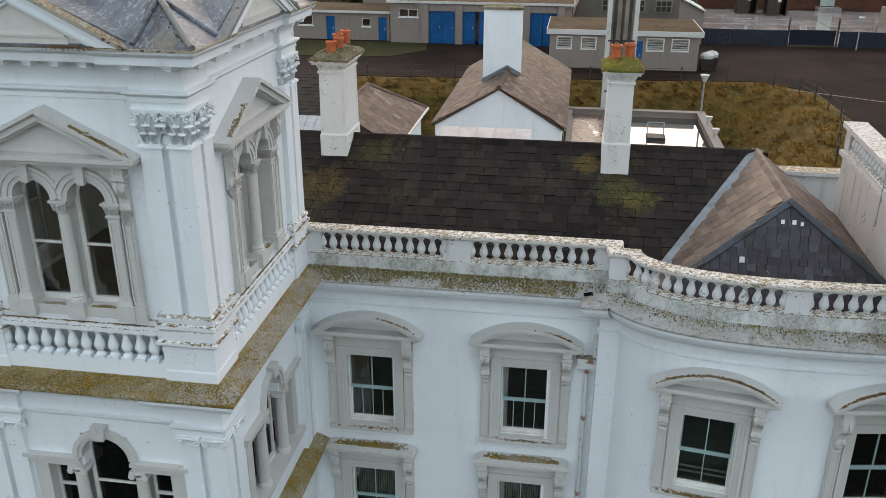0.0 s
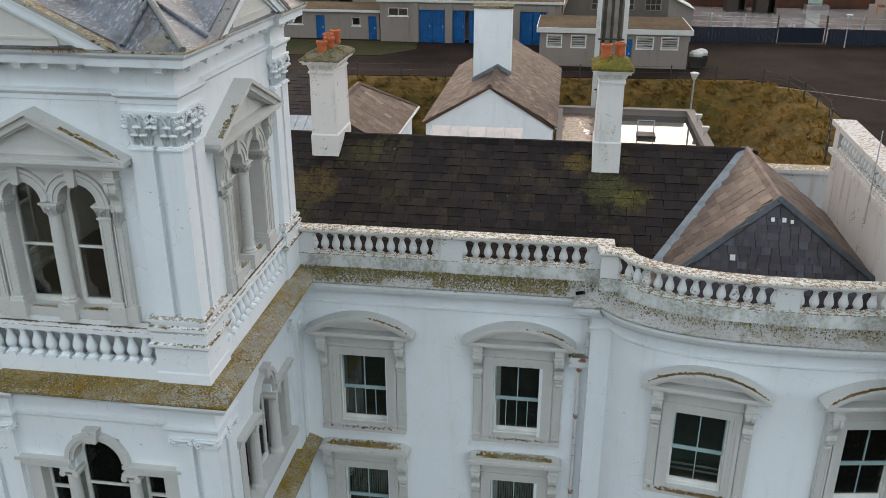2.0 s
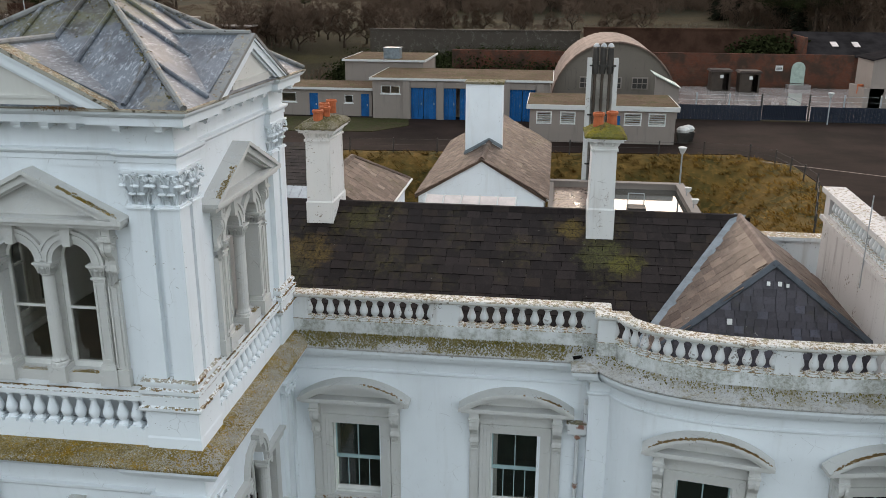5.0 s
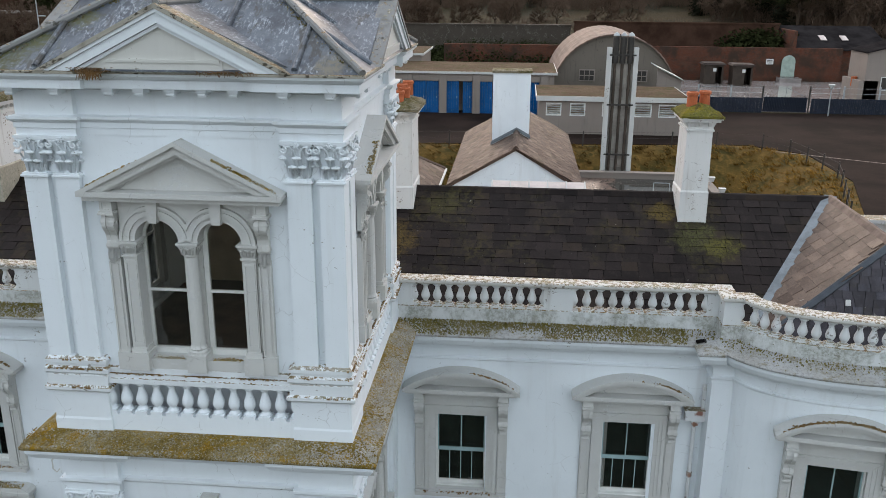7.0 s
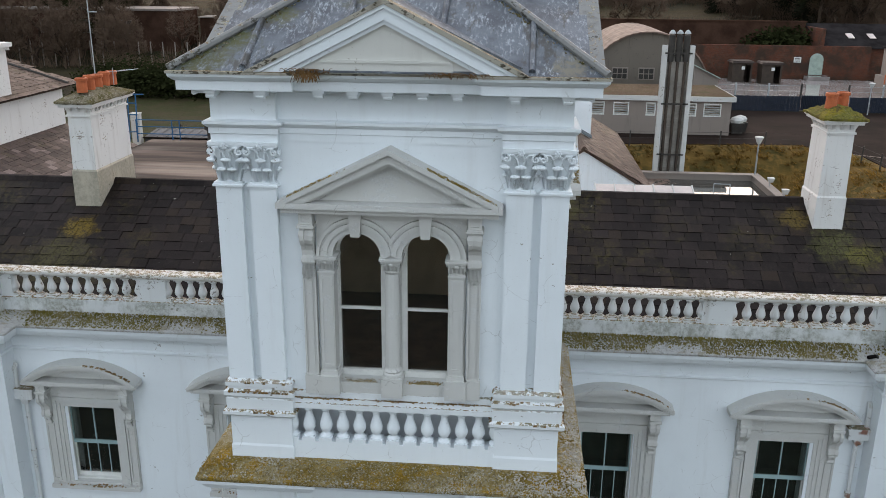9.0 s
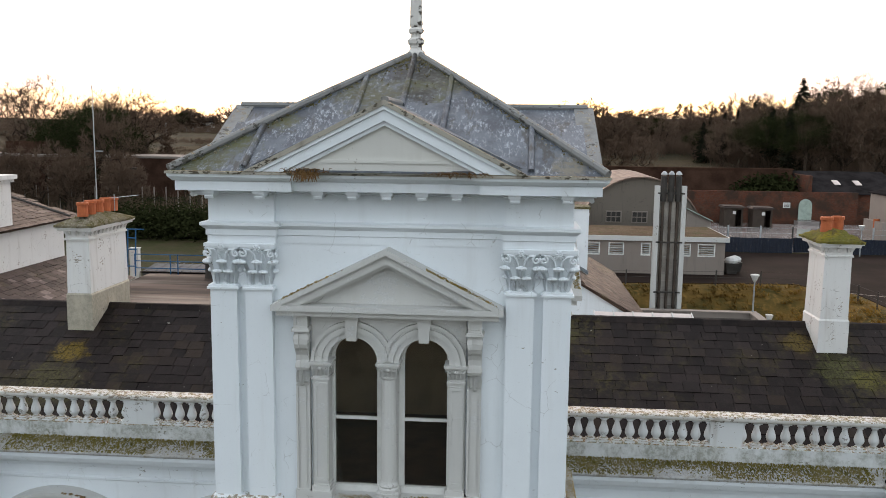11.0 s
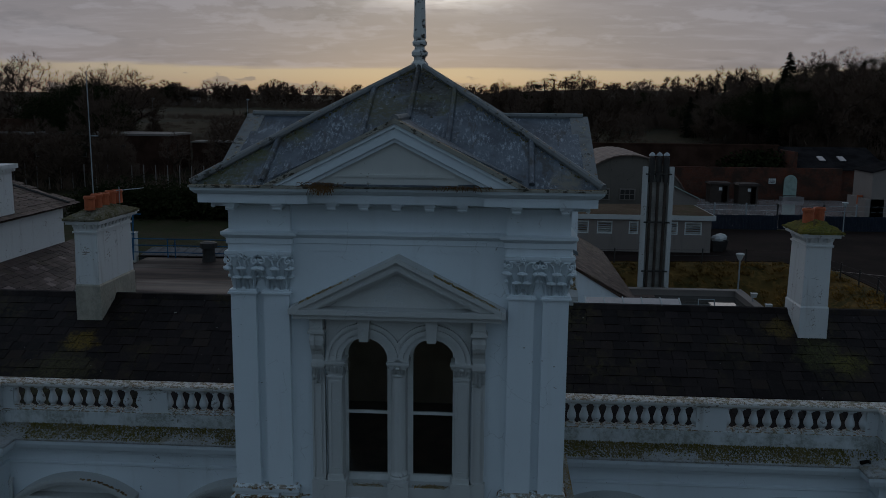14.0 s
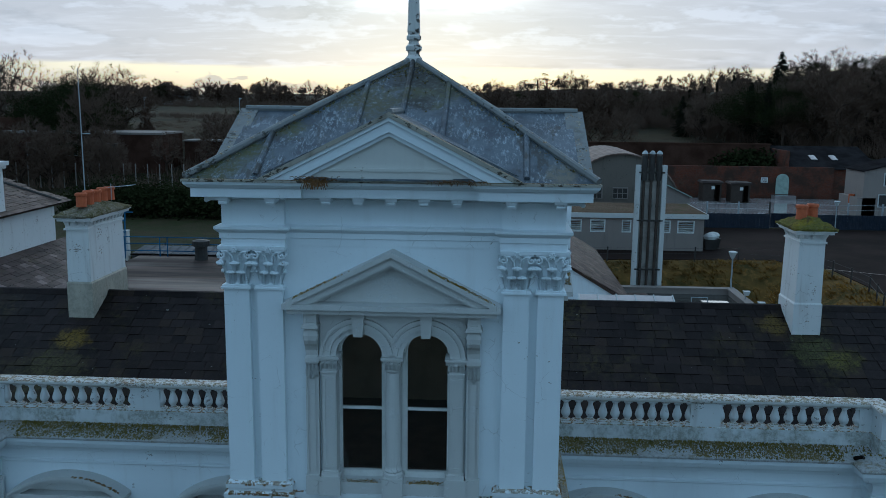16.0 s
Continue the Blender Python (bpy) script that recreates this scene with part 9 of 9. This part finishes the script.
def stone_pine(seed, h, w):
    """A pine with a bare leaning trunk and flat cushions of needles at its top."""
    r = random.Random(seed)
    tv, tf, cv, cf = [], [], [], []
    top = Vector((r.gauss(0, 0.5), r.gauss(0, 0.5), h * 0.86))
    stick(tv, tf, Vector((0, 0, -0.3)), top, h * 0.02, h * 0.010, 6)
    for _ in range(7):
        a, rr = r.uniform(0, 6.3), w * math.sqrt(r.random())
        c = Vector((math.cos(a) * rr, math.sin(a) * rr, h * (0.93 - 0.22 * rr / w) + r.uniform(-0.6, 0.3)))
        stick(tv, tf, top * r.uniform(0.72, 0.95), c - Vector((0, 0, 0.5)), h * 0.008, 0.03, 4)
        for _ in range(26):
            o = Vector((r.gauss(0, 0.5), r.gauss(0, 0.5), abs(r.gauss(0, 0.24)))) * w * 0.40
            leafy(cv, cf, c + o, w * 0.16, r, 9, 0.8)
    return mesh_of("trunk", tv, tf, BARK), mesh_of("crown", cv, cf, NEEDLES)


def leafy(verts, faces, c, size, r, n, fine=1.0):
    """A clump of small leaves round a point."""
    for _ in range(n):
        o = Vector((r.gauss(0, 1), r.gauss(0, 1), r.gauss(0, 0.75))) * size * 0.5
        a = Vector((r.uniform(-1, 1), r.uniform(-1, 1), r.uniform(-0.6, 0.6))).normalized() * size * r.uniform(0.14, 0.30) * fine
        b = a.cross(Vector((r.uniform(-1, 1), r.uniform(-1, 1), r.uniform(-1, 1)))).normalized() * size * 0.13 * fine
        k = len(verts)
        verts += [c + o - a, c + o + b, c + o + a, c + o - b]
        faces.append((k, k + 1, k + 2, k + 3))


def conifer(seed, h, w):
    """A spruce: whorls of drooping boughs hung with short needled sprays."""
    r = random.Random(seed)
    tv, tf, cv, cf = [], [], [], []
    stick(tv, tf, Vector((0, 0, -0.3)), Vector((0, 0, h * 0.99)), h * 0.018, 0.03, 6)
    n = int(h * 2.6)
    for i in range(n):
        t = 0.05 + 0.94 * i / n
        reach = w * (1 - t) ** 0.75 * (1 + 0.18 * math.sin(i * 2.1 + seed)) + 0.15
        for _ in range(7):
            a, far = r.uniform(0, 2 * math.pi), reach * r.uniform(0.6, 1.1)
            root = Vector((0, 0, h * t))
            tip = Vector((math.cos(a) * far, math.sin(a) * far, h * t - far * r.uniform(0.15, 0.5)))
            d = (tip - root).normalized()
            side = d.cross(Vector((0, 0, 1))).normalized()
            stick(tv, tf, root, tip, 0.03, 0.01, 3)
            for k in range(5):
                p = root.lerp(tip, 0.25 + 0.75 * k / 4)
                for s in (-1, 1):
                    e = (d * 0.6 + side * s * r.uniform(0.5, 1.0) + Vector((0, 0, r.uniform(-0.7, 0.1)))).normalized()
                    sliver(cv, cf, p, e, 0.35 + 0.40 * far * (1.1 - 0.2 * k) * 0.6, 0.10 + 0.05 * far, e.cross(Vector((r.gauss(0, 1), r.gauss(0, 1), 1.0))).normalized())
    return mesh_of("trunk", tv, tf, BARK), mesh_of("crown", cv, cf, NEEDLES)


def broad_evergreen(seed, h, w):
    r = random.Random(seed)
    tv, tf, cv, cf = [], [], [], []
    stick(tv, tf, Vector((0, 0, -0.3)), Vector((0, 0, h * 0.45)), h * 0.03, h * 0.02, 6)
    for _ in range(26):
        a, rr = r.uniform(0, 2 * math.pi), w * math.sqrt(r.random())
        tip = Vector((math.cos(a) * rr, math.sin(a) * rr, h * (0.42 + 0.55 * r.random() * (1 - 0.55 * (rr / w) ** 2))))
        mid = Vector((tip.x * 0.4, tip.y * 0.4, h * 0.45))
        stick(tv, tf, Vector((0, 0, h * 0.40)), mid, h * 0.012, h * 0.008, 4)
        stick(tv, tf, mid, tip, h * 0.008, 0.02, 4)
        for _ in range(6):
            leafy(cv, cf, tip + Vector((r.gauss(0, 1), r.gauss(0, 1), r.gauss(0, 0.6))) * w * 0.14, w * 0.26, r, 50, 0.42)
    return mesh_of("trunk", tv, tf, BARK), mesh_of("crown", cv, cf, IVY)


def plant(kind, x, y, size=1.0, rot=0.0, group="woodland trees"):
    meshes, label = kind
    t = thing("tree", label, "tree", (0, 0, 0), group)
    t.matrix_basis = Matrix.Translation((x, y, ground_z(x, y))) @ Matrix.Rotation(rot, 4, "Z") @ Matrix.Scale(size, 4)
    for name, me in zip(("trunk", "crown"), meshes):
        o = new(name, me)
        o.parent = t
    return t


BARES = [(winter_tree(10 + k, 14, w, 150, 13, 2.0, 0.040, 0.13), "leafless winter tree with a fine brown twiggy crown") for k, w in enumerate((4.6, 5.4, 4.0, 5.0, 3.6))]
TALL = [(winter_tree(90 + k, 15, w, 250, 9, 1.3, 0.026, 0.30), "tall spreading leafless tree, its branches clear against the sky") for k, w in enumerate((6.4, 5.4, 4.6))]
FIRS = [(conifer(20 + k, 15, w), "dark green conifer in the hillside wood") for k, w in enumerate((2.7, 3.4, 2.1))]
PINES = [(stone_pine(40 + k, 14, w), "dark pine with a flat cushioned crown on a bare trunk") for k, w in enumerate((3.4, 2.8))]
OAKS = [(broad_evergreen(30 + k, 12, w), "dense dark evergreen tree with a ragged crown") for k, w in enumerate((4.6, 5.6))]
HILLTOP = [(24, 16.6), (35, 17.6), (41, 18.4), (46, 21.0), (53, 22.0), (62, 24.2), (72, 25.6), (100, 27.0), (170, 31.0)]   # the wood's skyline at y = 190


def build_trees():
    r = random.Random(77)
    high = {id(k): h for kinds, h in ((BARES, 14), (TALL, 15), (FIRS, 15), (PINES, 14), (OAKS, 12)) for k in kinds}
    def stand(kind, x, y, top, rot=None):
        """A tree whose top reaches the height given."""
        plant(kind, x, y, (top - ground_z(x, y)) / high[id(kind)], r.uniform(0, 6.3) if rot is None else rot)
    def skyline(x, y):
        return 15 + (lerp_list(-7 + (x + 7) * 190 / y, HILLTOP) - 15) * y / 190
    # the hillside wood, rising to the right: its leading trees, then the mass
    for x, y, top, kind in ((35.1, 190, 18.3, FIRS[2]), (38.2, 190, 18.8, FIRS[0]), (40.8, 190, 19.4, FIRS[2]), (42.8, 184, 20.9, FIRS[1]), (52.4, 185, 26.0, FIRS[1]), (50.3, 181, 22.6, FIRS[0]), (54.6, 182, 22.8, FIRS[1]), (67.3, 180, 25.6, OAKS[1]), (72.5, 180, 25.0, OAKS[0]), (58.5, 188, 24.0, OAKS[0]), (47.2, 195, 23.0, TALL[1]), (63.5, 200, 26.2, TALL[0]), (69.8, 200, 27.2, TALL[0]), (57.5, 198, 24.6, TALL[2]), (44.0, 192, 20.6, TALL[2]), (33.0, 200, 18.0, TALL[1]), (36.5, 202, 18.4, TALL[2])):
        stand(kind, x, y, top)
    made = 0
    while made < 170:
        x, y = r.uniform(26, 120), r.uniform(122, 182)
        if x < 27 + max(0.0, 152 - y) * 0.32 + max(0.0, y - 160) * 0.1:
            continue
        kind = r.choice(r.choices((BARES, FIRS, OAKS), (0.62, 0.2, 0.18))[0])
        top = min(skyline(x, y) - 0.3, ground_z(x, y) + 15) * r.uniform(0.86, 0.985)
        if top > ground_z(x, y) + 4:
            stand(kind, x, y, top)
        made += 1
    # the brown belt beyond the brick walls, with its clump of pines
    for _ in range(100):
        x, y = r.uniform(-34, 42), r.uniform(176, 236)
        stand(r.choice(r.choices((BARES, OAKS), (0.93, 0.07))[0]), x, y, 15 + r.uniform(1.5, 3.2) * y / 220)
    for x, y, top, k in ((1.5, 222, 20.6, 0), (4.2, 220, 21.9, 1), (6.4, 224, 22.3, 0), (9.2, 220, 22.6, 1), (-1.5, 226, 20.0, 1), (11.6, 223, 21.6, 0)):
        stand(PINES[k], x, y, top)
    for x, y, top, k in ((12.5, 218, 21.8, 0), (15.0, 221, 21.0, 1), (-6.2, 226, 20.2, 2), (-12.0, 230, 19.2, 1), (-16.5, 232, 19.0, 2), (35.0, 290, 20.2, 0), (39.5, 292, 20.0, 1)):
        stand(TALL[k], x, y, top)
    stand(OAKS[0], 3.0, 196, 16.3), stand(OAKS[1], -1.0, 205, 16.0)
    stand(BARES[0], 7.0, 119, 13.6), stand(BARES[3], 10.8, 122, 14.2), stand(BARES[2], -5.0, 124, 13.0), stand(BARES[4], -12.0, 122, 12.5), stand(BARES[1], -19.0, 126, 13.4)
    for _ in range(30):
        x, y = r.uniform(-46, 2), r.uniform(116, 150)
        stand(r.choice(BARES), x, y, r.uniform(11.0, 13.6))
    # along the far skyline, joined into one
    tv, tf = [], []
    far = [winter_tree(60 + k, 12, 6.0, 70, 11, 2.4, 0.09, 0.08) for k in range(4)]
    bush = [broad_evergreen(64, 10, 4.5)[1], conifer(65, 10, 2.0)[1]]
    def add(me, m):
        k = len(tv)
        tv.extend([m @ q.co for q in me.vertices])
        tf.extend([[k + i for i in p.vertices] for p in me.polygons])
    for x0, x1, y0, y1, n, lo, hi in ((-180, -60, 322, 350, 60, 0.50, 0.80), (-60, 120, 300, 360, 70, 0.45, 0.70), (-420, 420, 860, 900, 110, 0.35, 0.8)):
        for _ in range(n):
            x, y = r.uniform(x0, x1), r.uniform(y0, y1)
            m = Matrix.Translation((x, y, ground_z(x, y))) @ Matrix.Rotation(r.uniform(0, 6.3), 4, "Z") @ Matrix.Scale(r.uniform(lo, hi), 4)
            if r.random() < 0.85:
                for me in far[r.randrange(4)]:
                    add(me, m)
            else:
                add(bush[0], m)
    tagged(new("far_woods", mesh_of("far_woods", tv, tf, TWIG)), "distant brown winter woods along the skyline", "woods", kind="stuff")
    # the clump beyond the rear wing and its tall bare trees
    for x, y, top, k in ((-77.5, 126, 20.6, 0), (-84.0, 130, 20.0, 1), (-70.5, 132, 19.2, 1), (-66.8, 131, 19.6, 1), (-74.0, 133, 18.4, 2), (-63.5, 130, 19.0, 0), (-59.5, 110, 16.4, 2),  (-70.0, 106, 12.5, 2), (-50.0, 112, 10.6, 2), (-80.0, 170, 18.2, 2), (-77.0, 172, 17.4, 1)):
        stand(TALL[k], x, y, top)
    for x, y, top, k in ((-67.2, 121, 18.3, 1), (-65.2, 120, 17.3, 0), (-69.6, 122, 17.0, 0), (-72.5, 123, 16.2, 1), (-75.5, 124, 15.6, 0), (-68.0, 137, 14.6, 0), (-63.5, 112, 11.5, 0)):
        stand(OAKS[k], x, y, top)
    for x, y, top in ((-134.0, 328, 20.2), (-60.0, 180, 12.6), (-52.0, 178, 12.4)):
        stand(OAKS[0], x, y, top)
    for _ in range(22):
        x, y = r.uniform(-84, -52), r.uniform(100, 112)
        stand(r.choice(BARES), x, y, r.uniform(8.5, 12.5))
    for _ in range(16):
        x, y = r.uniform(-100, -42), r.uniform(126, 150)
        stand(r.choice(BARES), x, y, r.uniform(10.5, 13.5))
    # undergrowth between the trees
    verts, faces = [], []
    def brush(n, x0, x1, y0, y1, h0, h1, keep=lambda x, y: True):
        for _ in range(n):
            x, y = r.uniform(x0, x1), r.uniform(y0, y1)
            if not keep(x, y):
                continue
            z, h = ground_z(x, y), r.uniform(h0, h1)
            for _ in range(26):
                a, lean = r.uniform(0, 6.3), abs(r.gauss(0, 0.5))
                d = Vector((math.cos(a) * lean, math.sin(a) * lean, 1.0)).normalized()
                foot = Vector((x + r.gauss(0, 0.5), y + r.gauss(0, 0.5), z - 0.1 + r.random() * 0.4 * h))
                sliver(verts, faces, foot, d, h * r.uniform(0.35, 0.8), 0.012 * h + 0.012, d.orthogonal().normalized())
    brush(1700, 26, 120, 116, 190, 1.2, 4.5, lambda x, y: x > 27 + max(0.0, 152 - y) * 0.32)
    brush(1300, -40, 40, 172, 235, 1.5, 5.0)
    brush(240, -30, 30, 116, 150, 0.6, 1.4)
    brush(620, -110, -40, 98, 150, 0.8, 3.0)
    brush(260, -110, -30, 200, 216, 0.8, 1.8)
    brush(160, -80, -38, 160, 196, 0.4, 0.9)
    brush(1100, -230, 120, 296, 345, 1.5, 4.5)
    brush(160, -30, 2, 94, 112, 0.8, 2.2)
    tagged(new("undergrowth", mesh_of("undergrowth", verts, faces, TWIG)), "tangled brown winter undergrowth on the slopes", "undergrowth", kind="stuff")
    # clipped dark hedges
    def hedge(x0, x1, y0, y1, h, label):
        v, f = [], []
        for _ in range(int((x1 - x0) * (y1 - y0) * 8)):
            x, y = r.uniform(x0, x1), r.uniform(y0, y1)
            t = min(1, (x - x0) * 0.7, (x1 - x) * 0.7, 0.3 + (y - y0) * 0.5, (y1 - y) * 0.7)
            leafy(v, f, Vector((x, y, ground_z(x, y) + h * r.uniform(0.1, 1.0) * (0.35 + 0.65 * max(0.0, t)))), 0.9, r, 34, 0.34)
        n = 14
        for i in range(n):
            for j in range(4):
                x, y = x0 + 0.5 + (x1 - x0 - 1.0) * i / (n - 1), y0 + 0.4 + (y1 - y0 - 0.8) * j / 3
                t = 0.35 + 0.65 * max(0.0, min(1, (x - x0) * 0.7, (x1 - x) * 0.7, 0.3 + (y - y0) * 0.5, (y1 - y) * 0.7))
                leafy(v, f, Vector((x, y, ground_z(x, y) + h * 0.45 * t)), 1.6 * h / 3.6, r, 260, 0.5)
        tagged(new("hedge", mesh_of("hedge", v, f, IVY)), label, "hedge", kind="stuff")
    hedge(-47, -27, 77.5, 82, 3.7, "dense dark green hedge beyond the flat roof")
    hedge(-24, -15, 93, 97, 4.2, "ivy-grown bushes behind the store")
    hedge(-22, 1, 108.4, 110.6, 2.6, "ivy trailing over the foot of the terrace wall")
    hedge(-13, 4, 104.1, 106.4, 4.5, "clipped ivy bank along the brick garden wall")
    hedge(22.4, 26.8, 109.0, 110.0, 5.4, "ivy curtain on the brick terrace wall")
    # tussocks on the bank
    v, f, kinds = [], [], []
    for _ in range(5200):
        x, y = r.uniform(-30, 15.5), r.uniform(40, 61.5)
        d = min(lerp_list(x, BANK_N) - y, (lerp_list(y, BANK_E) - x) * 0.9)
        if not -0.6 < d < 10 or (x < 8.2 and y < 54) or (-7.5 < x < 0.2 and y < 57.5):
            continue
        z = ground_z(x, y)
        for _ in range(9):
            a, h = r.uniform(0, 6.3), r.uniform(0.10, 0.32)
            lean = Vector((math.cos(a) * 0.22 - 0.22, math.sin(a) * 0.22 - 0.25, 0))
            side = Vector((-math.sin(a), math.cos(a), 0)) * 0.03
            p = Vector((x + r.gauss(0, 0.12), y + r.gauss(0, 0.12), z - 0.03))
            k = len(v)
            v.extend([p - side, p + side, p + lean + Vector((0, 0, h))])
            f.append((k, k + 1, k + 2))
            kinds.append(1 if x > 8.5 + r.gauss(0, 0.8) else 0)
    me = mesh_of("bank_grass", v, f, STRAW)
    me.materials.append(STRAWGOLD)
    me.polygons.foreach_set("material_index", kinds)
    tagged(new("bank_grass", me), "long straw-coloured winter grass on the bank", "grass", kind="stuff")


build_trees()
